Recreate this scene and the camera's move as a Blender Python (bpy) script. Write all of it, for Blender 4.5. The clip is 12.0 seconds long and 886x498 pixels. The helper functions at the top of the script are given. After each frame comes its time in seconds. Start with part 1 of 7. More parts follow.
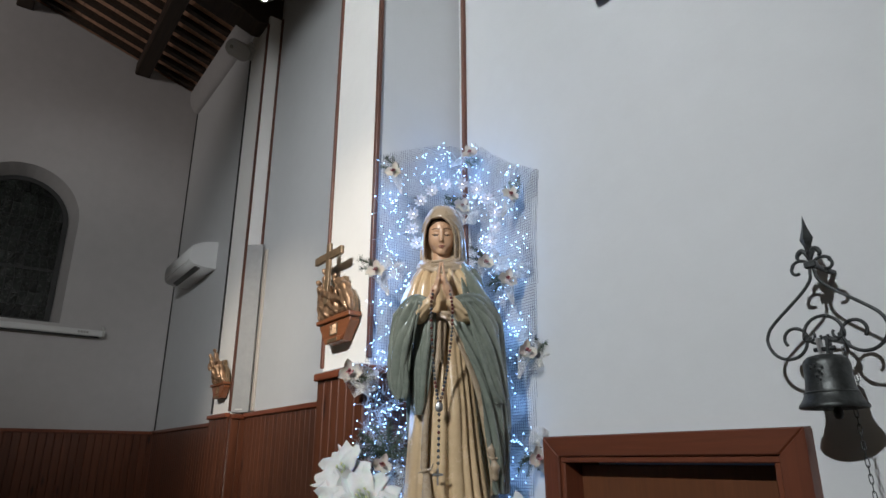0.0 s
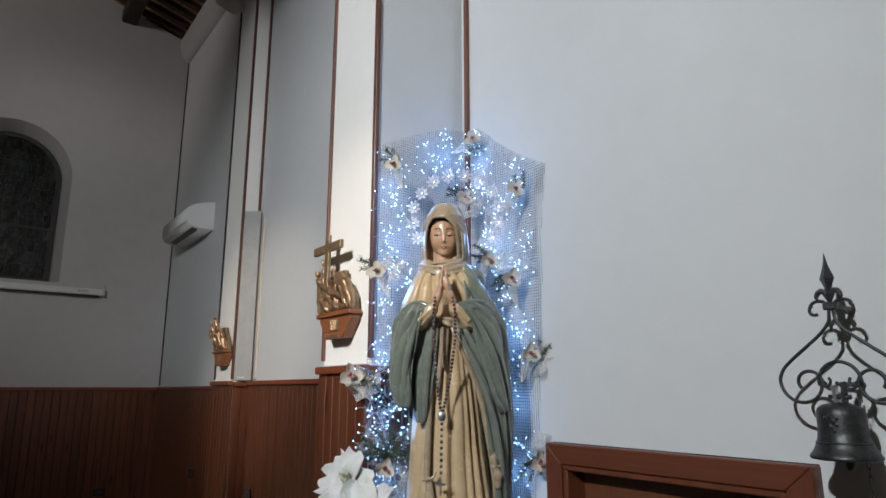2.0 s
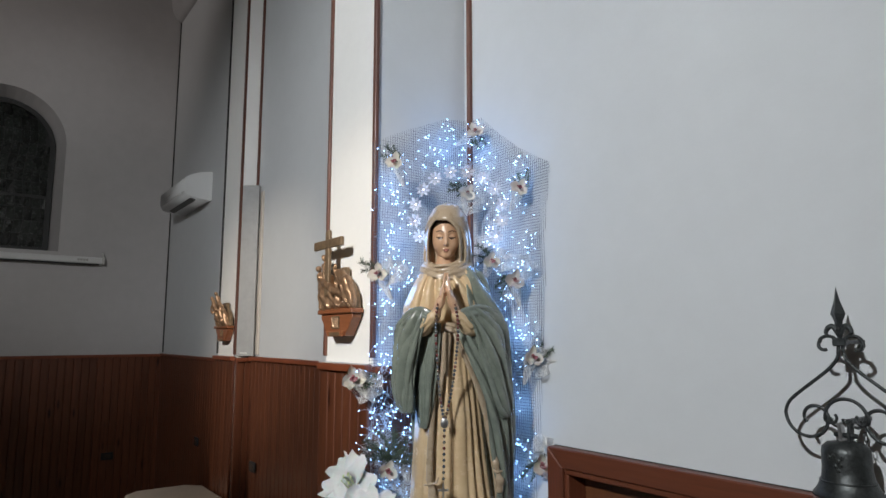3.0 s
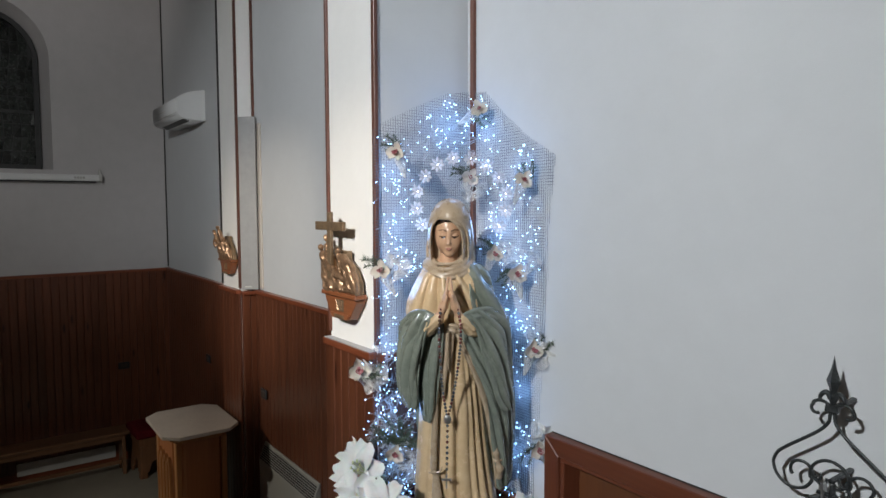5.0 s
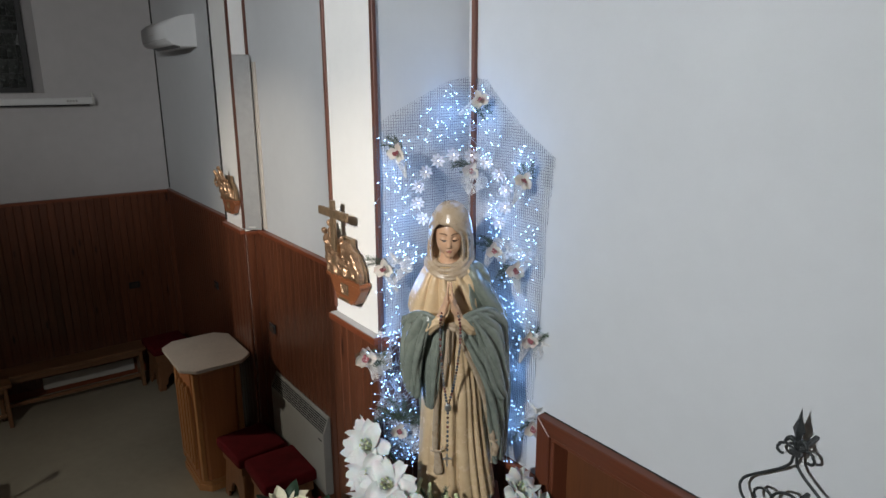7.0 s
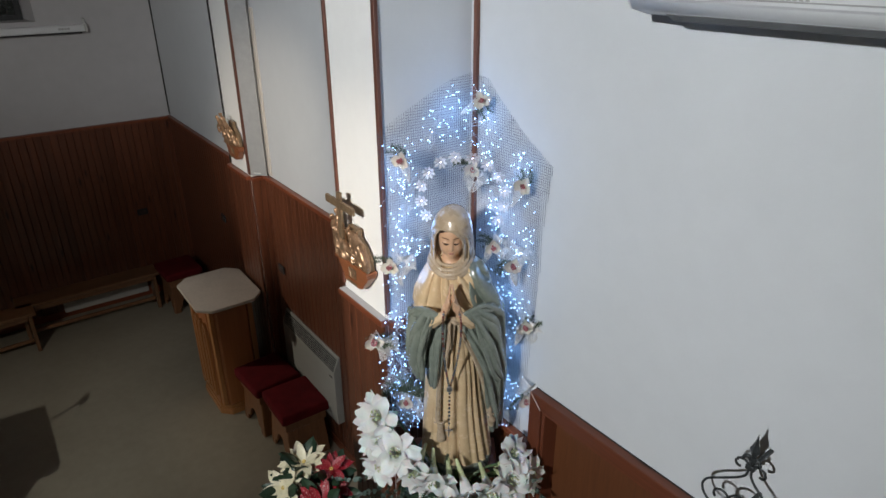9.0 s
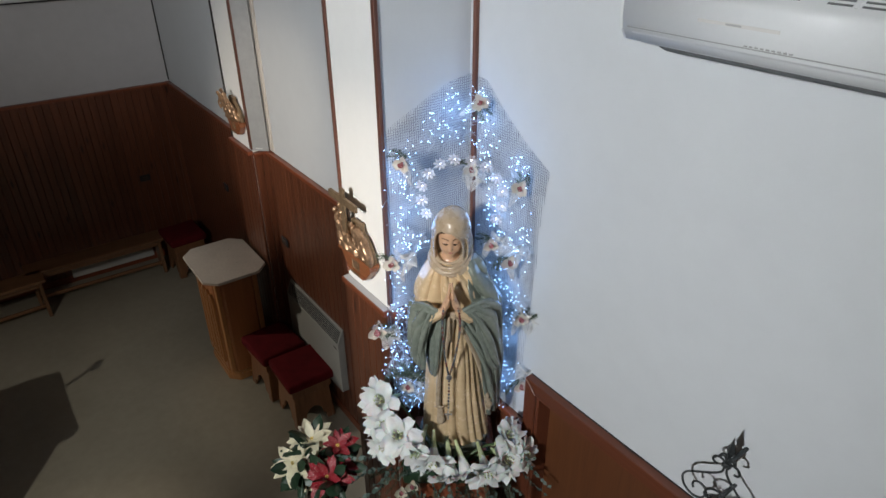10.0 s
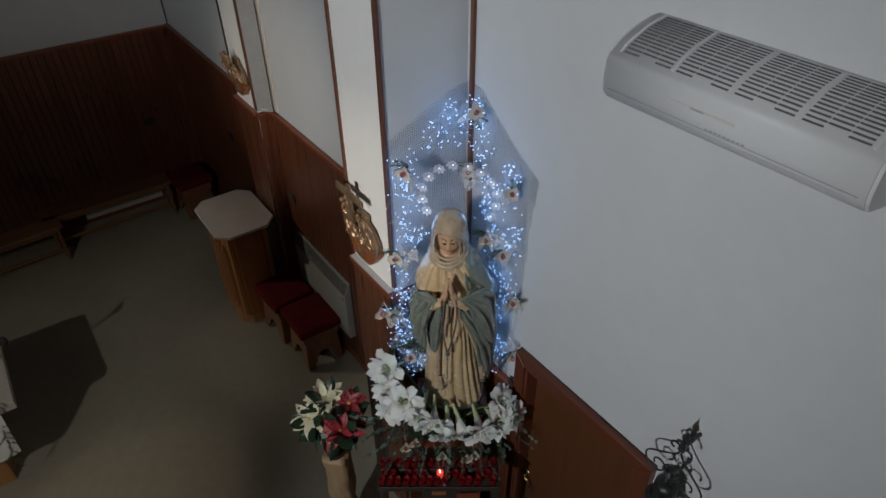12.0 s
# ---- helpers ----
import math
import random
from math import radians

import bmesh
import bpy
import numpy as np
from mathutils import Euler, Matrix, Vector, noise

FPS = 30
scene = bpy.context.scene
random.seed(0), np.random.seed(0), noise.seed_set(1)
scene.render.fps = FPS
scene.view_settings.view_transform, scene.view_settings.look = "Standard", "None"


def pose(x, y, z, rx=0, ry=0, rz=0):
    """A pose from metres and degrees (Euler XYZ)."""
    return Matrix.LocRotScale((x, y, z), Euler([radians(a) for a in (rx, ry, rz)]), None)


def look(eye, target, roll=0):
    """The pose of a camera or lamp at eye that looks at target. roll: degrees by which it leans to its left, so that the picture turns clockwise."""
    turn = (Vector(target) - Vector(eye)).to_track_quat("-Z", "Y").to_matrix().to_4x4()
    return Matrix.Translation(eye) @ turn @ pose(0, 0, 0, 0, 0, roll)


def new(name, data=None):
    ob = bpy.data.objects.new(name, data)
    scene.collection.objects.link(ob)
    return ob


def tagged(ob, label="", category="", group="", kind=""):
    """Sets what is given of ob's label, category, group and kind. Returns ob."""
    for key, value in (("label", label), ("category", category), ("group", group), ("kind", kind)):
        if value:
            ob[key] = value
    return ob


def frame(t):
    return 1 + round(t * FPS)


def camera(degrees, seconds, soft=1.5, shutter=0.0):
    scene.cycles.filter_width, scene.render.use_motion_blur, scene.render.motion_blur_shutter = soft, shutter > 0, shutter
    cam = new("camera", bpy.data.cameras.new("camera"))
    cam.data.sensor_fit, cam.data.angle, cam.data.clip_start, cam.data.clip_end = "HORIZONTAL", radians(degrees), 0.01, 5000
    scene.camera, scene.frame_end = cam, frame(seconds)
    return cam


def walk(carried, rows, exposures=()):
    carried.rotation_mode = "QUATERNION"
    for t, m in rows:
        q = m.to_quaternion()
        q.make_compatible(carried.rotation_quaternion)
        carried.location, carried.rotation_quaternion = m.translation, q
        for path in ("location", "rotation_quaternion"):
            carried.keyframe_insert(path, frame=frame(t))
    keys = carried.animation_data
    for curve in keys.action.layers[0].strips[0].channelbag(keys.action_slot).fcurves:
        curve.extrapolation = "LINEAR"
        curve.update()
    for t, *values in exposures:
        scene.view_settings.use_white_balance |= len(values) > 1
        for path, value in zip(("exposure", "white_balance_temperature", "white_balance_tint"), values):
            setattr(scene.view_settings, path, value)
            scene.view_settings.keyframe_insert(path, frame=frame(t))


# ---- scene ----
# ---- camera and walk ----
cam = camera(69.3, 12.0)
METRES, EYE, TILT, WALL_TURN = 2.9, 1.93, 18.3, 53.8
ROWS = [
    (0.0, 0.0, 0.0, 0.0, 0.0, 0.0, -0.0),
    (0.5, -0.0002, 0.0076, 0.0203, -0.02, -1.42, 0.01),
    (1.0, -0.0012, 0.0149, 0.0427, -0.04, -2.81, 0.04),
    (1.5, -0.0024, 0.0234, 0.0673, -0.04, -4.16, 0.03),
    (2.0, -0.0042, 0.0326, 0.096, -0.06, -5.92, 0.04),
    (2.5, -0.0059, 0.0444, 0.1301, -0.06, -8.05, 0.06),
    (3.0, -0.0076, 0.0577, 0.1699, -0.08, -10.5, 0.06),
    (5.0, -0.0112, 0.1126, 0.3399, -0.12, -21.99, 0.17),
    (5.5, -0.0124, 0.125, 0.3814, -0.13, -24.74, 0.13),
    (6.0, -0.0127, 0.1383, 0.4238, -0.14, -27.42, 0.12),
    (6.5, -0.0123, 0.1524, 0.4664, -0.14, -30.11, 0.16),
    (7.0, -0.012, 0.1664, 0.5087, -0.15, -32.74, 0.17),
    (9.0, -0.0135, 0.2256, 0.683, -0.12, -42.96, 0.24),
    (9.5, -0.0123, 0.2419, 0.7271, -0.1, -45.44, 0.29),
    (10.0, -0.012, 0.2568, 0.771, -0.1, -47.77, 0.27),
    (10.5, -0.0106, 0.2716, 0.815, -0.1, -50.0, 0.28),
    (11.0, -0.0098, 0.2857, 0.8593, -0.09, -52.13, 0.27),
    (11.5, -0.0089, 0.2993, 0.9041, -0.1, -54.17, 0.31),
    (12.0, -0.0073, 0.3139, 0.949, -0.09, -56.14, 0.37),
]
base = pose(0, 0, EYE, 0, 0, WALL_TURN) @ pose(0, 0, 0, TILT, 0, 0)
walk(cam, [(t, base @ pose(METRES * x, METRES * y, METRES * z, 90 + pitch, roll, yaw)) for t, x, y, z, yaw, pitch, roll in ROWS],
     exposures=[(0.0, 0.0), (11.45, 0.0), (12.0, -0.88)])

# ---- world and lights ----
world = bpy.data.worlds.new("night")
scene.world = world
world.use_nodes = True
world.node_tree.nodes["Background"].inputs[0].default_value = (0.02, 0.025, 0.04, 1)
world.node_tree.nodes["Background"].inputs[1].default_value = 0.3


def lamp(name, kind, m, energy, color, size=0.1, **more):
    data = bpy.data.lights.new(name, kind)
    data.energy, data.color = energy, color
    if kind == "AREA":
        data.shape, data.size, data.size_y = "RECTANGLE", size, more.get("size_y", size)
    else:
        data.shadow_soft_size = size
    if kind == "SPOT":
        data.spot_size, data.spot_blend = radians(more.get("cone", 60)), more.get("blend", 0.5)
    ob = new(name, data)
    ob.matrix_world = m
    return ob


# sanctuary floodlight behind the camera under an added shade, two warm accents for the pilasters, dim added fills
FLOOD = (0.6, -4.2, 5.45)
lamp("flood_light", "SPOT", look(FLOOD, (-2.75, 1.9, 2.92)), 1850, (0.935, 0.97, 1.0), 0.05, cone=64, blend=1.0)
lamp("accent_light", "SPOT", look((0.2, -3.4, 5.4), (-2.74, 1.42, 2.70)), 740, (1.0, 0.88, 0.73), 0.04, cone=16, blend=1.0)
lamp("accent_light", "SPOT", look((0.1, -3.3, 5.4), (-5.05, 1.85, 2.55)), 1080, (1.0, 0.88, 0.73), 0.04, cone=17, blend=1.0)
# unseen extra spot, added near the flood to brighten the floor
lamp("floor_light", "SPOT", look((0.05, -3.75, 5.36), (-5.0, -0.8, 0.0)), 640, (1.0, 0.95, 0.86), 0.05, cone=33, blend=0.9)
lamp("accent_light", "SPOT", look((0.2, -3.6, 5.4), (-3.3, -0.75, 0.0)), 400, (1.0, 0.80, 0.66), 0.04, cone=19, blend=0.5)
lamp("sanctuary_light", "SPOT", look((-7.4, -2.3, 3.0), (-4.5, 1.8, 0.7)), 300, (1.0, 0.90, 0.76), 0.05, cone=34, blend=1.0)
# unseen fills added to brighten the nave, the back wall and the roof
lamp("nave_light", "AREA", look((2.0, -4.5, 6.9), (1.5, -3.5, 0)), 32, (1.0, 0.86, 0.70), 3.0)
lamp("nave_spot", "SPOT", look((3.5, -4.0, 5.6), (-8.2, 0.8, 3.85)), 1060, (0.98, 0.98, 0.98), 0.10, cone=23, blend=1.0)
lamp("roof_light", "SPOT", look((-4.0, -5.0, 5.9), (-7.7, 0.0, 7.1)), 340, (1.0, 0.92, 0.88), 0.2, cone=46, blend=0.8)

# ---- node materials ----
def mat(name, color, rough=0.5, metal=0.0, var=0.12, scale=6.0, fine=60.0, bump=0.0, bscale=80.0, coat=0.0, random_tint=0.0,
        emit=None, power=0.0, trans=0.0, spec=0.5, alpha=1.0, stretch=None, tint=None, sheen=0.0, sss=0.0):
    m = bpy.data.materials.new(name)
    m.use_nodes = True
    nt = m.node_tree
    n, l = nt.nodes, nt.links
    b = n["Principled BSDF"]
    b.inputs["Roughness"].default_value = rough
    b.inputs["Metallic"].default_value = metal
    b.inputs["Coat Weight"].default_value = coat
    b.inputs["Coat Roughness"].default_value = 0.12
    b.inputs["Transmission Weight"].default_value = trans
    b.inputs["Specular IOR Level"].default_value = spec
    b.inputs["Alpha"].default_value = alpha
    b.inputs["Sheen Weight"].default_value = sheen
    b.inputs["Subsurface Weight"].default_value = sss
    b.inputs["Subsurface Scale"].default_value = 0.01
    if emit:
        b.inputs["Emission Color"].default_value = (*emit, 1)
        b.inputs["Emission Strength"].default_value = power
    co = n.new("ShaderNodeTexCoord")
    mp = n.new("ShaderNodeMapping")
    mp.inputs["Scale"].default_value = stretch or (1, 1, 1)
    l.new(co.outputs["Object"], mp.inputs["Vector"])
    info = n.new("ShaderNodeObjectInfo")
    off = n.new("ShaderNodeVectorMath")
    off.operation = "MULTIPLY_ADD"
    off.inputs[1].default_value = (37, 53, 71)
    l.new(info.outputs["Random"], off.inputs[0])
    l.new(mp.outputs["Vector"], off.inputs[2])
    big, small = n.new("ShaderNodeTexNoise"), n.new("ShaderNodeTexNoise")
    for tx, sc, dt in ((big, scale, 4), (small, fine, 6)):
        tx.inputs["Scale"].default_value = sc
        tx.inputs["Detail"].default_value = dt
        tx.inputs["Roughness"].default_value = 0.6
        l.new(off.outputs["Vector"], tx.inputs["Vector"])
    mixn = n.new("ShaderNodeMix")
    mixn.inputs["Factor"].default_value = 0.4
    l.new(big.outputs["Fac"], mixn.inputs["A"])
    l.new(small.outputs["Fac"], mixn.inputs["B"])
    ramp = n.new("ShaderNodeValToRGB")
    dark = [c * (1 - var * 1.6) for c in color]
    lite = [min(1, c * (1 + var * 1.2)) for c in (tint or color)]
    ramp.color_ramp.elements[0].position, ramp.color_ramp.elements[1].position = 0.32, 0.68
    ramp.color_ramp.elements[0].color, ramp.color_ramp.elements[1].color = (*dark, 1), (*lite, 1)
    l.new(mixn.outputs["Result"], ramp.inputs["Fac"])
    out = ramp.outputs["Color"]
    if random_tint:
        hsv = n.new("ShaderNodeHueSaturation")
        val = n.new("ShaderNodeMapRange")
        val.inputs["To Min"].default_value, val.inputs["To Max"].default_value = 1 - random_tint, 1 + random_tint
        l.new(info.outputs["Random"], val.inputs["Value"])
        l.new(val.outputs["Result"], hsv.inputs["Value"])
        l.new(out, hsv.inputs["Color"])
        out = hsv.outputs["Color"]
    l.new(out, b.inputs["Base Color"])
    rr = n.new("ShaderNodeMapRange")
    rr.inputs["To Min"].default_value, rr.inputs["To Max"].default_value = max(0.02, rough - 0.08), min(1, rough + 0.1)
    l.new(small.outputs["Fac"], rr.inputs["Value"])
    l.new(rr.outputs["Result"], b.inputs["Roughness"])
    if bump:
        bn = n.new("ShaderNodeTexNoise")
        bn.inputs["Scale"].default_value = bscale
        bn.inputs["Detail"].default_value = 5
        l.new(off.outputs["Vector"], bn.inputs["Vector"])
        bp = n.new("ShaderNodeBump")
        bp.inputs["Strength"].default_value = bump
        bp.inputs["Distance"].default_value = 0.01
        l.new(bn.outputs["Fac"], bp.inputs["Height"])
        l.new(bp.outputs["Normal"], b.inputs["Normal"])
    return m


def wood(name, light, dark, rough=0.35, coat=0.3, along="z", knots=True, tint=0.18, grain=1.0):
    """Grain stretched along one axis, with a few darker knots."""
    m = bpy.data.materials.new(name)
    m.use_nodes = True
    n, l = m.node_tree.nodes, m.node_tree.links
    b = n["Principled BSDF"]
    b.inputs["Roughness"].default_value = rough
    b.inputs["Coat Weight"].default_value = coat
    b.inputs["Coat Roughness"].default_value = 0.25
    co, mp, info, off = (n.new(k) for k in ("ShaderNodeTexCoord", "ShaderNodeMapping", "ShaderNodeObjectInfo", "ShaderNodeVectorMath"))
    s = {"x": (0.7, 14, 14), "y": (14, 0.7, 14), "z": (14, 14, 0.7)}[along]
    mp.inputs["Scale"].default_value = [v * grain for v in s]
    off.operation = "MULTIPLY_ADD"
    off.inputs[1].default_value = (61, 47, 83)
    l.new(co.outputs["Object"], mp.inputs["Vector"])
    l.new(info.outputs["Random"], off.inputs[0])
    l.new(mp.outputs["Vector"], off.inputs[2])
    grain_n, fine_n = n.new("ShaderNodeTexNoise"), n.new("ShaderNodeTexNoise")
    grain_n.inputs["Scale"].default_value, fine_n.inputs["Scale"].default_value = 2.2, 11
    grain_n.inputs["Detail"].default_value, fine_n.inputs["Detail"].default_value = 6, 8
    grain_n.inputs["Distortion"].default_value = 0.8
    for t in (grain_n, fine_n):
        l.new(off.outputs["Vector"], t.inputs["Vector"])
    mx = n.new("ShaderNodeMix")
    mx.inputs["Factor"].default_value = 0.45
    l.new(grain_n.outputs["Fac"], mx.inputs["A"])
    l.new(fine_n.outputs["Fac"], mx.inputs["B"])
    ramp = n.new("ShaderNodeValToRGB")
    ramp.color_ramp.elements[0].position, ramp.color_ramp.elements[1].position = 0.3, 0.68
    ramp.color_ramp.elements[0].color, ramp.color_ramp.elements[1].color = (*dark, 1), (*light, 1)
    l.new(mx.outputs["Result"], ramp.inputs["Fac"])
    out = ramp.outputs["Color"]
    if knots:
        kmap = n.new("ShaderNodeMapping")
        kmap.inputs["Scale"].default_value = {"x": (2.2, 9, 9), "y": (9, 2.2, 9), "z": (9, 9, 2.2)}[along]
        kv = n.new("ShaderNodeVectorMath")
        kv.operation = "MULTIPLY_ADD"
        kv.inputs[1].default_value = (17, 29, 43)
        vor = n.new("ShaderNodeTexVoronoi")
        vor.inputs["Scale"].default_value = 1.0
        l.new(co.outputs["Object"], kmap.inputs["Vector"])
        l.new(info.outputs["Random"], kv.inputs[0])
        l.new(kmap.outputs["Vector"], kv.inputs[2])
        l.new(kv.outputs["Vector"], vor.inputs["Vector"])
        kr = n.new("ShaderNodeValToRGB")
        kr.color_ramp.elements[0].position, kr.color_ramp.elements[1].position = 0.06, 0.16
        kr.color_ramp.elements[0].color, kr.color_ramp.elements[1].color = (0.25, 0.2, 0.2, 1), (1, 1, 1, 1)
        l.new(vor.outputs["Distance"], kr.inputs["Fac"])
        km = n.new("ShaderNodeMix")
        km.data_type, km.blend_type = "RGBA", "MULTIPLY"
        km.inputs[0].default_value = 1
        l.new(out, km.inputs[6])
        l.new(kr.outputs["Color"], km.inputs[7])
        out = km.outputs[2]
    hsv, val = n.new("ShaderNodeHueSaturation"), n.new("ShaderNodeMapRange")
    val.inputs["To Min"].default_value, val.inputs["To Max"].default_value = 1 - tint, 1 + tint
    l.new(info.outputs["Random"], val.inputs["Value"])
    l.new(val.outputs["Result"], hsv.inputs["Value"])
    l.new(out, hsv.inputs["Color"])
    l.new(hsv.outputs["Color"], b.inputs["Base Color"])
    bp = n.new("ShaderNodeBump")
    bp.inputs["Strength"].default_value, bp.inputs["Distance"].default_value = 0.15, 0.004
    l.new(fine_n.outputs["Fac"], bp.inputs["Height"])
    l.new(bp.outputs["Normal"], b.inputs["Normal"])
    return m


def speckled(name, color, spot, scale):
    """A plain leaf colour with scattered paler flecks."""
    m = mat(name, color, 0.5, var=0.2, scale=18, fine=60)
    n, l = m.node_tree.nodes, m.node_tree.links
    b = n["Principled BSDF"]
    base_link = b.inputs["Base Color"].links[0].from_socket
    co, v, r, mx = n.new("ShaderNodeTexCoord"), n.new("ShaderNodeTexNoise"), n.new("ShaderNodeValToRGB"), n.new("ShaderNodeMix")
    v.inputs["Scale"].default_value, v.inputs["Detail"].default_value = scale, 1
    r.color_ramp.elements[0].position, r.color_ramp.elements[1].position = 0.64, 0.68
    mx.data_type = "RGBA"
    l.new(co.outputs["Object"], v.inputs["Vector"])
    l.new(v.outputs["Fac"], r.inputs["Fac"])
    l.new(r.outputs["Color"], mx.inputs[0])
    l.new(base_link, mx.inputs[6])
    mx.inputs[7].default_value = (*spot, 1)
    l.new(mx.outputs[2], b.inputs["Base Color"])
    return m


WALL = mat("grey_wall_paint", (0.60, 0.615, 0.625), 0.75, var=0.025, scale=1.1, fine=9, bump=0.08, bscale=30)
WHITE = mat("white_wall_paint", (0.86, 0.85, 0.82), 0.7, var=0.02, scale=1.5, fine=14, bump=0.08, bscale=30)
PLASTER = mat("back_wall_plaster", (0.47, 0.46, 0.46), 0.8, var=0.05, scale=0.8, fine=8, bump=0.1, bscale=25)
FLOOR = mat("greenish_grey_stone_floor", (0.285, 0.262, 0.205), 0.42, var=0.10, scale=0.9, fine=12, bump=0.03, bscale=40)
PINE = wood("red_stained_pine", (0.158, 0.053, 0.024), (0.070, 0.021, 0.010), 0.36, 0.35, "z", tint=0.13)
PINE_CAP = wood("red_stained_pine_moulding", (0.24, 0.07, 0.03), (0.13, 0.032, 0.014), 0.38, 0.25, "x", knots=False)
DOOR = wood("red_brown_door_frame", (0.150, 0.043, 0.019), (0.095, 0.026, 0.012), 0.45, 0.08, "z", tint=0.06, grain=0.7)
DOOR_HEAD = wood("red_brown_door_head", (0.150, 0.043, 0.019), (0.095, 0.026, 0.012), 0.45, 0.08, "x", tint=0.06, grain=0.7)
DOOR_LEAF = wood("orange_brown_door_veneer", (0.135, 0.048, 0.018), (0.090, 0.030, 0.012), 0.45, 0.05, "z", knots=False, tint=0.04, grain=0.7)
STRIP = wood("dark_brown_strip", (0.16, 0.06, 0.035), (0.08, 0.028, 0.018), 0.5, 0.1, "z", knots=False)
BLACK_STRIP = mat("black_corner_strip", (0.02, 0.018, 0.018), 0.6)
ROOF_BEAM = wood("dark_roof_timber", (0.05, 0.03, 0.018), (0.02, 0.012, 0.008), 0.7, 0.0, "x", knots=False)
ROOF_TILE = mat("terracotta_roof_tile", (0.55, 0.32, 0.21), 0.85, var=0.25, scale=5, fine=40, bump=0.2)
OAK = wood("honey_oak", (0.42, 0.20, 0.075), (0.28, 0.12, 0.04), 0.42, 0.2, "z", knots=False, tint=0.06, grain=0.8)
OAK_PANEL = wood("orange_plywood", (0.34, 0.13, 0.045), (0.25, 0.09, 0.03), 0.45, 0.15, "z", knots=False, tint=0.05, grain=0.5)
BENCH_WOOD = wood("brown_bench_wood", (0.20, 0.10, 0.045), (0.12, 0.055, 0.025), 0.45, 0.15, "y", knots=False)
STOOL_WOOD = wood("brown_stool_wood", (0.20, 0.09, 0.038), (0.125, 0.052, 0.021), 0.45, 0.2, "z", knots=False)
# white enamel toned down, the shade around the convector put into its colour
CONVECTOR = mat("aged_grey_enamel", (0.29, 0.295, 0.275), 0.4, var=0.05, scale=5, fine=60)
MARBLE = mat("cream_marble", (0.55, 0.50, 0.44), 0.3, var=0.08, scale=5, fine=40, coat=0.2)
VELVET = mat("crimson_velvet", (0.098, 0.005, 0.008), 0.9, var=0.2, scale=9, fine=180, bump=0.3, bscale=300, sheen=0.0, spec=0.15)
ENAMEL = mat("white_enamel", (0.57, 0.57, 0.545), 0.35, var=0.03, scale=4, fine=50)
PLASTIC = mat("white_plastic", (0.65, 0.66, 0.66), 0.36, var=0.02, scale=4, fine=60, coat=0.0, spec=0.3)
PEACH = mat("pale_peach_sticker", (0.62, 0.60, 0.57), 0.45, var=0.04)
GREY_PLASTIC = mat("grey_plastic", (0.38, 0.38, 0.37), 0.45, var=0.05)
# grey that carries the shade inside grille slots and air outlet
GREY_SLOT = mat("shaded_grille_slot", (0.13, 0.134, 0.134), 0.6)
DARK_SLOT = mat("dark_slot", (0.02, 0.02, 0.022), 0.7)
SPEAKER = mat("grey_perforated_steel", (0.33, 0.33, 0.325), 0.5, 0.2, var=0.06, scale=20, fine=900, bump=0.2, bscale=900)
SPEAKER_SIDE = mat("beige_lacquer", (0.55, 0.50, 0.44), 0.45, var=0.05)
BRONZE = mat("gilded_bronze", (0.38, 0.235, 0.14), 0.34, 0.65, var=0.3, scale=30, fine=120, bump=0.2, bscale=90)
BRONZE_DARK = mat("dull_bronze", (0.25, 0.17, 0.10), 0.42, 0.45, var=0.25, scale=20, fine=90, bump=0.15)
STATION_WOOD = wood("orange_brown_bracket_wood", (0.34, 0.12, 0.05), (0.24, 0.08, 0.03), 0.4, 0.2, "x", knots=False)
IRON = mat("black_wrought_iron", (0.050, 0.055, 0.056), 0.42, 0.5, var=0.3, scale=40, fine=150, bump=0.25, bscale=140)
BELL = mat("dark_bronze_bell", (0.058, 0.063, 0.062), 0.42, 0.7, var=0.35, scale=25, fine=120, bump=0.15, bscale=80)
BRASS = mat("polished_brass", (0.60, 0.45, 0.22), 0.25, 1.0, var=0.1)
CREAM = mat("cream_glazed_plaster", (0.58, 0.41, 0.235), 0.25, var=0.06, scale=5, fine=22, coat=0.5, tint=(0.62, 0.47, 0.29))
GREEN = mat("sage_green_glazed_plaster", (0.170, 0.198, 0.170), 0.18, var=0.12, scale=6, fine=24, coat=0.9, tint=(0.200, 0.225, 0.185))
SKIN = mat("flesh_painted_plaster", (0.56, 0.345, 0.215), 0.34, var=0.05, scale=10, fine=60, coat=0.35)
LIP = mat("rose_painted_lips", (0.36, 0.15, 0.11), 0.35, var=0.05, coat=0.3)
BROW = mat("brown_painted_brows", (0.20, 0.11, 0.065), 0.4, var=0.05, coat=0.2)
HAIR = mat("dark_brown_painted_plaster", (0.045, 0.022, 0.012), 0.35, var=0.2, coat=0.3)
VEIL = mat("taupe_glazed_plaster", (0.40, 0.31, 0.215), 0.27, var=0.05, scale=6, fine=24, coat=0.5)
NET = mat("grey_wire", (0.09, 0.10, 0.13), 0.5, 0.3, var=0.1)
CABLE = mat("clear_cable", (0.45, 0.50, 0.55), 0.3, var=0.05)
LED = mat("icy_led", (0.9, 0.95, 1.0), 0.3, var=0.01, emit=(0.26, 0.50, 1.0), power=8)
LED_WARM = mat("cool_white_led", (0.9, 0.95, 1.0), 0.3, var=0.01, emit=(0.85, 0.80, 1.0), power=5)
LED_PETAL = mat("clear_acrylic_petal", (0.85, 0.85, 0.88), 0.2, var=0.02, emit=(0.98, 0.88, 0.95), power=0.20, alpha=0.38)
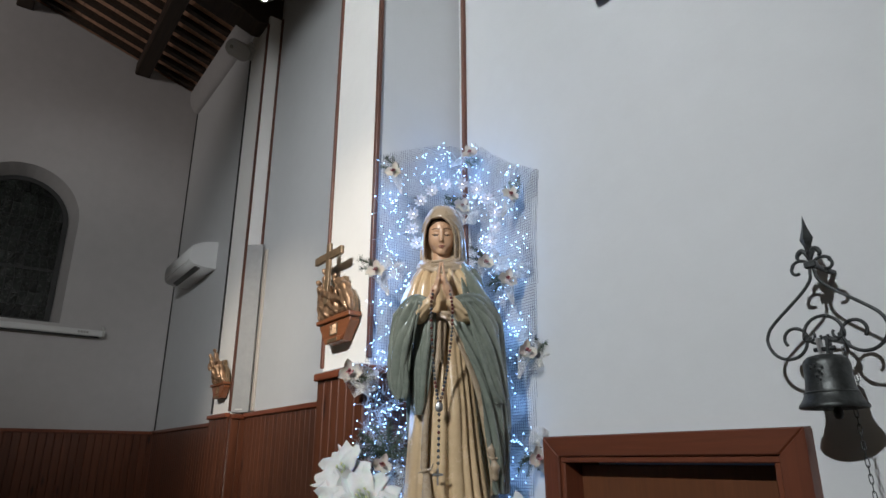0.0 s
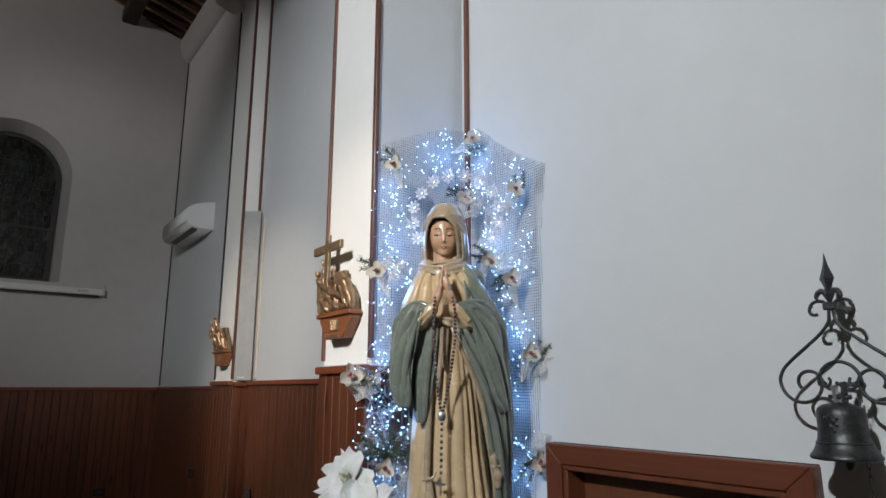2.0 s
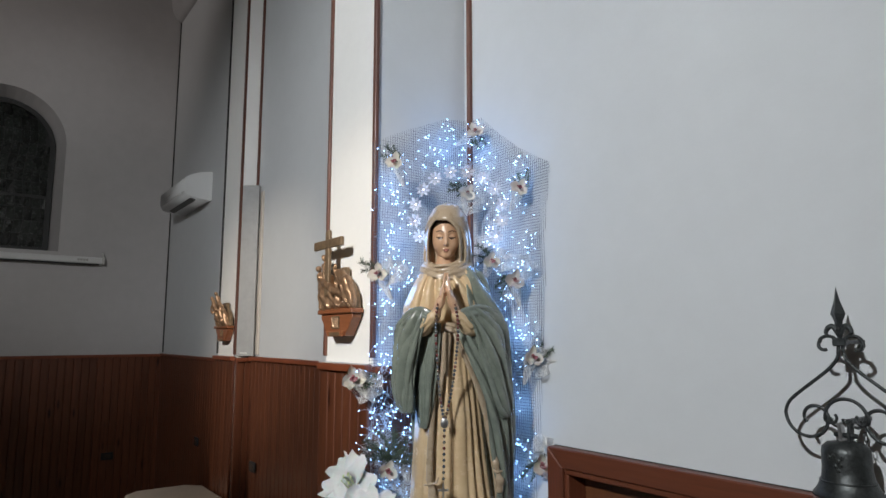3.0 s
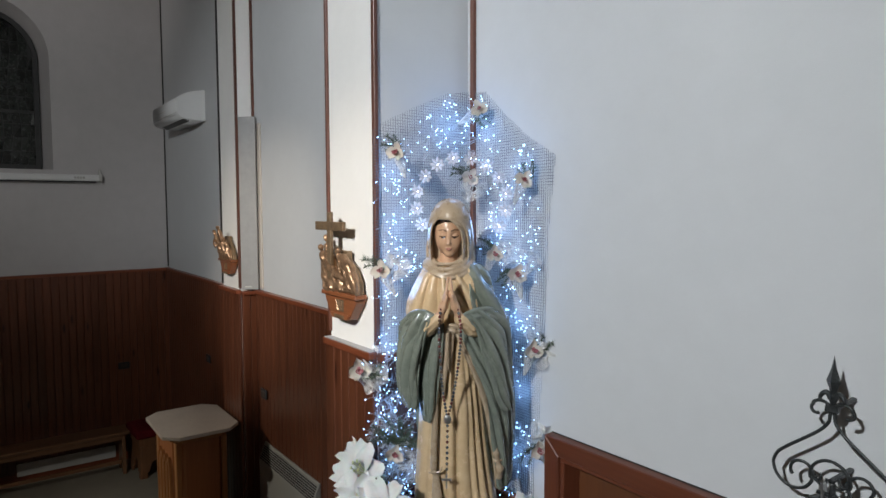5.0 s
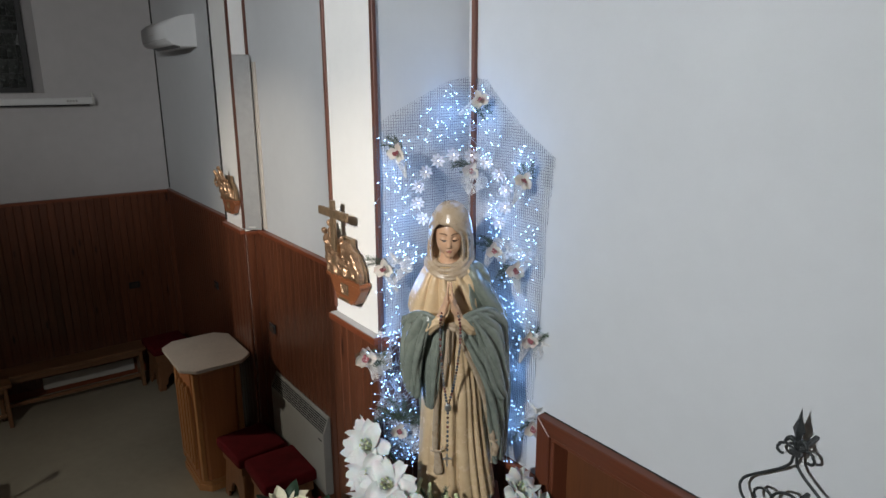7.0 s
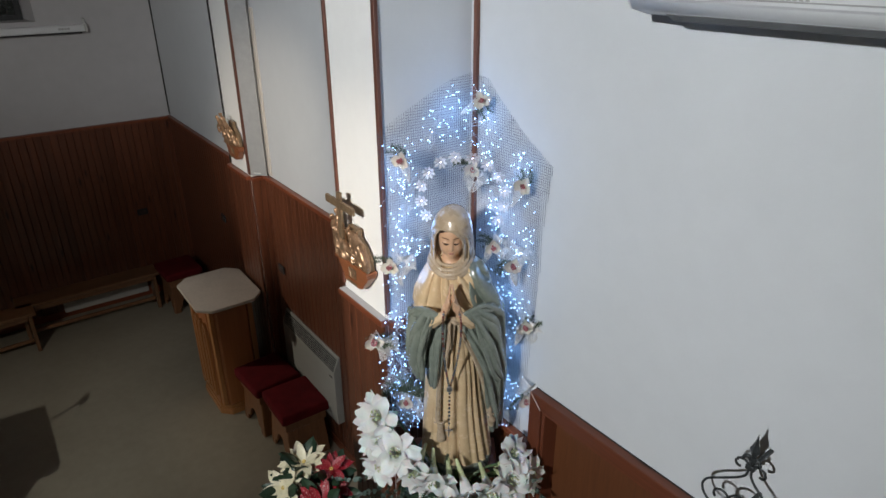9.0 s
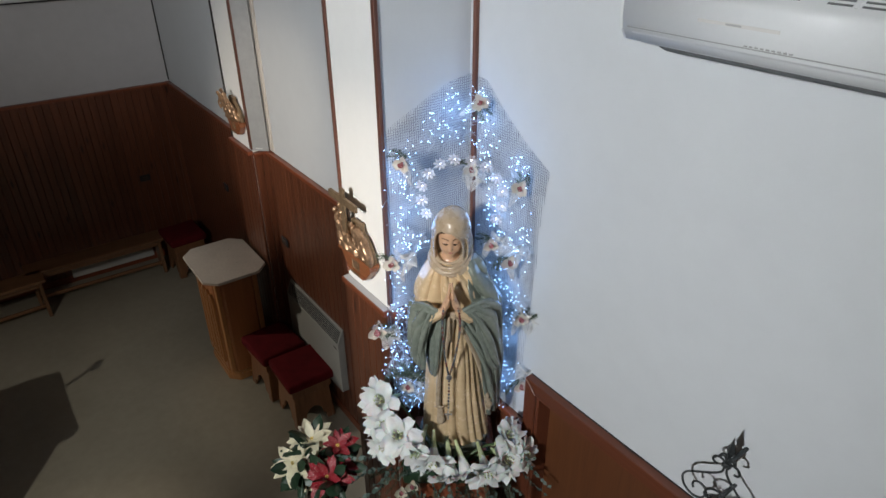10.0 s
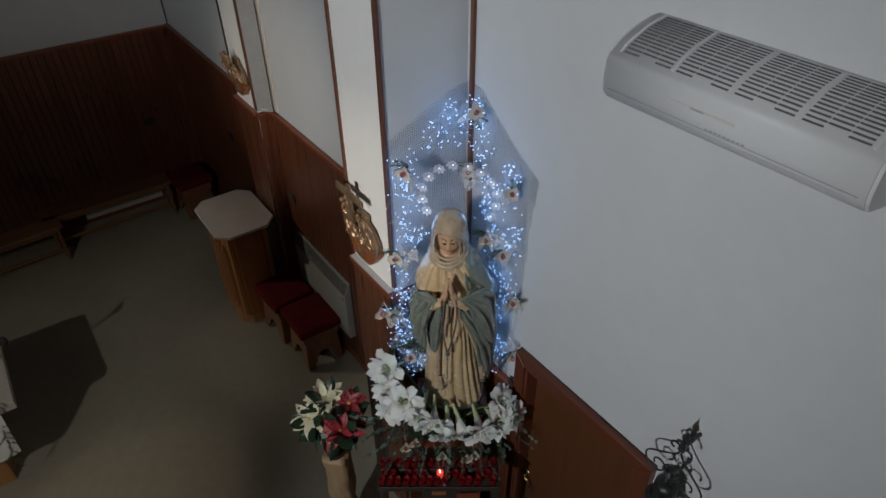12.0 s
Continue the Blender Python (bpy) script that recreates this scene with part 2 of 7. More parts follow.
PETAL = mat("white_amaryllis_petal", (0.69, 0.70, 0.68), 0.45, var=0.05, scale=12, fine=90, bump=0.12, bscale=60, sss=0.15)
PETAL_THROAT = mat("pale_green_throat", (0.50, 0.55, 0.30), 0.5, var=0.1)
ORCHID = mat("ivory_orchid_petal", (0.62, 0.575, 0.51), 0.5, var=0.06, scale=20, fine=90, sss=0.1)
ORCHID_GREEN = mat("pale_green_orchid_petal", (0.50, 0.47, 0.36), 0.5, var=0.1, scale=20, fine=90, sss=0.1)
ORCHID_LIP = mat("rose_orchid_lip", (0.33, 0.115, 0.13), 0.5, var=0.2, scale=30)
ANTHER = mat("yellow_anther", (0.65, 0.48, 0.12), 0.7)
RED_BRACT = speckled("crimson_bract", (0.30, 0.010, 0.020), (0.70, 0.50, 0.46), 260)
CREAM_BRACT = mat("cream_bract", (0.72, 0.66, 0.46), 0.5, var=0.1, scale=14, fine=60)
LEAF = mat("dark_green_leaf", (0.020, 0.045, 0.022), 0.4, var=0.3, scale=14, fine=70, bump=0.2, bscale=60)
GREY_LEAF = mat("frosted_grey_green_leaf", (0.085, 0.115, 0.085), 0.55, var=0.25, scale=22, fine=70, bump=0.25, bscale=60, random_tint=0.25)
FIR = mat("fir_needles", (0.085, 0.112, 0.072), 0.5, var=0.35, scale=40, fine=100, random_tint=0.25)
EUCALYPTUS = mat("blue_green_eucalyptus", (0.10, 0.145, 0.12), 0.55, var=0.2, scale=20, fine=60, random_tint=0.2)
STEM = mat("green_stem", (0.06, 0.10, 0.035), 0.5, var=0.2)
TULLE = mat("glitter_tulle", (0.72, 0.70, 0.66), 0.3, 0.1, var=0.3, scale=60, fine=300)
CANDLE_RED = mat("red_votive_plastic", (0.16, 0.003, 0.005), 0.35, var=0.1, spec=0.3)
CANDLE_LIT = mat("lit_red_votive", (0.6, 0.02, 0.02), 0.3, emit=(1.0, 0.10, 0.05), power=1.0)
RACK = mat("dark_brown_metal", (0.055, 0.04, 0.032), 0.5, 0.3, var=0.2)
BURL = wood("carved_pale_wood", (0.50, 0.35, 0.20), (0.30, 0.17, 0.085), 0.5, 0.1, "z", grain=0.6)
CLOTH = mat("white_linen", (0.78, 0.77, 0.76), 0.8, var=0.03, scale=8, fine=200, bump=0.15, bscale=300)
GLASS_DARK = mat("dark_stained_glass", (0.016, 0.02, 0.017), 0.25, var=0.5, scale=9, fine=30, random_tint=0.5)
LEAD = mat("lead_came", (0.035, 0.036, 0.036), 0.55, 0.4)
STEEL = mat("brushed_steel", (0.5, 0.5, 0.5), 0.35, 0.9)
LAMP_GLASS = mat("lit_lamp_glass", (1, 1, 1), 0.3, emit=(1.0, 0.92, 0.8), power=12)


# ---- mesh helpers ----
def part(name, bm, material, parent=None, label="", smooth=False):
    me = bpy.data.meshes.new(name)
    if isinstance(bm, tuple):
        me.from_pydata(bm[0], [], bm[1])
    else:
        bm.to_mesh(me)
        bm.free()
    for m in material if isinstance(material, (list, tuple)) else [material]:
        me.materials.append(m)
    if smooth:
        me.polygons.foreach_set("use_smooth", [True] * len(me.polygons))
    ob = new(name, me)
    if parent:
        ob.parent = parent
    return tagged(ob, label)


def again(ob, m, parent=None):
    """Another object on the same mesh."""
    o = new(ob.name.split(".")[0], ob.data)
    o.parent = parent or ob.parent
    o.matrix_local = m
    return o


def thing(name, label, category, m=None, group="", kind=""):
    ob = new(name)
    ob.empty_display_size = 0.1
    if m is not None:
        ob.matrix_world = m
    return tagged(ob, label, category, group, kind)


def box(x0, x1, y0, y1, z0, z1, bev=0.0, seg=1, bm=None):
    bm2 = bmesh.new()
    bmesh.ops.create_cube(bm2, size=1)
    for v in bm2.verts:
        v.co = ((x0 + x1) / 2 + v.co.x * (x1 - x0), (y0 + y1) / 2 + v.co.y * (y1 - y0), (z0 + z1) / 2 + v.co.z * (z1 - z0))
    if bev:
        bmesh.ops.bevel(bm2, geom=bm2.edges[:], offset=bev, segments=seg, profile=0.6, affect="EDGES")
    if bm is None:
        return bm2
    return merge(bm, bm2)


def merge(bm, other, m=None):
    me = bpy.data.meshes.new("tmp")
    other.to_mesh(me)
    other.free()
    if m is not None:
        me.transform(m)
    bm.from_mesh(me)
    bpy.data.meshes.remove(me)
    return bm


def moved(bm, m):
    bmesh.ops.transform(bm, matrix=m, verts=bm.verts)
    return bm


def prism(points, lo, hi, axis="y", bev=0.0):
    """A flat outline, pushed from lo to hi along an axis."""
    bm = bmesh.new()
    put = {"x": lambda a, b, c: (c, a, b), "y": lambda a, b, c: (a, c, b), "z": lambda a, b, c: (a, b, c)}[axis]
    vs = [bm.verts.new(put(a, b, lo)) for a, b in points]
    f = bm.faces.new(vs)
    r = bmesh.ops.extrude_face_region(bm, geom=[f])
    d = Vector(put(0, 0, hi - lo))
    bmesh.ops.translate(bm, vec=d, verts=[v for v in r["geom"] if isinstance(v, bmesh.types.BMVert)])
    bmesh.ops.recalc_face_normals(bm, faces=bm.faces)
    if bev:
        bmesh.ops.bevel(bm, geom=bm.edges[:], offset=bev, segments=1, affect="EDGES", clamp_overlap=True)
    return bm


def lathe(profile, seg=24, bm=None):
    """Profile of (radius, height) turned about z."""
    bm = bm or bmesh.new()
    rings = []
    for r, z in profile:
        if r < 1e-5:
            rings.append([bm.verts.new((0, 0, z))])
        else:
            rings.append([bm.verts.new((r * math.cos(2 * math.pi * k / seg), r * math.sin(2 * math.pi * k / seg), z)) for k in range(seg)])
    for a, b in zip(rings, rings[1:]):
        for k in range(seg):
            j = (k + 1) % seg
            if len(a) == 1 and len(b) > 1:
                bm.faces.new((a[0], b[k], b[j]))
            elif len(b) == 1 and len(a) > 1:
                bm.faces.new((a[k], a[j], b[0]))
            elif len(a) > 1:
                bm.faces.new((a[k], a[j], b[j], b[k]))
    bmesh.ops.recalc_face_normals(bm, faces=bm.faces)
    return bm


def tube(points, radius, seg=8, bm=None, closed=False, flat=1.0):
    """A round bar along points; radius may be a list. flat squeezes it in its second direction."""
    bm = bm or bmesh.new()
    pts = [Vector(p) for p in points]
    n = len(pts)
    rad = radius if isinstance(radius, (list, tuple)) else [radius] * n
    rings, up = [], None
    for i, p in enumerate(pts):
        a = pts[(i - 1) % n] if closed else pts[max(i - 1, 0)]
        b = pts[(i + 1) % n] if closed else pts[min(i + 1, n - 1)]
        t = (b - a).normalized()
        if up is None:
            up = Vector((0, 0, 1)) if abs(t.z) < 0.9 else Vector((1, 0, 0))
        side = t.cross(up).normalized()
        up = side.cross(t).normalized()
        rings.append([bm.verts.new(p + side * (rad[i] * math.cos(2 * math.pi * k / seg)) + up * (rad[i] * flat * math.sin(2 * math.pi * k / seg))) for k in range(seg)])
    pairs = list(zip(rings, rings[1:])) + ([(rings[-1], rings[0])] if closed else [])
    for a, b in pairs:
        for k in range(seg):
            j = (k + 1) % seg
            bm.faces.new((a[k], a[j], b[j], b[k]))
    if not closed:
        bm.faces.new(rings[0][::-1])
        bm.faces.new(rings[-1])
    return bm


def arc(cx, cz, r, a0, a1, n=12, y=0.0, r1=None):
    """Points of an arc or spiral in the x-z plane, degrees."""
    out = []
    for i in range(n + 1):
        k = i / n
        a, q = radians(a0 + (a1 - a0) * k), r + ((r if r1 is None else r1) - r) * k
        out.append((cx + q * math.cos(a), y, cz + q * math.sin(a)))
    return out


def bez(p, n=10):
    """Smooth curve through points."""
    pts = [Vector(q) for q in p]
    out = []
    for i in range(len(pts) - 1):
        a, b, c, d = pts[max(i - 1, 0)], pts[i], pts[i + 1], pts[min(i + 2, len(pts) - 1)]
        for k in range(n):
            t = k / n
            out.append(0.5 * ((2 * b) + (c - a) * t + (2 * a - 5 * b + 4 * c - d) * t * t + (3 * b - a - 3 * c + d) * t ** 3))
    out.append(pts[-1])
    return out


def ball(r, u=10, v=7, squash=(1, 1, 1)):
    bm = bmesh.new()
    bmesh.ops.create_uvsphere(bm, u_segments=u, v_segments=v, radius=r)
    bmesh.ops.scale(bm, vec=squash, verts=bm.verts)
    return bm


def structure(name, bm, material, label, category, smooth=False):
    return tagged(part(name, bm, material, smooth=smooth), label, category, kind="structure")

# ---- the setting ----
WY, WX = 1.92, -8.27               # long wall and back wall
LY = 1.88                          # the stretch of it beyond the near pilaster stands a little forward
P1X0, P1X1, P1Y = -2.915, -2.462, 1.40   # near pilaster
P2X0, P2X1, P2Y = -5.73, -5.26, 1.745  # far pilaster
EAVE, SLOPE, RIDGE = 6.69, 0.30, -4.0
TOP = 7.0


def roof_z(y):
    return EAVE + SLOPE * (WY - y) if y > RIDGE else EAVE + SLOPE * (WY - RIDGE) - SLOPE * (RIDGE - y)


structure("floor", box(WX - 0.3, 6.3, -10.3, WY + 0.3, -0.2, 0.0), FLOOR, "smooth greenish grey stone floor with faint stains", "floor")

# long wall with the door opening
DX0, DX1, DZ = -1.825, -0.955, 1.958
north = bmesh.new()
for a, b, c, d in ((WX - 0.3, DX0, 0, TOP), (DX1, 6.3, 0, TOP), (DX0, DX1, DZ, TOP)):
    box(a, b, WY, WY + 0.3, c, d, bm=north)
box(WX - 0.3, P1X0 + 0.2, LY, WY - 0.002, 0, TOP, bm=north)
structure("wall_north", north, WALL, "light grey painted plaster wall", "wall")

# back wall with an arched window opening
WINY, WINR, WINS, WINB = 0.11, 0.605, 4.60, 3.40
west = bmesh.new()
def gable(y0, y1, z0):
    return [(y0, z0), (y1, z0)] + [(y, roof_z(y) + 0.02) for y in (y1, *( [RIDGE] if y0 < RIDGE < y1 else []), y0)]
for pts in (gable(WINY + WINR, WY, 0), gable(-10.0, WINY - WINR, 0), [(WINY - WINR, 0), (WINY + WINR, 0), (WINY + WINR, WINB), (WINY - WINR, WINB)]):
    merge(west, prism(pts, WX - 0.35, WX, "x"))
steps = 24
top = [(WINY + WINR * math.cos(math.pi * k / steps), WINS + WINR * math.sin(math.pi * k / steps)) for k in range(steps + 1)]
for (ya, za), (yb, zb) in zip(top, top[1:]):
    merge(west, prism([(ya, za), (ya, roof_z(ya) + 0.02), (yb, roof_z(yb) + 0.02), (yb, zb)], WX - 0.35, WX, "x"))
bmesh.ops.remove_doubles(west, verts=west.verts, dist=0.0005)
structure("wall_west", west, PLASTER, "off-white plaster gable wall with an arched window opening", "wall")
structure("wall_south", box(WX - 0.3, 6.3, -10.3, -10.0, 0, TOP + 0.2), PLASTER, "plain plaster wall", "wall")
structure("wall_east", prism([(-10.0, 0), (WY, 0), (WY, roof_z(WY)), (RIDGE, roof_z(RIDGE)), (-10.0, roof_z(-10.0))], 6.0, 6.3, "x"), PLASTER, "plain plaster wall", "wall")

# roof: terracotta tiles on dark rafters and purlins
roof = bmesh.new()
for side in (1, -1):
    y_low = WY + 0.3 if side == 1 else 2 * RIDGE - WY - 0.3
    def ry(s, side=side):
        return y_low - side * s
    length = abs(y_low - RIDGE)
    # boards of tiles between rafters
    x = WX - 0.3
    while x < 6.3:
        s = 0.0
        step = 0.32 if (side == 1 and x < -4.0) else length
        while s < length - 0.01:
            e = min(s + step - 0.006, length)
            ya, yb = ry(s), ry(e)
            za, zb = roof_z(ya), roof_z(yb)
            lift = 0.10 + 0.006 * random.random()
            merge(roof, prism([(ya, za + lift), (yb, zb + lift), (yb, zb + lift + 0.03), (ya, za + lift + 0.03)], x, x + 0.235, "x"))
            s += step
        x += 0.24
for f in roof.faces:
    f.material_index = 1
for side in (1, -1):
    y_low = WY + 0.3 if side == 1 else 2 * RIDGE - WY - 0.3
    x = WX + 0.02
    while x < 6.2:
        ya, yb = y_low, RIDGE
        merge(roof, prism([(ya, roof_z(ya) + 0.035), (yb, roof_z(yb) + 0.035), (yb, roof_z(yb) + 0.1), (ya, roof_z(ya) + 0.1)], x, x + 0.075, "x"))
        x += 0.24
for y in (1.12, -0.28, -1.7, -3.1, -5.0, -6.5, -8.0):
    z = roof_z(y)
    merge(roof, box(WX - 0.1, 6.1, y - 0.09, y + 0.09, z - 0.17, z + 0.0, 0.015))
box(WX - 0.4, 6.4, -10.4, WY + 0.4, EAVE + SLOPE * 6.4, EAVE + SLOPE * 6.4 + 0.05, bm=roof)
tagged(part("ceiling", roof, [ROOF_BEAM, ROOF_TILE]), "pitched roof of dark timber rafters with terracotta tiles", "ceiling", kind="structure")

# truss beam over the far pilaster
truss = prism([(WY, 6.05), (WY - 0.25, 6.0), (RIDGE, roof_z(RIDGE) - 0.55), (RIDGE, roof_z(RIDGE) - 0.2), (WY, roof_z(WY) - 0.2)], -5.56, -5.30, "x", 0.012)
structure("roof_truss", truss, ROOF_BEAM, "dark timber principal rafter resting on the pilaster", "beam")

# half-round cornice at the head of the long wall
cor = []
for k in range(9):
    a = radians(180 + 90 * k / 8)
    cor.append((LY + 0.13 * math.cos(a), 6.70 + 0.25 * math.sin(a)))
cor += [(LY, 6.74), (LY - 0.13, 6.74)]
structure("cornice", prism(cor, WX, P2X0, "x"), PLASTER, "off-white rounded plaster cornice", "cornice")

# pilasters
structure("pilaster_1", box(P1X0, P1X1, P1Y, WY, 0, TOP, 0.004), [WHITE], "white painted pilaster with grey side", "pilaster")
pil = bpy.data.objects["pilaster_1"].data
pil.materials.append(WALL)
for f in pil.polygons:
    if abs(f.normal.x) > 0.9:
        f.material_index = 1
# unseen hood and flap, added to cut off the flood's light
hood = thing("floodlight", "unseen black hood and flap on a stand, added to cut the flood", "lamp", pose(*FLOOD))
part("hood", box(-0.95, 0.60, -0.30, 0.90, 0.026, 0.041, 0.004), DARK_SLOT, hood)
# flap added to keep the flood off the stools and convector
part("barn_door", prism([(-0.360, 0.475), (-0.480, 0.375), (-0.488, 0.383), (-0.368, 0.483)], -0.62, -0.285, "z"), DARK_SLOT, hood)
part("stand", tube([(0, -0.2, -FLOOD[2]), (0, -0.2, 0.08)], 0.03, 10), DARK_SLOT, hood)
part("foot", lathe([(0, 0.03), (0.25, 0.02), (0.26, 0), (0, 0)], 24), DARK_SLOT, hood).matrix_local = pose(0, -0.2, -FLOOD[2])
part("reflector", prism([(-0.16, -0.12), (0.16, -0.12), (0.2, 0.07), (-0.2, 0.07)], -0.14, -0.10, "y"), DARK_SLOT, hood)
structure("pilaster_2", box(P2X0, P2X1, P2Y, WY, 0, 6.1, 0.004), WHITE, "white painted pilaster", "pilaster")


def strip(name, x, y, z0, z1, wx, wy, material, label):
    structure(name, box(x - wx / 2, x + wx / 2, y - wy / 2, y + wy / 2, z0, z1, 0.002), material, label, "trim")


strip("trim_1", P1X0 + 0.005, P1Y - 0.006, 2.36, TOP, 0.022, 0.014, STRIP, "brown wooden corner strip")
strip("trim_2", P1X1 - 0.002, P1Y + 0.002, 2.36, TOP, 0.026, 0.020, STRIP, "brown wooden corner strip")
strip("trim_4", -2.412, WY - 0.012, 1.68, TOP, 0.022, 0.022, STRIP, "brown wooden strip in the wall corner")
strip("trim_5", P2X0 + 0.006, P2Y - 0.006, 2.31, 6.0, 0.018, 0.014, BLACK_STRIP, "thin dark corner strip")
strip("trim_6", P2X1 - 0.012, P2Y - 0.006, 2.31, 6.0, 0.034, 0.016, STRIP, "brown wooden corner strip")
strip("trim_7", P2X1 + 0.010, LY - 0.010, 2.31, 6.1, 0.020, 0.020, STRIP, "brown wooden strip in the wall corner")
strip("trim_8", WX + 0.007, LY - 0.007, 2.27, 6.45, 0.014, 0.014, BLACK_STRIP, "dark strip in the wall corner")

# door with its frame
fr = thing("door_1", "closed red-brown wooden door in a broad moulded frame", "door", kind="structure")
FX0, FX1, FZ = -1.894, -0.886, 2.02
IX0, IX1, IZ = DX0 + 0.012, DX1 - 0.012, DZ - 0.012
for pts in ([(FX0, 0), (IX0, 0), (IX0, IZ), (FX0, FZ)], [(IX1, 0), (FX1, 0), (FX1, FZ), (IX1, IZ)]):
    part("side_architrave", prism(pts, WY - 0.05, WY + 0.02, "y", 0.004), DOOR, fr)
part("head_architrave", prism([(FX0, FZ), (IX0, IZ), (IX1, IZ), (FX1, FZ)], WY - 0.05, WY + 0.02, "y", 0.004), DOOR_HEAD, fr)
# black strip laid on the frame's top in place of the gap's shadow
part("shadow_gap", box(FX0 + 0.002, FX1 - 0.002, WY - 0.008, WY, FZ + 0.0005, FZ + 0.0022), BLACK_STRIP, fr, "black strip for the shadowed gap along the frame's top")
bead = bmesh.new()
for a, b, c, d in ((DX0 + 0.012, DX0 + 0.034, 0, DZ - 0.034), (DX1 - 0.034, DX1 - 0.012, 0, DZ - 0.034), (DX0 + 0.012, DX1 - 0.012, DZ - 0.034, DZ - 0.012)):
    box(a, b, WY - 0.040, WY + 0.16, c, d, 0.004, bm=bead)
part("door_jamb", bead, DOOR, fr)
part("door_leaf", box(DX0 + 0.036, DX1 - 0.036, WY + 0.050, WY + 0.090, 0.01, DZ - 0.04, 0.004), DOOR_LEAF, fr)
HX, HY, HZ = -1.764, WY + 0.050, 0.835
hd = tube(bez([(HX, HY, HZ), (HX, HY - 0.025, HZ), (HX + 0.007, HY - 0.04, HZ - 0.010), (HX + 0.036, HY - 0.04, HZ - 0.025), (HX + 0.060, HY - 0.038, HZ - 0.070), (HX + 0.078, HY - 0.04, HZ - 0.095)], 5), 0.008, 8)
handle = part("door_handle", hd, BRASS, fr, "curved brass lever handle", smooth=True)
part("rose", moved(lathe([(0, 0), (0.022, 0), (0.022, 0.006), (0.015, 0.010), (0, 0.010)], 16), pose(HX, HY, HZ, 90)), BRASS, handle, smooth=True)

# arched window in the back wall
win = thing("window_1", "dark arched stained glass window in a splayed plaster reveal", "window", pose(WX - 0.24, WINY, 0), kind="structure")
def arch_pts(r, base, n=20):
    return [(r, base)] + [(r * math.cos(math.pi * k / n), WINS + r * math.sin(math.pi * k / n)) for k in range(n + 1)] + [(-r, base)]
def reveal():
    bm = bmesh.new()
    big, low = arch_pts(WINR, WINB - 0.001), arch_pts(WINR - 0.085, WINB + 0.01)
    front = [bm.verts.new((0.238, a, b)) for a, b in big]
    deep = [bm.verts.new((-0.02, a, b)) for a, b in low]
    n = len(big)
    for i in range(n):
        j = (i + 1) % n
        bm.faces.new((front[i], front[j], deep[j], deep[i]))
    bmesh.ops.recalc_face_normals(bm, faces=bm.faces)
    return bm
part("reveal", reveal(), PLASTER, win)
WINR -= 0.085
rim = bmesh.new()
outer, inner = arch_pts(WINR - 0.002, WINB), arch_pts(WINR - 0.055, WINB + 0.055)
for (a, b), (c, d) in zip(zip(outer, outer[1:]), zip(inner, inner[1:])):
    merge(rim, prism([a, b, d, c], -0.03, 0.03, "x"))
merge(rim, prism([outer[0], outer[-1], inner[-1], inner[0]], -0.03, 0.03, "x"))
part("window_frame", rim, LEAD, win)
part("crossbar", box(-0.02, 0.02, -WINR + 0.056, WINR - 0.056, 4.02, 4.045), LEAD, win)
# panes: rays round the middle and a border of small quarries
rng = random.Random(4)
rings = [0.0, 0.14, 0.30, 0.44, 0.575]
def clip_in(y, z):
    r = WINR - 0.058
    if z > WINS:
        d = math.hypot(y, z - WINS)
        return (y * min(1, r / max(d, 1e-6)), WINS + (z - WINS) * min(1, r / max(d, 1e-6)))
    return (max(-r, min(r, y)), max(WINB + 0.058, z))
for k in range(-6, 6):
    for j in range(12):
        y0, y1 = -0.486 + 0.081 * (k + 6), -0.486 + 0.081 * (k + 7)
        z0, z1 = WINB + 0.058 + 0.148 * j, WINB + 0.058 + 0.148 * (j + 1)
        q = [clip_in(a + 0.02 * math.sin(7 * b), b) for a, b in ((y0 + 0.004, z0 + 0.004), (y1 - 0.004, z0 + 0.004), (y1 - 0.004, z1 - 0.004), (y0 + 0.004, z1 - 0.004))]
        area = abs(sum(q[i][0] * q[(i + 1) % 4][1] - q[(i + 1) % 4][0] * q[i][1] for i in range(4))) / 2
        if area < 0.004:
            continue
        lean = rng.uniform(-0.004, 0.004)
        vs = [(0.008 + lean * (i % 2), a, b) for i, (a, b) in enumerate(q)] + [(0.0, a, b) for a, b in q]
        part("pane", (vs, [(0, 1, 2, 3), (7, 6, 5, 4), (0, 4, 5, 1), (1, 5, 6, 2), (2, 6, 7, 3), (3, 7, 4, 0)]), GLASS_DARK, win)
part("lead_came", box(-0.012, -0.002, -0.48, 0.48, WINB + 0.05, WINS + 0.25), LEAD, win)
part("outer_board", prism(arch_pts(WINR + 0.085, WINB - 0.0), -0.1, -0.08, "x"), DARK_SLOT, win)

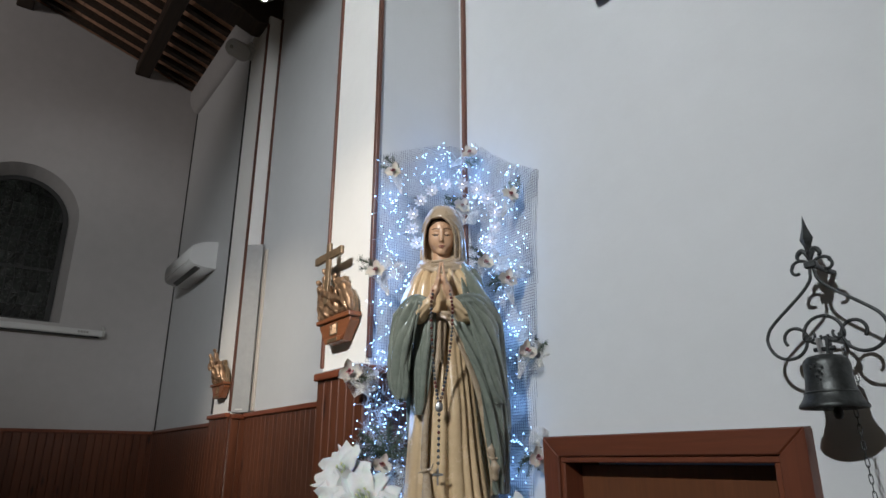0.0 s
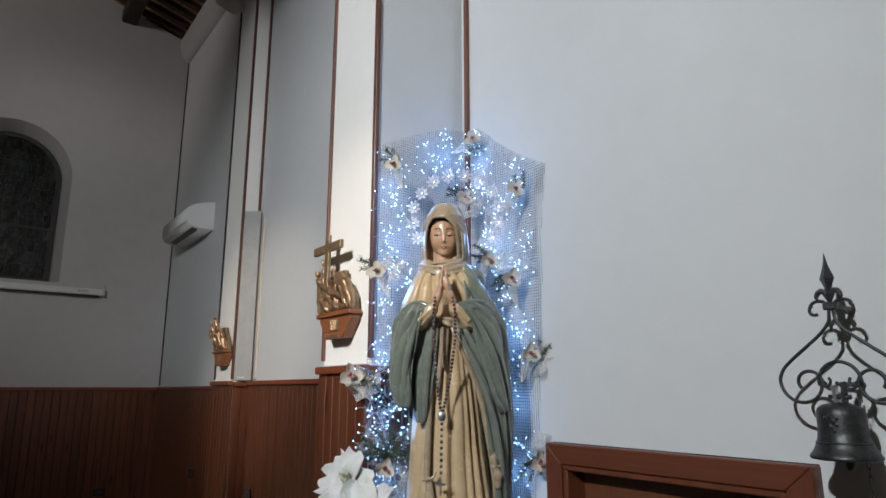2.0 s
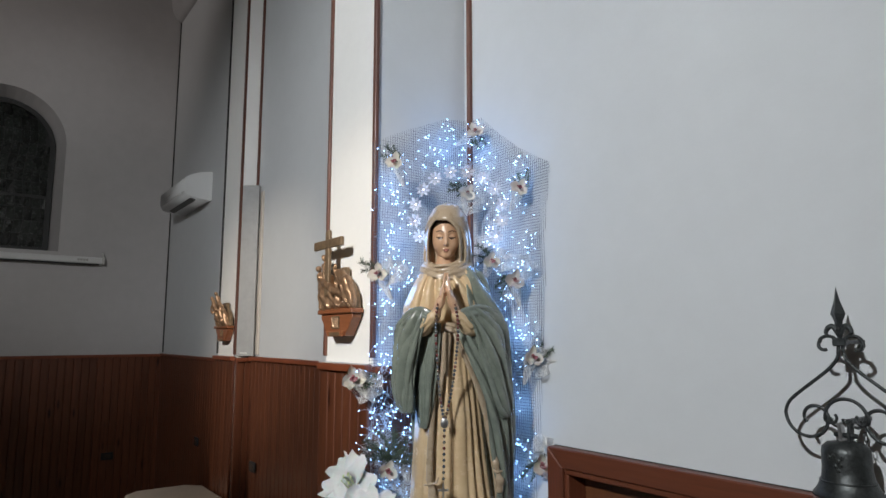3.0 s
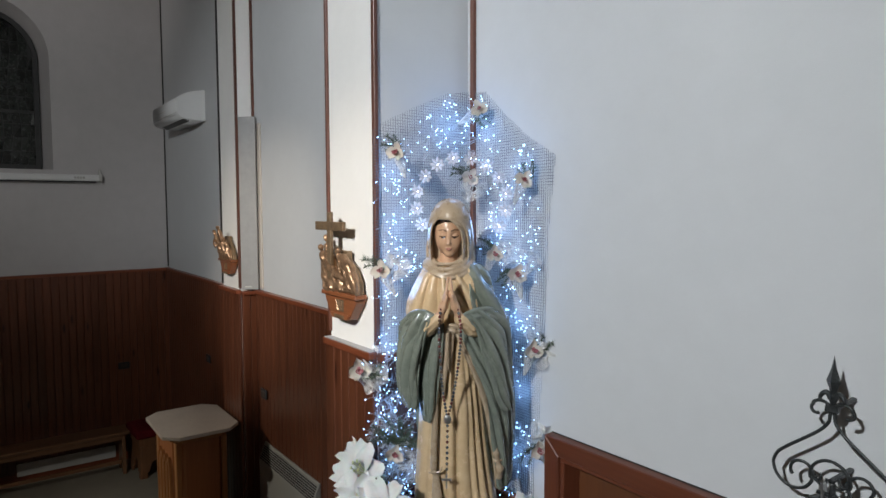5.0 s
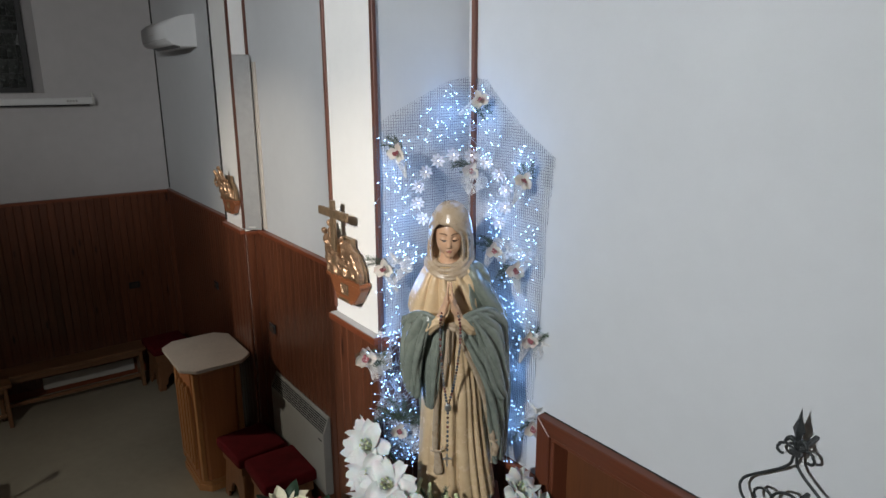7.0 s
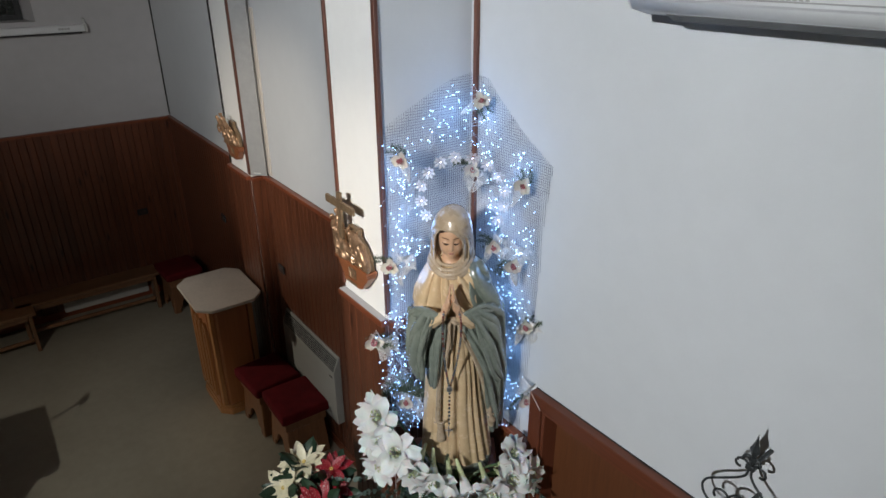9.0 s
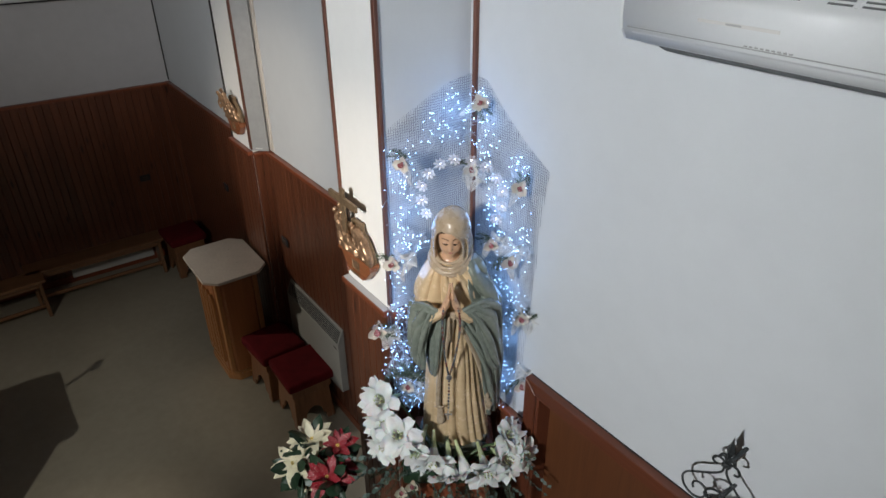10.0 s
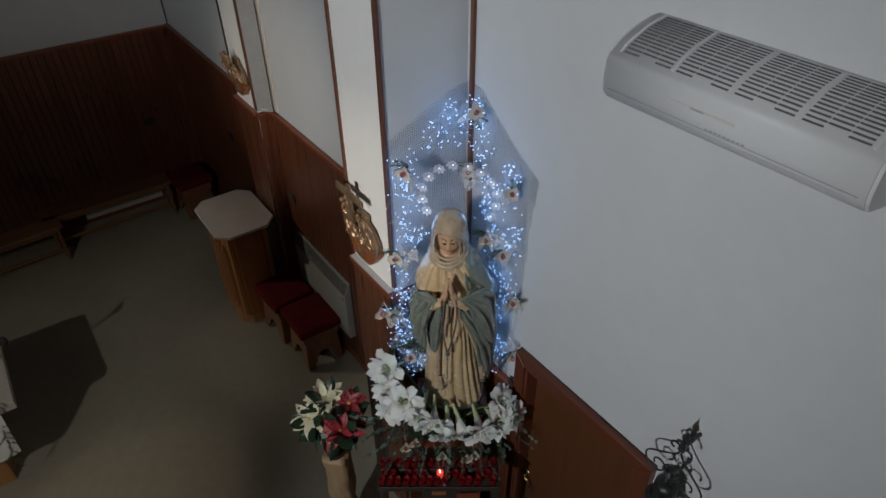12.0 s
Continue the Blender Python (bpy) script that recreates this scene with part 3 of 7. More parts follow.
# ---- lectern ----
def build_lectern():
    L = thing("lectern", "octagonal oak lectern with a cream marble top", "lectern", pose(-5.53, 1.39, 0))
    a, b, c = 0.395, 0.30, 0.11
    octo = [(a, -b + c), (a, b - c), (a - c, b), (-a + c, b), (-a, b - c), (-a, -b + c), (-a + c, -b), (a - c, -b)]
    part("marble_top", prism(octo, 1.17, 1.20, "z", 0.004), MARBLE, L, "cream marble slab with cut corners")
    def body(k, z0, z1, name, material, bev=0.003):
        q = [(x * k[0], y * k[1]) for x, y in octo]
        return part(name, prism(q, z0, z1, "z", bev), material, L)
    body((0.75, 0.70), 0.10, 1.12, "body", OAK_PANEL)
    body((0.80, 0.76), 1.12, 1.17, "cornice", OAK)
    body((0.80, 0.76), 0.0, 0.06, "plinth", OAK)
    body((0.77, 0.73), 0.06, 0.10, "plinth_step", OAK)
    # corner posts and lancet panels on the carved sides
    for sx, sy in ((1, -1), (-1, -1), (1, 1), (-1, 1)):
        part("corner_post", box(sx * 0.262 - 0.034, sx * 0.262 + 0.034, sy * 0.19 - 0.03, sy * 0.19 + 0.03, 0.10, 1.12, 0.006) if sx < 0 else box(0.205, 0.285, sy * 0.178 - 0.022, sy * 0.178 + 0.022, 0.10, 1.12, 0.006), OAK, L)
    def lancet(w, h):
        pts = [(-w / 2, 0), (w / 2, 0), (w / 2, h - w * 0.8)] + [(w / 2 - w * 0.5 * k / 5, h - w * 0.8 + w * 0.8 * math.sin(math.pi / 2 * k / 5)) for k in range(1, 6)]
        return pts + [(-x, z) for x, z in pts[-2:2:-1]] + [(-w / 2, h - w * 0.8)]
    for x in (-0.16, -0.055, 0.055, 0.16):
        out, inn = lancet(0.088, 0.78), lancet(0.052, 0.72)
        bm = bmesh.new()
        n = min(len(out), len(inn))
        for i in range(n):
            j = (i + 1) % n
            p = [out[i], out[j], (inn[j][0], inn[j][1] + 0.03), (inn[i][0], inn[i][1] + 0.03)]
            merge(bm, prism([(u + x, v + 0.20) for u, v in p], -0.236, -0.205, "y"))
        part("lancet_moulding", bm, OAK, L)
    return L


build_lectern()


# ---- stools ----
def build_stool(m, label):
    s = thing("stool", label, "stool", m, group="stools along the wall")
    seat = box(-0.24, 0.24, -0.22, 0.22, 0.455, 0.545, 0.03, 3)
    for v in seat.verts:
        if v.co.z > 0.52:
            v.co.z += 0.012 * (1 - (v.co.x / 0.24) ** 2) * (1 - (v.co.y / 0.23) ** 2)
    part("cushion", seat, VELVET, s, "crimson velvet cushion", smooth=True)
    part("apron", box(-0.20, 0.20, -0.185, 0.185, 0.36, 0.456, 0.004), STOOL_WOOD, s)
    # splayed side boards with an arched cut between two feet
    def board(w, top):
        pts = [(-top, 0.44), (-w, 0.02), (-w + 0.01, 0.0), (-w + 0.075, 0.0), (-w + 0.085, 0.03), (-w + 0.075, 0.055)]
        pts += [(-0.085 + 0.0 * k, 0.075) for k in range(1)]
        pts += [(-0.085 * math.cos(math.pi / 2 * k / 6), 0.075 + 0.12 * math.sin(math.pi / 2 * k / 6)) for k in range(1, 7)]
        return pts + [(-x, z) for x, z in pts[::-1][1:]]
    for sy in (-1, 1):
        bm = prism(board(0.215, 0.17), -0.012, 0.012, "y", 0.003)
        part("side_board", moved(bm, pose(0, sy * 0.175, 0) @ Matrix.Shear("XY", 4, (0, 0)) @ pose(0, 0, 0, sy * 3, 0, 0)), STOOL_WOOD, s)
    for sx in (-1, 1):
        bm = prism(board(0.19, 0.155), -0.012, 0.012, "y", 0.003)
        part("end_board", moved(bm, pose(sx * 0.195, 0, 0, 0, 0, 90) @ pose(0, 0, 0, -sx * 3, 0, 0)), STOOL_WOOD, s)
    return s


build_stool(pose(-4.94, 1.54, 0, 0, 0, 4), "brown wooden stool with a crimson cushion beside the lectern")
build_stool(pose(-4.44, 1.595, 0, 0, 0, -1), "brown wooden stool with a crimson cushion by the convector")
build_stool(pose(-7.72, 1.52, 0, 0, 0, 3), "brown wooden stool with a dark red cushion in the dim corner")


# ---- benches at the back wall ----
def build_bench(m, length, label):
    b = thing("bench", label, "bench", m, group="benches at the back wall")
    part("seat", box(-0.15, 0.15, 0, length, 0.45, 0.485, 0.006), BENCH_WOOD, b)
    for y in (0.06, length - 0.06):
        part("leg", prism([(-0.13, 0), (-0.07, 0), (-0.05, 0.10), (0.05, 0.10), (0.07, 0), (0.13, 0), (0.11, 0.45), (-0.11, 0.45)], y - 0.018, y + 0.018, "y", 0.003), BENCH_WOOD, b)
    part("stretcher", box(0.06, 0.085, 0.08, length - 0.08, 0.11, 0.15, 0.004), BENCH_WOOD, b)
    part("apron", box(0.10, 0.12, 0.08, length - 0.08, 0.39, 0.45, 0.003), BENCH_WOOD, b)
    return b


build_bench(pose(-7.92, -0.22, 0), 1.52, "long brown wooden bench against the back wall")
build_bench(pose(-7.62, -1.75, 0, 0, 0, 3), 1.70, "brown wooden bench standing in the shadow")
structure("baseboard", box(WX + 0.022, WX + 0.04, 0.25, 1.22, 0.06, 0.20, 0.004), ENAMEL, "low white heating skirting behind the bench", "baseboard")


# ---- convector under the recess ----
def build_convector():
    c = thing("convector_heater", "white wall convector with a slotted top grille", "heater", pose(-5.055, 1.79, 0.40))
    w, h = 1.02, 0.655
    part("casing", prism([(0.0, 0), (0.065, 0), (0.065, h), (0.052, h), (0.0, h - 0.135)], 0, w, "x", 0.003), CONVECTOR, c)
    lean = math.degrees(math.atan2(0.052, 0.135))
    slope = lambda s: (-0.0016 + 0.052 * s, h - 0.135 + 0.135 * s)
    # rows of dark slots between the louvre bars of the sloping top
    for r in range(7):
        y, z = slope(0.12 + 0.115 * r)
        for b in range(10):
            x0 = 0.012 + (w - 0.024) * b / 10
            part("slot", moved(box(0.004, (w - 0.024) / 10 - 0.004, -0.0012, 0.0012, -0.0068, 0.0068), pose(x0, y, z, -lean, 0, 0)), DARK_SLOT, c)
        part("louvre", moved(box(0.01, w - 0.01, -0.003, 0.001, -0.0014, 0.0014), pose(0, y, z + 0.008, -lean + 25, 0, 0)), CONVECTOR, c)
    part("badge", box(w - 0.085, w - 0.035, -0.002, 0.001, h - 0.20, h - 0.188), DARK_SLOT, c)
    return c


build_convector()


# ---- column loudspeaker in the corner of the far pilaster ----
sp = thing("column_loudspeaker", "tall grey column loudspeaker set across the wall corner", "loudspeaker", pose(-5.222, 1.799, 2.297, 0, 0, 45))
part("grille", box(-0.084, 0.086, -0.012, 0.006, 0, 1.415, 0.005), SPEAKER, sp)
part("case", prism([(-0.078, 0.0065), (0.080, 0.0065), (0.035, 0.050), (-0.035, 0.050)], 0.004, 1.40, "z"), SPEAKER_SIDE, sp)
part("side_cover", moved(box(-5.150, -5.098, 1.862, LY - 0.001, 2.31, 3.655, 0.003), sp.matrix_world.inverted()), SPEAKER_SIDE, sp, "beige strip on the wall beside the loudspeaker")
part("nameplate", box(-0.03, 0.03, -0.0135, -0.0122, 0.02, 0.03), ENAMEL, sp)

# ---- sockets ----
def build_socket(m, label):
    s = thing("wall_socket", label, "socket", m)
    part("plate", box(-0.06, 0.06, -0.012, 0, -0.04, 0.04, 0.004), DARK_SLOT, s)
    part("module", box(-0.035, 0.035, -0.016, -0.012, -0.022, 0.022, 0.002), RACK, s)


build_socket(pose(-5.06, LY - 0.03, 1.45), "dark wall socket on the wooden panelling")
build_socket(pose(WX + 0.03, 1.34, 1.13, 0, 0, 90), "dark double socket on the wooden panelling")
build_socket(pose(-6.6, LY - 0.03, 1.45), "dark wall socket on the wooden panelling near the corner")

# ---- statue ----
# Solid built as a field of blended shapes on a grid, then skinned with quads.
def skin(field, label, lo, h):
    s = field < 0
    nx, ny, nz = (n - 1 for n in field.shape)
    acc, cnt = np.zeros((nx, ny, nz, 3), np.float32), np.zeros((nx, ny, nz), np.float32)
    corner = lambda a, i, j, k: a[i:i + nx, j:j + ny, k:k + nz]
    for ax in range(3):
        for p in range(2):
            for q in range(2):
                c0 = [0, 0, 0]
                others = [o for o in range(3) if o != ax]
                c0[others[0]], c0[others[1]] = p, q
                c1 = list(c0)
                c1[ax] = 1
                a, b = corner(field, *c0), corner(field, *c1)
                hit = (a < 0) != (b < 0)
                t = np.where(hit, a / np.where(hit, a - b, 1), 0)
                for o in range(3):
                    acc[..., o] += np.where(hit, c0[o] + (t if o == ax else 0), 0)
                cnt += hit
    live = cnt > 0
    idx = -np.ones(live.shape, np.int64)
    idx[live] = np.arange(live.sum())
    ijk = np.argwhere(live)
    verts = (ijk + acc[live] / cnt[live][:, None]) * h + np.array(lo)
    faces, tag = [], []
    for ax in range(3):
        a = np.moveaxis(s, ax, 0)
        g = np.moveaxis(idx, ax, 0)
        lab = np.moveaxis(label, ax, 0)
        x = a[:-1, 1:-1, 1:-1] != a[1:, 1:-1, 1:-1]
        i, j, k = np.nonzero(x)
        j, k = j + 1, k + 1
        quad = np.stack([g[i, j - 1, k - 1], g[i, j, k - 1], g[i, j, k], g[i, j - 1, k]], 1)
        flip = a[i, j, k] if ax != 1 else ~a[i, j, k]
        quad[~flip] = quad[~flip][:, ::-1]
        faces.append(quad)
        tag.append(np.where(a[i, j, k], lab[i, j, k], lab[i + 1, j, k]))
    return verts, np.concatenate(faces), np.concatenate(tag)


def solid(shapes, lo, hi, h, relax=1):
    """shapes: list of (material index, blend, function of x, y, z that is negative inside, box round it or None)."""
    ax = [np.arange(a, b, h, dtype=np.float32) for a, b in zip(lo, hi)]
    X, Y, Z = np.meshgrid(*ax, indexing="ij", sparse=False)
    total, label = np.full(X.shape, 9.0, np.float32), np.zeros(X.shape, np.int8)
    nearest = total.copy()
    for index, blend, fn, near in shapes:
        if near:
            (x0, y0, z0), (x1, y1, z1) = near
            m = blend + 0.03
            cut_to = tuple(slice(max(int((a - m - c) / h), 0), max(int((b + m - c) / h) + 2, 0)) for a, b, c in ((x0, x1, lo[0]), (y0, y1, lo[1]), (z0, z1, lo[2])))
        else:
            cut_to = (slice(None),) * 3
        d = fn(X[cut_to], Y[cut_to], Z[cut_to]).astype(np.float32)
        t, n, la = total[cut_to], nearest[cut_to], label[cut_to]
        la[d < n] = index
        np.minimum(n, d, out=n)
        if blend > 0:
            k = np.maximum(blend - np.abs(t - d), 0) / blend
            t[...] = np.minimum(t, d) - k * k * blend * 0.25
        else:
            np.minimum(t, d, out=t)
    verts, faces, tag = skin(total, label, lo, h)
    e = np.concatenate([faces[:, [0, 1]], faces[:, [1, 2]], faces[:, [2, 3]], faces[:, [3, 0]]])
    for _ in range(relax):
        acc, cnt = np.zeros_like(verts), np.zeros(len(verts))
        for a, b in ((0, 1), (1, 0)):
            for o in range(3):
                acc[:, o] += np.bincount(e[:, a], verts[e[:, b], o], len(verts))
            cnt += np.bincount(e[:, a], minlength=len(verts))
        verts = 0.5 * verts + 0.5 * acc / np.maximum(cnt, 1)[:, None]
    return verts, faces, tag


def sheet(rows, nu, nv, thick, ripple=None, index=1, edge=0, edge_index=3):
    """Cloth through rows of points (all rows equally long), ripple(u, v) swells it along its normal; the first edge share of u takes another paint."""
    g = np.array(rows, float)
    def spline(a, n):
        m = len(a)
        t = np.linspace(0, m - 1, n + 1)
        i = np.minimum(t.astype(int), m - 2)
        f = (t - i).reshape(-1, *([1] * (a.ndim - 1)))
        p0, p1, p2, p3 = a[np.maximum(i - 1, 0)], a[i], a[i + 1], a[np.minimum(i + 2, m - 1)]
        return 0.5 * (2 * p1 + (p2 - p0) * f + (2 * p0 - 5 * p1 + 4 * p2 - p3) * f ** 2 + (3 * p1 - p0 - 3 * p2 + p3) * f ** 3)
    g = spline(g, nv)
    g = spline(g.transpose(1, 0, 2), nu).transpose(1, 0, 2)
    u, v = np.meshgrid(np.linspace(0, 1, nu + 1), np.linspace(0, 1, nv + 1))
    def normals(q):
        n = np.cross(np.gradient(q, axis=1), np.gradient(q, axis=0))
        return n / (np.linalg.norm(n, axis=2, keepdims=True) + 1e-9)
    n = normals(g)
    if n[..., 1].mean() > 0:
        n = -n
    if ripple:
        g = g + n * ripple(u, v)[..., None]
        n2 = normals(g)
        n = n2 if (n2 * n).sum() > 0 else -n2
    rim = np.minimum(np.minimum(u, 1 - u) * nu / 1.5, np.minimum(v, 1 - v) * nv / 1.5).clip(0, 1) ** 0.5
    front, back = g + n * (thick * rim)[..., None], g - n * (thick * rim)[..., None]
    k = (nu + 1) * (nv + 1)
    verts = np.concatenate([front.reshape(-1, 3), back.reshape(-1, 3)])
    i = (np.arange(nv)[:, None] * (nu + 1) + np.arange(nu)[None]).ravel()
    quad = np.stack([i, i + 1, i + nu + 2, i + nu + 1], 1)
    tag = np.where((i % (nu + 1)) < edge * nu, edge_index, index)
    return verts, np.concatenate([quad, quad[:, ::-1] + k]), np.concatenate([tag, tag])


def joined(name, pieces, materials):
    verts = np.concatenate([p[0] for p in pieces])
    faces, n = [], 0
    for p in pieces:
        faces.append(p[1] + n)
        n += len(p[0])
    me = bpy.data.meshes.new(name)
    me.from_pydata(verts.tolist(), [], np.concatenate(faces).tolist())
    for m in materials:
        me.materials.append(m)
    tag = np.concatenate([p[2] for p in pieces])
    me.polygons.foreach_set("material_index", tag.astype(np.int32))
    me.polygons.foreach_set("use_smooth", np.ones(len(tag), bool))
    me.update()
    return me


def round_box(points, radius):
    p = np.array(points, float)
    return tuple(p.min(0) - radius), tuple(p.max(0) + radius)


def ell(cx, cy, cz, a, b, c, ry=0.0, rx=0.0):
    """Ellipsoid, leaned about y and x."""
    sy, cyy, sx, cxx = math.sin(radians(ry)), math.cos(radians(ry)), math.sin(radians(rx)), math.cos(radians(rx))
    def fn(x, y, z):
        x, y, z = x - cx, y - cy, z - cz
        x, z = cyy * x - sy * z, sy * x + cyy * z
        y, z = cxx * y + sx * z, -sx * y + cxx * z
        k0 = np.sqrt((x / a) ** 2 + (y / b) ** 2 + (z / c) ** 2)
        k1 = np.sqrt((x / a ** 2) ** 2 + (y / b ** 2) ** 2 + (z / c ** 2) ** 2) + 1e-6
        return k0 * (k0 - 1) / k1
    return fn


def rod(p, q, r0, r1, fold=0.0, waves=6.0, flat=1.0):
    """Tapered rod from p to q with ripples round it."""
    p, q = np.array(p), np.array(q)
    d = q - p
    L2 = float(d @ d)
    def fn(x, y, z):
        t = np.clip(((x - p[0]) * d[0] + (y - p[1]) * d[1] + (z - p[2]) * d[2]) / L2, 0, 1)
        ex, ey, ez = x - p[0] - t * d[0], y - p[1] - t * d[1], z - p[2] - t * d[2]
        r = np.sqrt(ex ** 2 + (ey * flat) ** 2 + ez ** 2)
        out = r - (r0 + (r1 - r0) * t)
        if fold:
            out = out - fold * np.sin(waves * t * 6.283 + 2.0 * np.arctan2(ez, ex))
        return out
    return fn


def pillar(zs, cx, cy, a, b, fold=None):
    """Upright draped body: centre and half widths given at heights; fold(theta, z) swells the outline."""
    def fn(x, y, z):
        X, Y = np.interp(z, zs, cx), np.interp(z, zs, cy)
        A, B = np.interp(z, zs, a), np.interp(z, zs, b)
        u, v = (x - X) / A, (y - Y) / B
        r = np.sqrt(u * u + v * v)
        out = (r - 1) * np.minimum(A, B)
        if fold:
            out = out - fold(np.arctan2(v, u), z)
        return np.maximum(out, np.maximum(zs[0] - z, z - zs[-1]))
    return fn


def cut(fn, edge):
    return lambda x, y, z: np.maximum(fn(x, y, z), edge(x, y, z))


def cloth(points, radii, fold=0.0):
    """A roll of cloth along several points."""
    runs = [rod(p, q, r0, r1, fold, 2.0) for p, q, r0, r1 in zip(points, points[1:], radii, radii[1:])]
    def fn(x, y, z):
        out = runs[0](x, y, z)
        for f in runs[1:]:
            out = np.minimum(out, f(x, y, z))
        return out
    return [fn]


def crease(th, k, phase, sharp=0.7):
    """Rounded ridges with sharp valleys between them, from -1 to 1."""
    return 2 * np.abs(np.sin(0.5 * k * th + phase)) ** sharp - 1


def turned(fn, centre, yaw, nod):
    """The shape fn turned about an upright axis and nodded forwards round a centre."""
    cy, sy, cn, sn = math.cos(radians(yaw)), math.sin(radians(yaw)), math.cos(radians(nod)), math.sin(radians(nod))
    def f(x, y, z):
        x, y, z = x - centre[0], y - centre[1], z - centre[2]
        x, y = cy * x + sy * y, -sy * x + cy * y
        y, z = cn * y + sn * z, -sn * y + cn * z
        return fn(x + centre[0], y + centre[1], z + centre[2])
    return f


def smin(a, b, k):
    h = np.maximum(k - np.abs(a - b), 0) / k
    return np.minimum(a, b) - h * h * k * 0.25


def smax(a, b, k):
    return -smin(-a, -b, k)


def build_statue():
    # x towards the viewer's right, y backwards, z up from the plinth's foot
    body, upper, face = [], [], []
    def add(to, index, blend, fn, near=None):
        to.append((index, blend, fn, near))
    def add_rod(to, index, blend, p, q, r0, r1, fold=0.0, waves=6.0, flat=1.0):
        add(to, index, blend, rod(p, q, r0, r1, fold, waves, flat), round_box([p, q], max(r0, r1) * max(1, 1 / flat) + abs(fold)))
    def add_roll(to, index, blend, points, radii, fold=0.0):
        add(to, index, blend, cloth(points, radii, fold)[0], round_box(points, max(radii) + abs(fold)))
    # ---- robe: long folds that spread from the girdle to the hem ----
    RIDGES = ((-0.90, 0.14, 0.006), (-0.62, 0.14, 0.007), (-0.33, 0.13, 0.006), (-0.08, 0.11, 0.011), (0.27, 0.18, 0.012), (0.56, 0.10, 0.009), (0.76, 0.09, 0.011), (0.95, 0.08, 0.008))
    CUTS = ((-0.76, 0.06, 0.004), (-0.47, 0.055, 0.006), (-0.20, 0.05, 0.006), (0.070, 0.05, 0.017), (0.46, 0.04, 0.008), (0.66, 0.04, 0.011), (0.86, 0.04, 0.009))
    def robe_fold(th, z):
        u, front = np.cos(th), np.clip(-np.sin(th) * 3, 0, 1)
        u = u + 0.02 * np.sin(7 * z)
        depth = np.interp(z, [0, 0.30, 0.70, 0.92, 1.0], [1.0, 0.95, 0.55, 0.35, 0.2])
        out = 0 * u
        for c, w, a in RIDGES:
            out = out + a * np.exp(-((u - c * np.interp(z, [0, 0.9], [1.0, 0.86])) / w) ** 2)
        for c, w, a in CUTS:
            out = out - a * np.exp(-((u - c * np.interp(z, [0, 0.9], [1.0, 0.86])) / w) ** 2)
        knee = 0.016 * np.exp(-((u - 0.30) / 0.26) ** 2 - ((z - 0.52) / 0.17) ** 2)
        back = 0.010 * crease(th, 12, 0.4)
        return front * (depth * out + knee) + (1 - front) * back
    zr = [0.0, 0.06, 0.226, 0.40, 0.72, 0.88, 0.98, 1.06]
    add(body, 0, 0, pillar(zr, [0.030, 0.028, 0.022, 0.016, 0.010, 0.008, 0.006, 0.0], [0.0] * 8,
                           [0.180, 0.174, 0.160, 0.144, 0.118, 0.124, 0.120, 0.09], [0.135, 0.130, 0.122, 0.112, 0.090, 0.098, 0.096, 0.07], robe_fold))
    # hanging ends of the girdle
    add_roll(body, 3, 0.006, [(-0.004, -0.118, 0.868), (-0.012, -0.112, 0.76), (-0.022, -0.116, 0.66), (-0.026, -0.124, 0.60)], [0.013, 0.012, 0.010, 0.006])
    add_roll(body, 3, 0.006, [(0.014, -0.118, 0.868), (0.008, -0.113, 0.78), (0.002, -0.116, 0.70)], [0.011, 0.010, 0.005])
    add_roll(body, 3, 0.010, [(-0.034, -0.108, 0.80), (-0.052, -0.112, 0.62), (-0.062, -0.124, 0.44), (-0.066, -0.130, 0.31)], [0.008, 0.011, 0.013, 0.014])
    add_roll(body, 3, 0.006, [(-0.086, -0.128, 0.288), (-0.060, -0.146, 0.296), (-0.040, -0.150, 0.300), (-0.030, -0.148, 0.32)], [0.004, 0.006, 0.006, 0.004])
    add_rod(body, 3, 0.008, (-0.056, -0.134, 0.285), (-0.052, -0.142, 0.195), 0.013, 0.022, flat=1.6)
    body.append((1, 0.004, pillar([-0.05, 0.012], [0.02] * 2, [0.0] * 2, [0.195, 0.195], [0.165, 0.165]), None))
    # mantle at the back
    add(body, 1, 0.0, cut(pillar([0.16, 0.30, 0.55, 0.80, 0.95, 1.04, 1.10, 1.14], [0.055] * 4 + [0.035, 0.025, 0.02, 0.02], [0.03] * 8,
                                 [0.160, 0.180, 0.190, 0.185, 0.170, 0.140, 0.105, 0.05], [0.120, 0.125, 0.125, 0.120, 0.105, 0.10, 0.085, 0.05], lambda th, z: 0.009 * crease(th, 12, 1.6 * z)),
                          lambda x, y, z: 0.02 - y))
    # ---- shoulders: sloping, gathered cream bodice and the mantle over her left side ----
    ZS = [0.82, 0.88, 0.93, 0.98, 1.03, 1.086, 1.115, 1.135, 1.15]
    XL = [-0.130, -0.168, -0.184, -0.176, -0.155, -0.127, -0.108, -0.085, -0.05]
    XR = [0.200, 0.210, 0.212, 0.200, 0.184, 0.162, 0.144, 0.118, 0.06]
    DEP = [0.080, 0.096, 0.110, 0.117, 0.116, 0.104, 0.088, 0.065, 0.03]
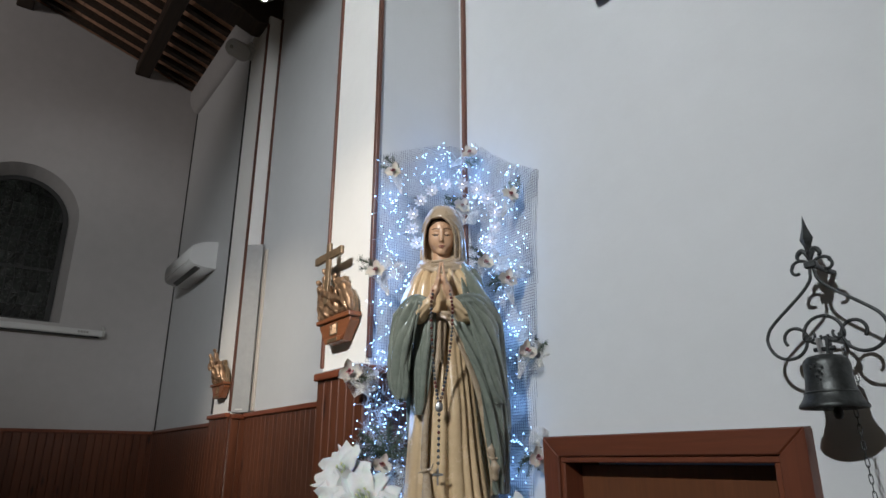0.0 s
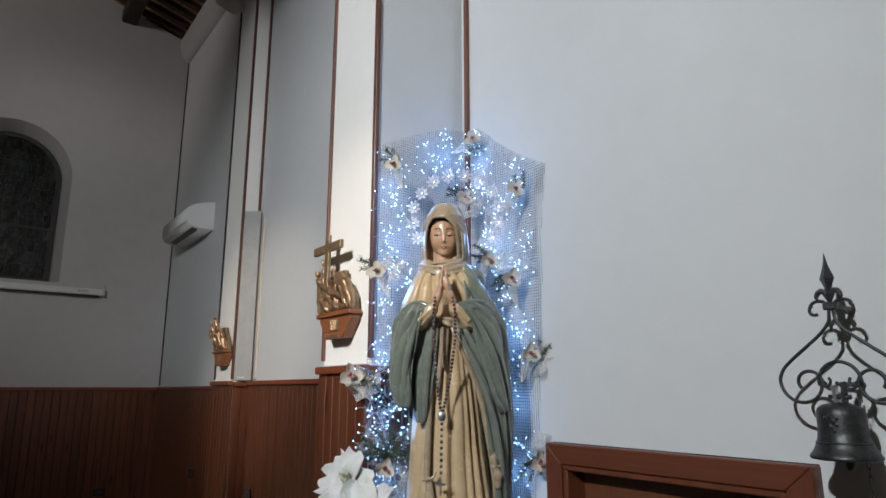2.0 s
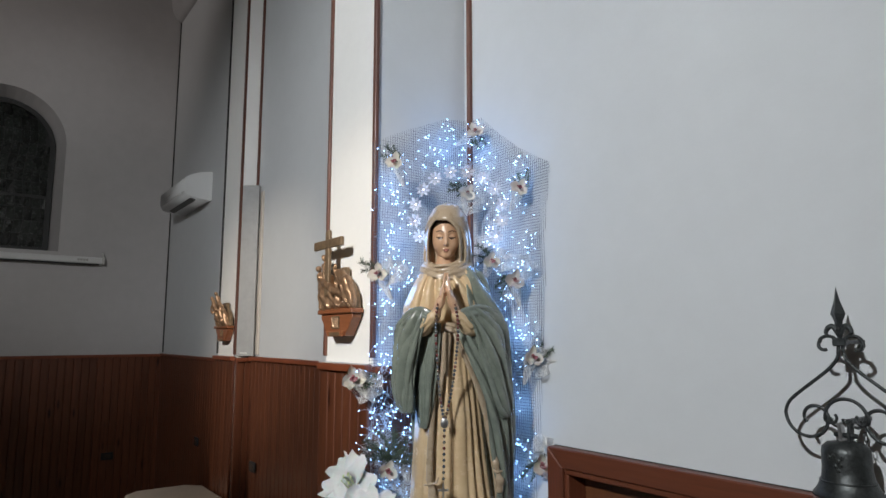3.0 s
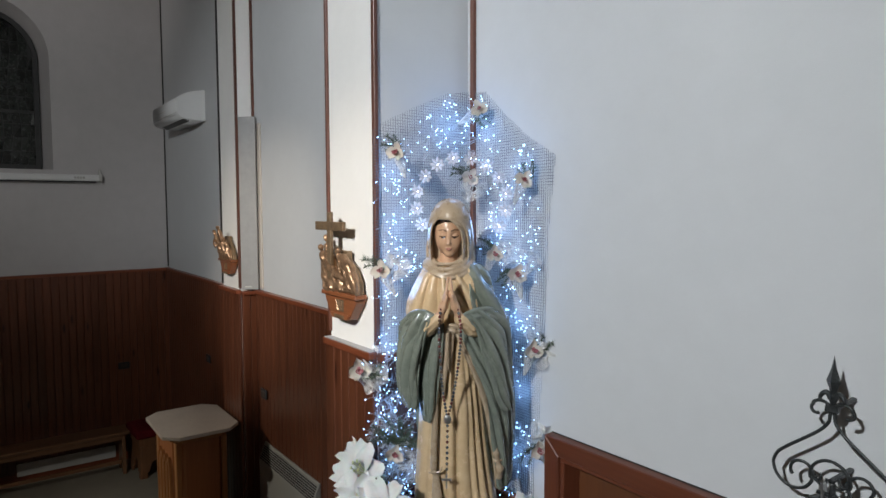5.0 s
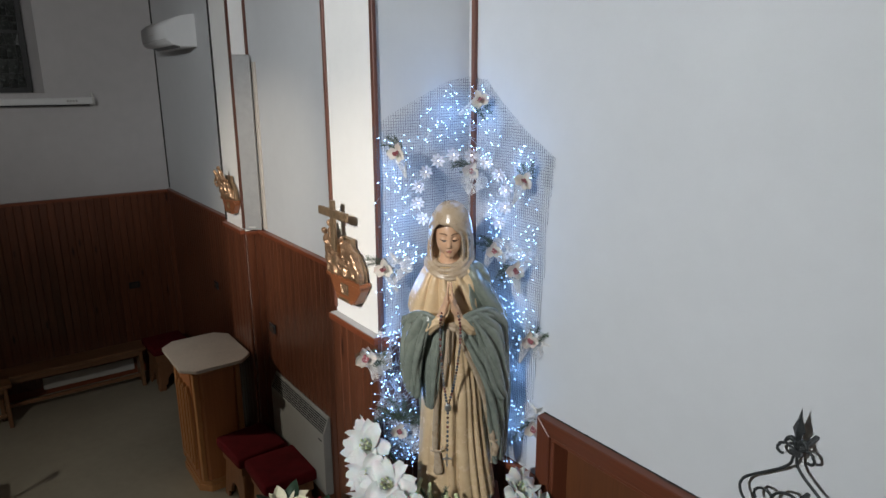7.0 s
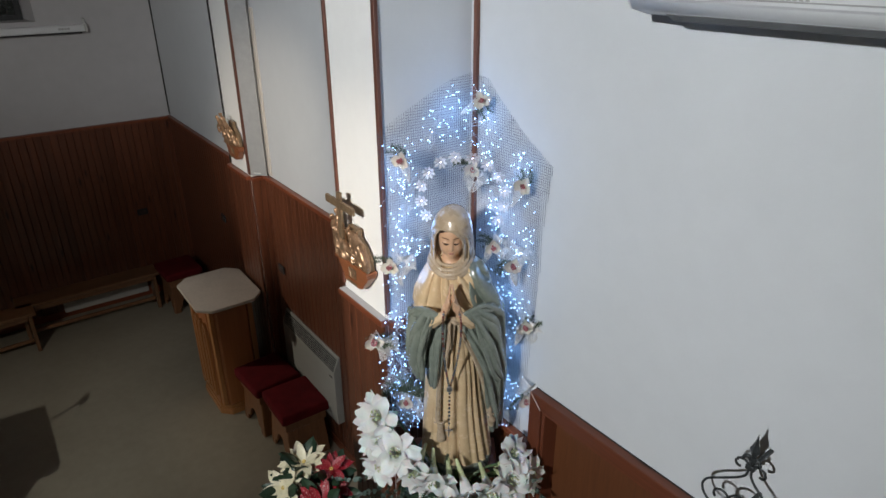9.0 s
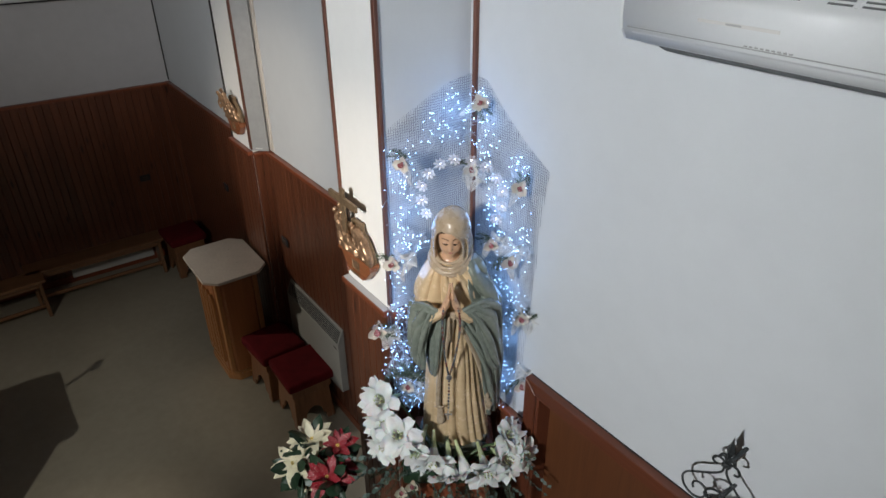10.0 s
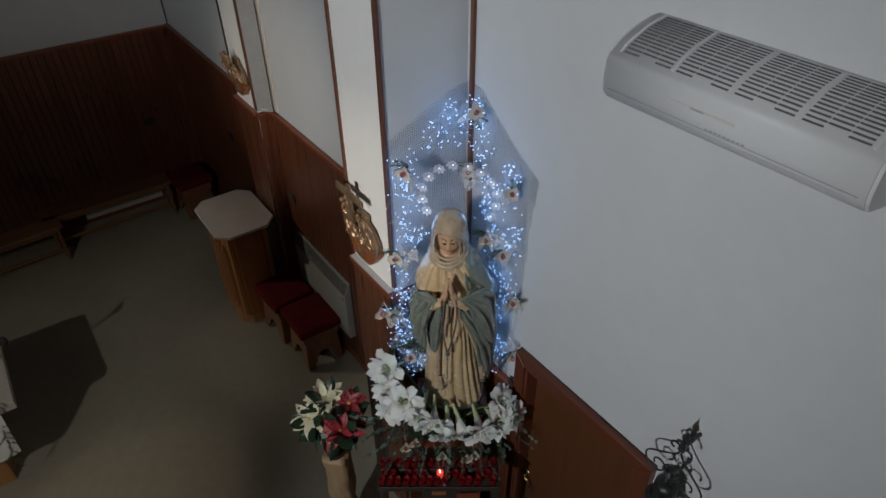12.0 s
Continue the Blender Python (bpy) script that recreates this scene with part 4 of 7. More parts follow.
    def torso(grow, folds):
        def fn(x, y, z):
            lo_, hi_, b = np.interp(z, ZS, XL), np.interp(z, ZS, XR), np.interp(z, ZS, DEP)
            a, c = (hi_ - lo_) / 2, (hi_ + lo_) / 2
            u, v = (x - c) / a, (y - 0.005) / b
            r = (np.abs(u) ** 2.2 + np.abs(v) ** 2.2) ** (1 / 2.2)
            return np.maximum((r - 1) * np.minimum(a, b) - grow - folds(x, y, z), np.maximum(ZS[0] - z, z - ZS[-1]))
        return fn
    def gathers(x, y, z):
        phi = np.arctan2(-(x + 0.012), np.maximum(1.215 - z, 0.02)) + 0.10 * np.sin(9 * z)
        amp = np.interp(z, [0.90, 0.97, 1.05, 1.10, 1.14], [0.008, 0.012, 0.012, 0.009, 0.004]) * np.clip(-y * 14, 0, 1)
        return amp * (crease(phi, 27, 0.5, 0.9) * 0.7 + 0.5 * np.sin(15 * phi + 1.0))
    def drape(x, y, z):
        phi = np.arctan2(x - 0.035, np.maximum(1.26 - z, 0.02)) - 0.9 * np.clip(1.1 - z, 0, 1) ** 1.3
        amp = np.interp(z, [0.84, 0.95, 1.08, 1.14], [0.014, 0.018, 0.014, 0.005]) * np.clip(0.4 - y * 10, 0, 1)
        return amp * (crease(phi, 22, 0.2, 0.85) * 0.8 + 0.35 * np.sin(17 * phi))
    mantle_edge = lambda z: np.interp(z, [0.84, 0.95, 1.0, 1.06, 1.12, 1.17], [0.105, 0.100, 0.092, 0.080, 0.066, 0.05])
    add(upper, 0, 0, cut(torso(0.0, gathers), lambda x, y, z: x - mantle_edge(z) - 0.02))
    add(upper, 1, 0, lambda x, y, z: smax(torso(0.007, drape)(x, y, z), mantle_edge(z) + 0.006 * np.sin(30 * z) - x - 0.25 * np.maximum(y, 0), 0.008))
    # forearms, cuffs with slanting gathers
    for sg, wx in ((-1, 0.046), (1, 0.043)):
        add_rod(upper, 0, 0.03, (sg * 0.140, -0.04, 0.880), (sg * 0.085, -0.140, 0.888), 0.028, 0.034)
        add_rod(upper, 0, 0.006, (sg * 0.098, -0.146, 0.884), (sg * (wx + 0.002), -0.186, 0.928), 0.034, 0.025)
        for k in range(6):
            a = radians(-80 + 36 * k)
            o = Vector((sg * 0.35 * math.cos(a), -0.55 * math.cos(a), math.sin(a))).normalized()
            p, q = Vector((sg * 0.080, -0.162, 0.895)) + o * 0.029, Vector((sg * (wx + 0.003), -0.187, 0.926)) + o * 0.022
            add_rod(upper, 0, 0.006, tuple(p), tuple(q), 0.0095, 0.0055)
    add_rod(upper, 1, 0.012, (-0.156, -0.005, 0.874), (-0.112, -0.140, 0.912), 0.030, 0.030)
    add_rod(upper, 1, 0.012, (0.190, 0.005, 0.885), (0.122, -0.142, 0.920), 0.036, 0.030)
    # ---- joined palms, fingers pointing up ----
    for sg in (-1, 1):
        add_rod(upper, 2, 0.008, (sg * 0.041, -0.187, 0.930), (sg * 0.025, -0.197, 0.985), 0.0165, 0.0155)
        add_rod(upper, 2, 0.010, (sg * 0.022, -0.197, 0.980), (sg * 0.010, -0.188, 1.035), 0.0155, 0.0110, flat=0.8)
        for k in range(4):
            add_rod(upper, 2, 0.003, (sg * 0.0160, -0.209 + 0.010 * k, 1.005), (sg * 0.0052, -0.197 + 0.007 * k, 1.076 + (0.010, 0.020, 0.017, 0.006)[k]), 0.0070, 0.0044)
        add_rod(upper, 2, 0.004, (sg * 0.025, -0.205, 0.965), (sg * 0.009, -0.217, 1.024), 0.0080, 0.0054)
    # ---- knotted girdle ----
    add(upper, 3, 0.006, ell(0.012, -0.134, 0.888, 0.022, 0.018, 0.016), ((-0.02, -0.17, 0.86), (0.05, -0.11, 0.91)))
    add_roll(upper, 3, 0.004, [(-0.024, -0.122, 0.872), (0.000, -0.146, 0.898), (0.030, -0.146, 0.896), (0.058, -0.124, 0.872)], [0.007, 0.009, 0.009, 0.007])
    add_roll(upper, 3, 0.004, [(-0.004, -0.146, 0.884), (0.020, -0.152, 0.874), (0.036, -0.140, 0.866)], [0.007, 0.009, 0.007])
    # ---- veil: close hood, folds running parallel to its brim, open round the face ----
    C, YAW, NOD = (0.0, -0.02, 1.20), 0, 12
    add_rod(upper, 2, 0.02, (0.0, -0.010, 1.06), (0.0, -0.022, 1.19), 0.043, 0.037)
    def opening(x, z):
        wide = np.interp(z, [1.09, 1.13, 1.18, 1.24, 1.28, 1.305, 1.328, 1.345], [0.034, 0.054, 0.062, 0.062, 0.058, 0.050, 0.032, 0.012])
        return np.maximum(np.abs(x + 0.006 + 0.015 * np.clip((z - 1.29) * 10, 0, 1)) - wide, z - 1.336)
    def veil(x, y, z):
        zs = [1.06, 1.12, 1.18, 1.25, 1.31, 1.35, 1.38, 1.398, 1.407]
        A = np.interp(z, zs, [0.108, 0.103, 0.100, 0.095, 0.089, 0.080, 0.062, 0.040, 0.004])
        B = np.interp(z, zs, [0.085, 0.086, 0.094, 0.101, 0.103, 0.094, 0.072, 0.044, 0.008])
        yc = np.interp(z, zs, [0.015, 0.012, 0.008, 0.004, 0.0, -0.004, -0.006, -0.006, -0.004])
        u, v = (x - 0.007) / A, (y - yc) / B
        d = opening(x, z)
        out = (np.sqrt(u * u + v * v) - 1) * np.minimum(A, B)
        bands = np.exp(-((d - 0.007) / 0.006) ** 2) * 0.008 - np.exp(-((d - 0.019) / 0.0045) ** 2) * 0.008 + np.exp(-((d - 0.029) / 0.006) ** 2) * 0.006 - np.exp(-((d - 0.039) / 0.004) ** 2) * 0.005
        out = out - bands * np.clip(-y * 12 + 0.6, 0, 1) * np.interp(z, [1.10, 1.29, 1.345], [1.0, 0.8, 0.05]) - 0.0025 * np.sin(38 * x + 14 * z)
        out = np.maximum(out, np.maximum(1.06 - z, z - 1.407))
        return smax(out, -np.maximum(d, y + 0.012), 0.006)
    near_head = ((-0.14, -0.16, 1.05), (0.14, 0.12, 1.42))
    add(upper, 3, 0.004, turned(veil, C, -3.6, NOD), near_head)
    # soft loops of the veil across the breast
    for z0, w, dep, sag, r, tilt in ((1.163, 0.072, 0.086, 0.030, 0.0085, 0.012), (1.152, 0.084, 0.098, 0.040, 0.0105, 0.010), (1.136, 0.096, 0.106, 0.044, 0.0105, 0.006), (1.119, 0.104, 0.110, 0.040, 0.0085, 0.000)):
        ring_p = []
        for k in range(37):
            a = 2 * math.pi * k / 36
            c, q = math.cos(a), math.sin(a)
            ring_p.append((0.002 + w * c, 0.006 + dep * q * (1.0 if q < 0 else 0.8), z0 + sag * (0.30 - abs(q) ** 1.4 * (1.15 if q < 0 else -0.4)) + tilt * c + 0.002 * math.sin(5 * a + 90 * z0)))
        add_roll(upper, 3, 0.0035, ring_p, [r * (1 + 0.22 * math.sin(0.5 * k + 500 * r)) for k in range(len(ring_p))])
    # ---- face ----
    def head_form(x, y, z):
        ax = np.abs(x)
        d = smin(ell(0.0, -0.020, 1.278, 0.058, 0.066, 0.078)(x, y, z), ell(0.0, -0.036, 1.232, 0.0455, 0.050, 0.058)(x, y, z), 0.030)
        d = smin(d, ell(0.0, -0.071, 1.192, 0.017, 0.014, 0.013)(x, y, z), 0.018)
        d = smin(d, ell(0.026, -0.062, 1.236, 0.018, 0.017, 0.022)(ax, y, z), 0.018)
        d = smax(d, -ell(0.0235, -0.100, 1.2735, 0.0165, 0.021, 0.0095, 0, 0)(ax, y, z), 0.012)
        d = smin(d, ell(0.0235, -0.0735, 1.2695, 0.0135, 0.0095, 0.0085)(ax, y, z), 0.002)
        d = smin(d, rod((0.0, -0.080, 1.288), (0.0, -0.0965, 1.2435), 0.0044, 0.0054)(x, y, z), 0.012)
        d = smin(d, ell(0.0, -0.0945, 1.2405, 0.0062, 0.0068, 0.0055)(x, y, z), 0.006)
        d = smin(d, ell(0.0068, -0.0890, 1.2385, 0.0046, 0.0055, 0.0040)(ax, y, z), 0.003)
        d = smin(d, ell(0.0045, -0.0840, 1.2185, 0.0095, 0.0065, 0.0038)(ax, y, z), 0.003)
        d = smin(d, ell(0.0, -0.0840, 1.2110, 0.0095, 0.0065, 0.0042)(x, y, z), 0.003)
        return smax(d, 1.165 - z, 0.004)
    add(face, 2, 0, turned(head_form, C, YAW, NOD))
    hair = cut(ell(0.0, -0.016, 1.284, 0.0612, 0.0700, 0.0800), lambda x, y, z: np.maximum(1.326 - 9.0 * x * x - z, -(np.abs(x) + 0.10)))
    add(face, 4, 0.002, turned(hair, C, YAW, NOD))
    pieces = [solid(body, (-0.27, -0.24, -0.06), (0.29, 0.20, 1.15), 0.0038, 4),
              solid(upper, (-0.225, -0.240, 0.815), (0.275, 0.135, 1.42), 0.0029, 2),
              solid(face, (-0.075, -0.150, 1.15), (0.075, 0.065, 1.385), 0.0017, 1)]
    # thin brows, lowered lashes and lips painted on the face
    v, f, tag = pieces[2]
    c = v[f].mean(1)
    skin_part = tag == 2
    def paint(index, fn):
        tag[skin_part & (turned(fn, C, YAW, NOD)(c[:, 0], c[:, 1], c[:, 2]) < 0)] = index
    for sg in (-1, 1):
        paint(6, rod((sg * 0.010, -0.084, 1.2890), (sg * 0.024, -0.082, 1.2945), 0.0034, 0.0038))
        paint(6, rod((sg * 0.024, -0.082, 1.2945), (sg * 0.040, -0.066, 1.2885), 0.0038, 0.0028))
        paint(4, rod((sg * 0.012, -0.084, 1.2650), (sg * 0.0235, -0.083, 1.2622), 0.0036, 0.0044))
        paint(4, rod((sg * 0.0235, -0.084, 1.2622), (sg * 0.037, -0.071, 1.2660), 0.0044, 0.0034))
    paint(5, ell(0.0, -0.088, 1.2148, 0.0135, 0.012, 0.0064))
    # ---- wide sleeves and mantle as sheets of cloth ----
    def fold(*waves):
        def r(u, v):
            out = 0 * u
            u = u + 0.07 * np.sin(6.1 * u + 2.1 * v) + 0.022 * np.sin(8 * v + 4 * u)
            for amp, n, ph, slant in waves:
                out = out + amp * crease(2 * np.pi * (u + slant * v), n, ph, 1.0)
            return out * np.interp(v, [0, 0.10, 1], [0.2, 1, 0.9])
        return r
    at = lambda z, *xy: [(x, y, z) for x, y in xy]
    hem_l = [(-0.064, -0.190, 0.942), (-0.098, -0.176, 0.957), (-0.142, -0.138, 0.948), (-0.175, -0.082, 0.915), (-0.186, 0.010, 0.880)]
    hem_r = [(0.060, -0.190, 0.946), (0.102, -0.174, 0.962), (0.156, -0.140, 0.964), (0.200, -0.078, 0.936), (0.224, 0.005, 0.900)]
    # her right sleeve: wide outer fall with a hollow, and the inner fall behind it
    pieces.append(sheet([hem_l,
                         at(0.865, (-0.098, -0.172), (-0.130, -0.172), (-0.165, -0.132), (-0.190, -0.060), (-0.186, 0.010)),
                         at(0.790, (-0.114, -0.160), (-0.144, -0.168), (-0.177, -0.130), (-0.195, -0.060), (-0.186, 0.010)),
                         at(0.690, (-0.130, -0.148), (-0.155, -0.158), (-0.185, -0.122), (-0.200, -0.060), (-0.184, 0.005)),
                         at(0.610, (-0.132, -0.140), (-0.150, -0.148), (-0.176, -0.118), (-0.190, -0.065), (-0.170, -0.015)),
                         at(0.562, (-0.138, -0.132), (-0.146, -0.136), (-0.154, -0.118), (-0.160, -0.080), (-0.145, -0.03))], 100, 90, 0.005,
                        fold((0.014, 5.4, 0.5, 0.06), (0.005, 8.3, 1.0, -0.20))))
    pieces.append(sheet([at(0.905, (-0.024, -0.122), (-0.050, -0.140), (-0.085, -0.130), (-0.115, -0.070)),
                         at(0.770, (-0.036, -0.124), (-0.058, -0.142), (-0.088, -0.128), (-0.120, -0.070)),
                         at(0.640, (-0.052, -0.124), (-0.068, -0.140), (-0.092, -0.124), (-0.120, -0.075)),
                         at(0.550, (-0.066, -0.122), (-0.076, -0.134), (-0.094, -0.118), (-0.112, -0.085)),
                         at(0.500, (-0.076, -0.120), (-0.082, -0.125), (-0.090, -0.117), (-0.098, -0.105))], 60, 80, 0.005,
                        fold((0.009, 3.6, 0.2, 0.10), (0.003, 6, 1.0, 0.1)), 1))
    # her left sleeve
    pieces.append(sheet([hem_r,
                         at(0.890, (0.106, -0.168), (0.146, -0.166), (0.198, -0.122), (0.236, -0.040), (0.234, 0.050)),
                         at(0.800, (0.132, -0.158), (0.166, -0.162), (0.210, -0.120), (0.244, -0.035), (0.240, 0.050)),
                         at(0.690, (0.164, -0.146), (0.190, -0.152), (0.224, -0.115), (0.250, -0.030), (0.244, 0.050)),
                         at(0.600, (0.192, -0.132), (0.208, -0.138), (0.236, -0.105), (0.257, -0.030), (0.244, 0.050)),
                         at(0.540, (0.216, -0.116), (0.224, -0.122), (0.240, -0.095), (0.250, -0.035), (0.240, 0.040))], 100, 90, 0.005,
                        fold((0.012, 5.6, 1.2, -0.22), (0.005, 8.7, 0.3, -0.35))))
    # soft rolled edge along each sleeve's upper hem
    for row in (hem_l, hem_r):
        pts = [tuple(p) for p in bez(row, 5)]
        shapes = [(1, 0.004, rod(p, q, 0.0105, 0.0105), round_box([p, q], 0.02)) for p, q in zip(pts, pts[1:])]
        low = [(x * 1.03, y - 0.004, z - 0.022 - 0.010 * i / len(pts)) for i, (x, y, z) in enumerate(pts)]
        shapes += [(1, 0.010, rod(p, q, 0.0085, 0.0085), round_box([p, q], 0.02)) for p, q in zip(low[2:], low[3:])]
        xs = [p[0] for p in pts]
        pieces.append(solid(shapes, (min(xs) - 0.03, -0.225, 0.84), (max(xs) + 0.03, 0.03, 1.0), 0.0034, 2))
    # mantle sweeping from the girdle across to her left, its pale lining turned out along the edge
    pieces.append(sheet([at(0.892, (0.018, -0.132), (0.058, -0.142), (0.110, -0.130), (0.170, -0.090), (0.212, -0.020), (0.200, 0.070)),
                         at(0.800, (0.060, -0.138), (0.096, -0.148), (0.142, -0.132), (0.194, -0.085), (0.232, -0.010), (0.215, 0.080)),
                         at(0.690, (0.108, -0.136), (0.138, -0.146), (0.178, -0.124), (0.218, -0.080), (0.248, -0.010), (0.230, 0.080)),
                         at(0.560, (0.142, -0.130), (0.170, -0.138), (0.204, -0.114), (0.236, -0.070), (0.258, -0.010), (0.240, 0.080)),
                         at(0.420, (0.166, -0.122), (0.190, -0.130), (0.218, -0.104), (0.244, -0.062), (0.260, 0.000), (0.240, 0.080)),
                         at(0.290, (0.186, -0.108), (0.203, -0.114), (0.222, -0.094), (0.240, -0.052), (0.253, 0.000), (0.232, 0.080)),
                         at(0.210, (0.198, -0.090), (0.208, -0.094), (0.222, -0.078), (0.236, -0.042), (0.246, 0.000), (0.226, 0.080))], 120, 120, 0.005,
                        fold((0.013, 7.4, 0.3, -0.16), (0.006, 10.7, 1.0, -0.26)), 1, 0.11, 3))
    # twisted end of the lining
    for ends, radii in (([(0.176, -0.128, 0.44), (0.188, -0.134, 0.37), (0.196, -0.134, 0.335)], (0.005, 0.013, 0.009)), ([(0.196, -0.134, 0.335), (0.204, -0.130, 0.305), (0.202, -0.122, 0.270), (0.196, -0.116, 0.262)], (0.009, 0.016, 0.013, 0.006)),
                        ([(0.178, -0.134, 0.345), (0.192, -0.140, 0.338), (0.212, -0.128, 0.340)], (0.005, 0.006, 0.005))):
        pieces.append(solid([(3, 0.008, rod(p, q, r0, r1), None) for p, q, r0, r1 in zip(ends, ends[1:], radii, radii[1:])], (0.15, -0.17, 0.22), (0.25, -0.07, 0.47), 0.0034, 1))
    me = joined("statue", pieces, [CREAM, GREEN, SKIN, VEIL, HAIR, LIP, BROW])
    ob = new("statue", me)
    ob.matrix_world = pose(-2.17, 1.58, 1.60, 0, 0, WALL_TURN)
    tagged(ob, "glazed plaster statue in cream robe and sage green mantle", "statue")


build_statue()

# ---- wire netting folded into the corner behind the statue ----
NX, NY = -2.436, WY - 0.006      # planes of the two leaves of the net


def on_net(u, z, off=0.0):
    """u < 0: on the pilaster's side, u > 0: on the long wall; off: metres out from it. Gives place and turn."""
    if u < 0:
        return (NX + off, NY + u, z, 90)
    return (NX + u, NY - off, z, 0)


def net_top(u):
    return float(np.interp(u, [-0.56, -0.45, -0.31, -0.15, -0.02, 0.12, 0.23, 0.38, 0.565], [3.30, 3.36, 3.425, 3.495, 3.515, 3.50, 3.40, 3.285, 3.18]))


def build_net():
    net = thing("wire_netting", "square grey wire netting tacked into the wall corner", "netting")
    step, r = 0.0125, 0.0008
    verts, faces = [], []
    def bar(p, q):
        p, q = Vector(p), Vector(q)
        t = (q - p).normalized()
        a = t.cross(Vector((0.3, 0.5, 0.81))).normalized() * r
        b = t.cross(a).normalized() * r
        n = len(verts)
        for c in (p, q):
            verts.extend([tuple(c + a), tuple(c - a * 0.5 + b * 0.87), tuple(c - a * 0.5 - b * 0.87)])
        faces.extend([(n, n + 1, n + 4, n + 3), (n + 1, n + 2, n + 5, n + 4), (n + 2, n, n + 3, n + 5)])
    def bow(u, z):
        return 0.010 + 0.006 * math.sin(5 * u + 3 * z) + 0.004 * math.sin(11 * z + 2 * u)
    us = np.arange(-0.545, 0.562, step)
    def right_end(z):
        return float(np.interp(z, [1.6, 1.7, 2.4, 2.8, 3.18], [0.40, 0.45, 0.51, 0.52, 0.562]))
    for u in us:
        zt, z = net_top(u), 1.70
        while z < zt - 0.001:
            e = min(z + 0.12, zt)
            if u < right_end((z + e) / 2):
                bar(on_net(u, z, bow(u, z))[:3], on_net(u, e, bow(u, e))[:3])
            z = e
    for z in np.arange(1.70, 3.53, step):
        last = None
        for u in np.arange(-0.55, right_end(min(z, 3.18)) + 0.001, 0.05):
            if z < net_top(u):
                p = on_net(u if abs(u) > 1e-3 else 1e-3, z, bow(u, z))[:3]
                if last:
                    bar(last, p)
                last = p
            else:
                last = None
    leaves = {"pilaster_leaf": ([], []), "wall_leaf": ([], [])}
    for i in range(0, len(verts), 6):
        v, f = leaves["wall_leaf" if sum(p[0] for p in verts[i:i + 6]) / 6 > NX + 0.03 else "pilaster_leaf"]
        n = len(v)
        v.extend(verts[i:i + 6])
        f.extend([(n, n + 1, n + 4, n + 3), (n + 1, n + 2, n + 5, n + 4), (n + 2, n, n + 3, n + 5)])
    for name, data in leaves.items():
        part(name, data, NET, net)
    return net


build_net()


# ---- strings of lights ----
bulb_bm = ball(0.0021, 6, 5, (1, 1, 1.9))
BULB = bpy.data.meshes.new("bulb")
bulb_bm.to_mesh(BULB)
bulb_bm.free()
BULB.materials.append(LED)
BULB.polygons.foreach_set("use_smooth", [True] * len(BULB.polygons))


def build_string(path, count, seed, label, spread=0.052):
    rng = random.Random(seed)
    s = thing("string_lights", label, "string lights", group="light strings on the net")
    pts = bez([(u, z, 0.0) for u, z in path], 8)
    length = [0.0]
    for a, b in zip(pts, pts[1:]):
        length.append(length[-1] + (b - a).length)
    def at(k):
        d = k * length[-1]
        i = min(max(int(np.searchsorted(length, d)) - 1, 0), len(pts) - 2)
        f = (d - length[i]) / max(length[i + 1] - length[i], 1e-6)
        return pts[i].lerp(pts[i + 1], min(f, 1))
    wire = bmesh.new()
    run = []
    for i in range(count * 2):
        p = at(i / (count * 2))
        u, z, off = p.x + rng.gauss(0, spread * 0.3), p.y + rng.gauss(0, spread * 0.3), 0.03 + 0.02 * rng.random()
        if abs(u) < 0.03:
            off += 0.02
        place = Vector(on_net(u, z, off)[:3])
        run.append(place)
        if i % 2 == 0:
            bu, bz, bo = u + rng.gauss(0, spread * 0.6), z + rng.gauss(0, spread * 0.6), off + rng.uniform(-0.005, 0.035)
            if bu > 0.51:
                bu = 0.5
            bz = min(bz, net_top(bu) - 0.01)
            q = Vector(on_net(bu, bz, bo)[:3])
            o = new("bulb", BULB)
            o.parent = s
            o.matrix_local = Matrix.Translation(q) @ Euler((rng.uniform(-1.2, 1.2), rng.uniform(-1.2, 1.2), 0)).to_matrix().to_4x4()
            tube([place, place.lerp(q, 0.5) + Vector((0, 0, 0.004)), q], 0.0009, 3, wire)
    tube(run, 0.0012, 4, wire)
    part("cable", wire, CABLE, s)


build_string([(-0.50, 3.25), (-0.43, 3.15), (-0.51, 3.05), (-0.39, 3.02), (-0.45, 2.93), (-0.51, 2.87), (-0.43, 2.79), (-0.35, 2.74), (-0.41, 2.68), (-0.50, 2.74),
              (-0.49, 2.60), (-0.50, 2.49), (-0.52, 2.37), (-0.44, 2.28), (-0.50, 2.16)], 155, 11, "string of icy white lights over the pilaster side")
build_string([(-0.31, 3.34), (-0.29, 3.22), (-0.17, 3.45), (-0.09, 3.38), (-0.20, 3.28), (-0.06, 3.24), (0.03, 3.34), (0.13, 3.46), (0.14, 3.36), (0.24, 3.28), (0.20, 3.17), (0.12, 3.22),
              (0.30, 3.02), (0.40, 3.22), (0.46, 3.16), (0.38, 3.06), (0.48, 2.99)], 150, 12, "string of icy white lights along the top of the net")
build_string([(0.19, 2.98), (0.27, 2.88), (0.20, 2.80), (0.31, 2.76), (0.46, 2.86), (0.47, 2.74), (0.38, 2.66), (0.29, 2.60), (0.32, 2.52), (0.41, 2.48), (0.51, 2.46), (0.36, 2.36),
              (0.39, 2.24), (0.31, 2.14), (0.34, 2.05), (0.45, 1.96), (0.33, 1.86), (0.26, 1.74), (0.40, 1.70)], 200, 13, "string of icy white lights beside the statue")
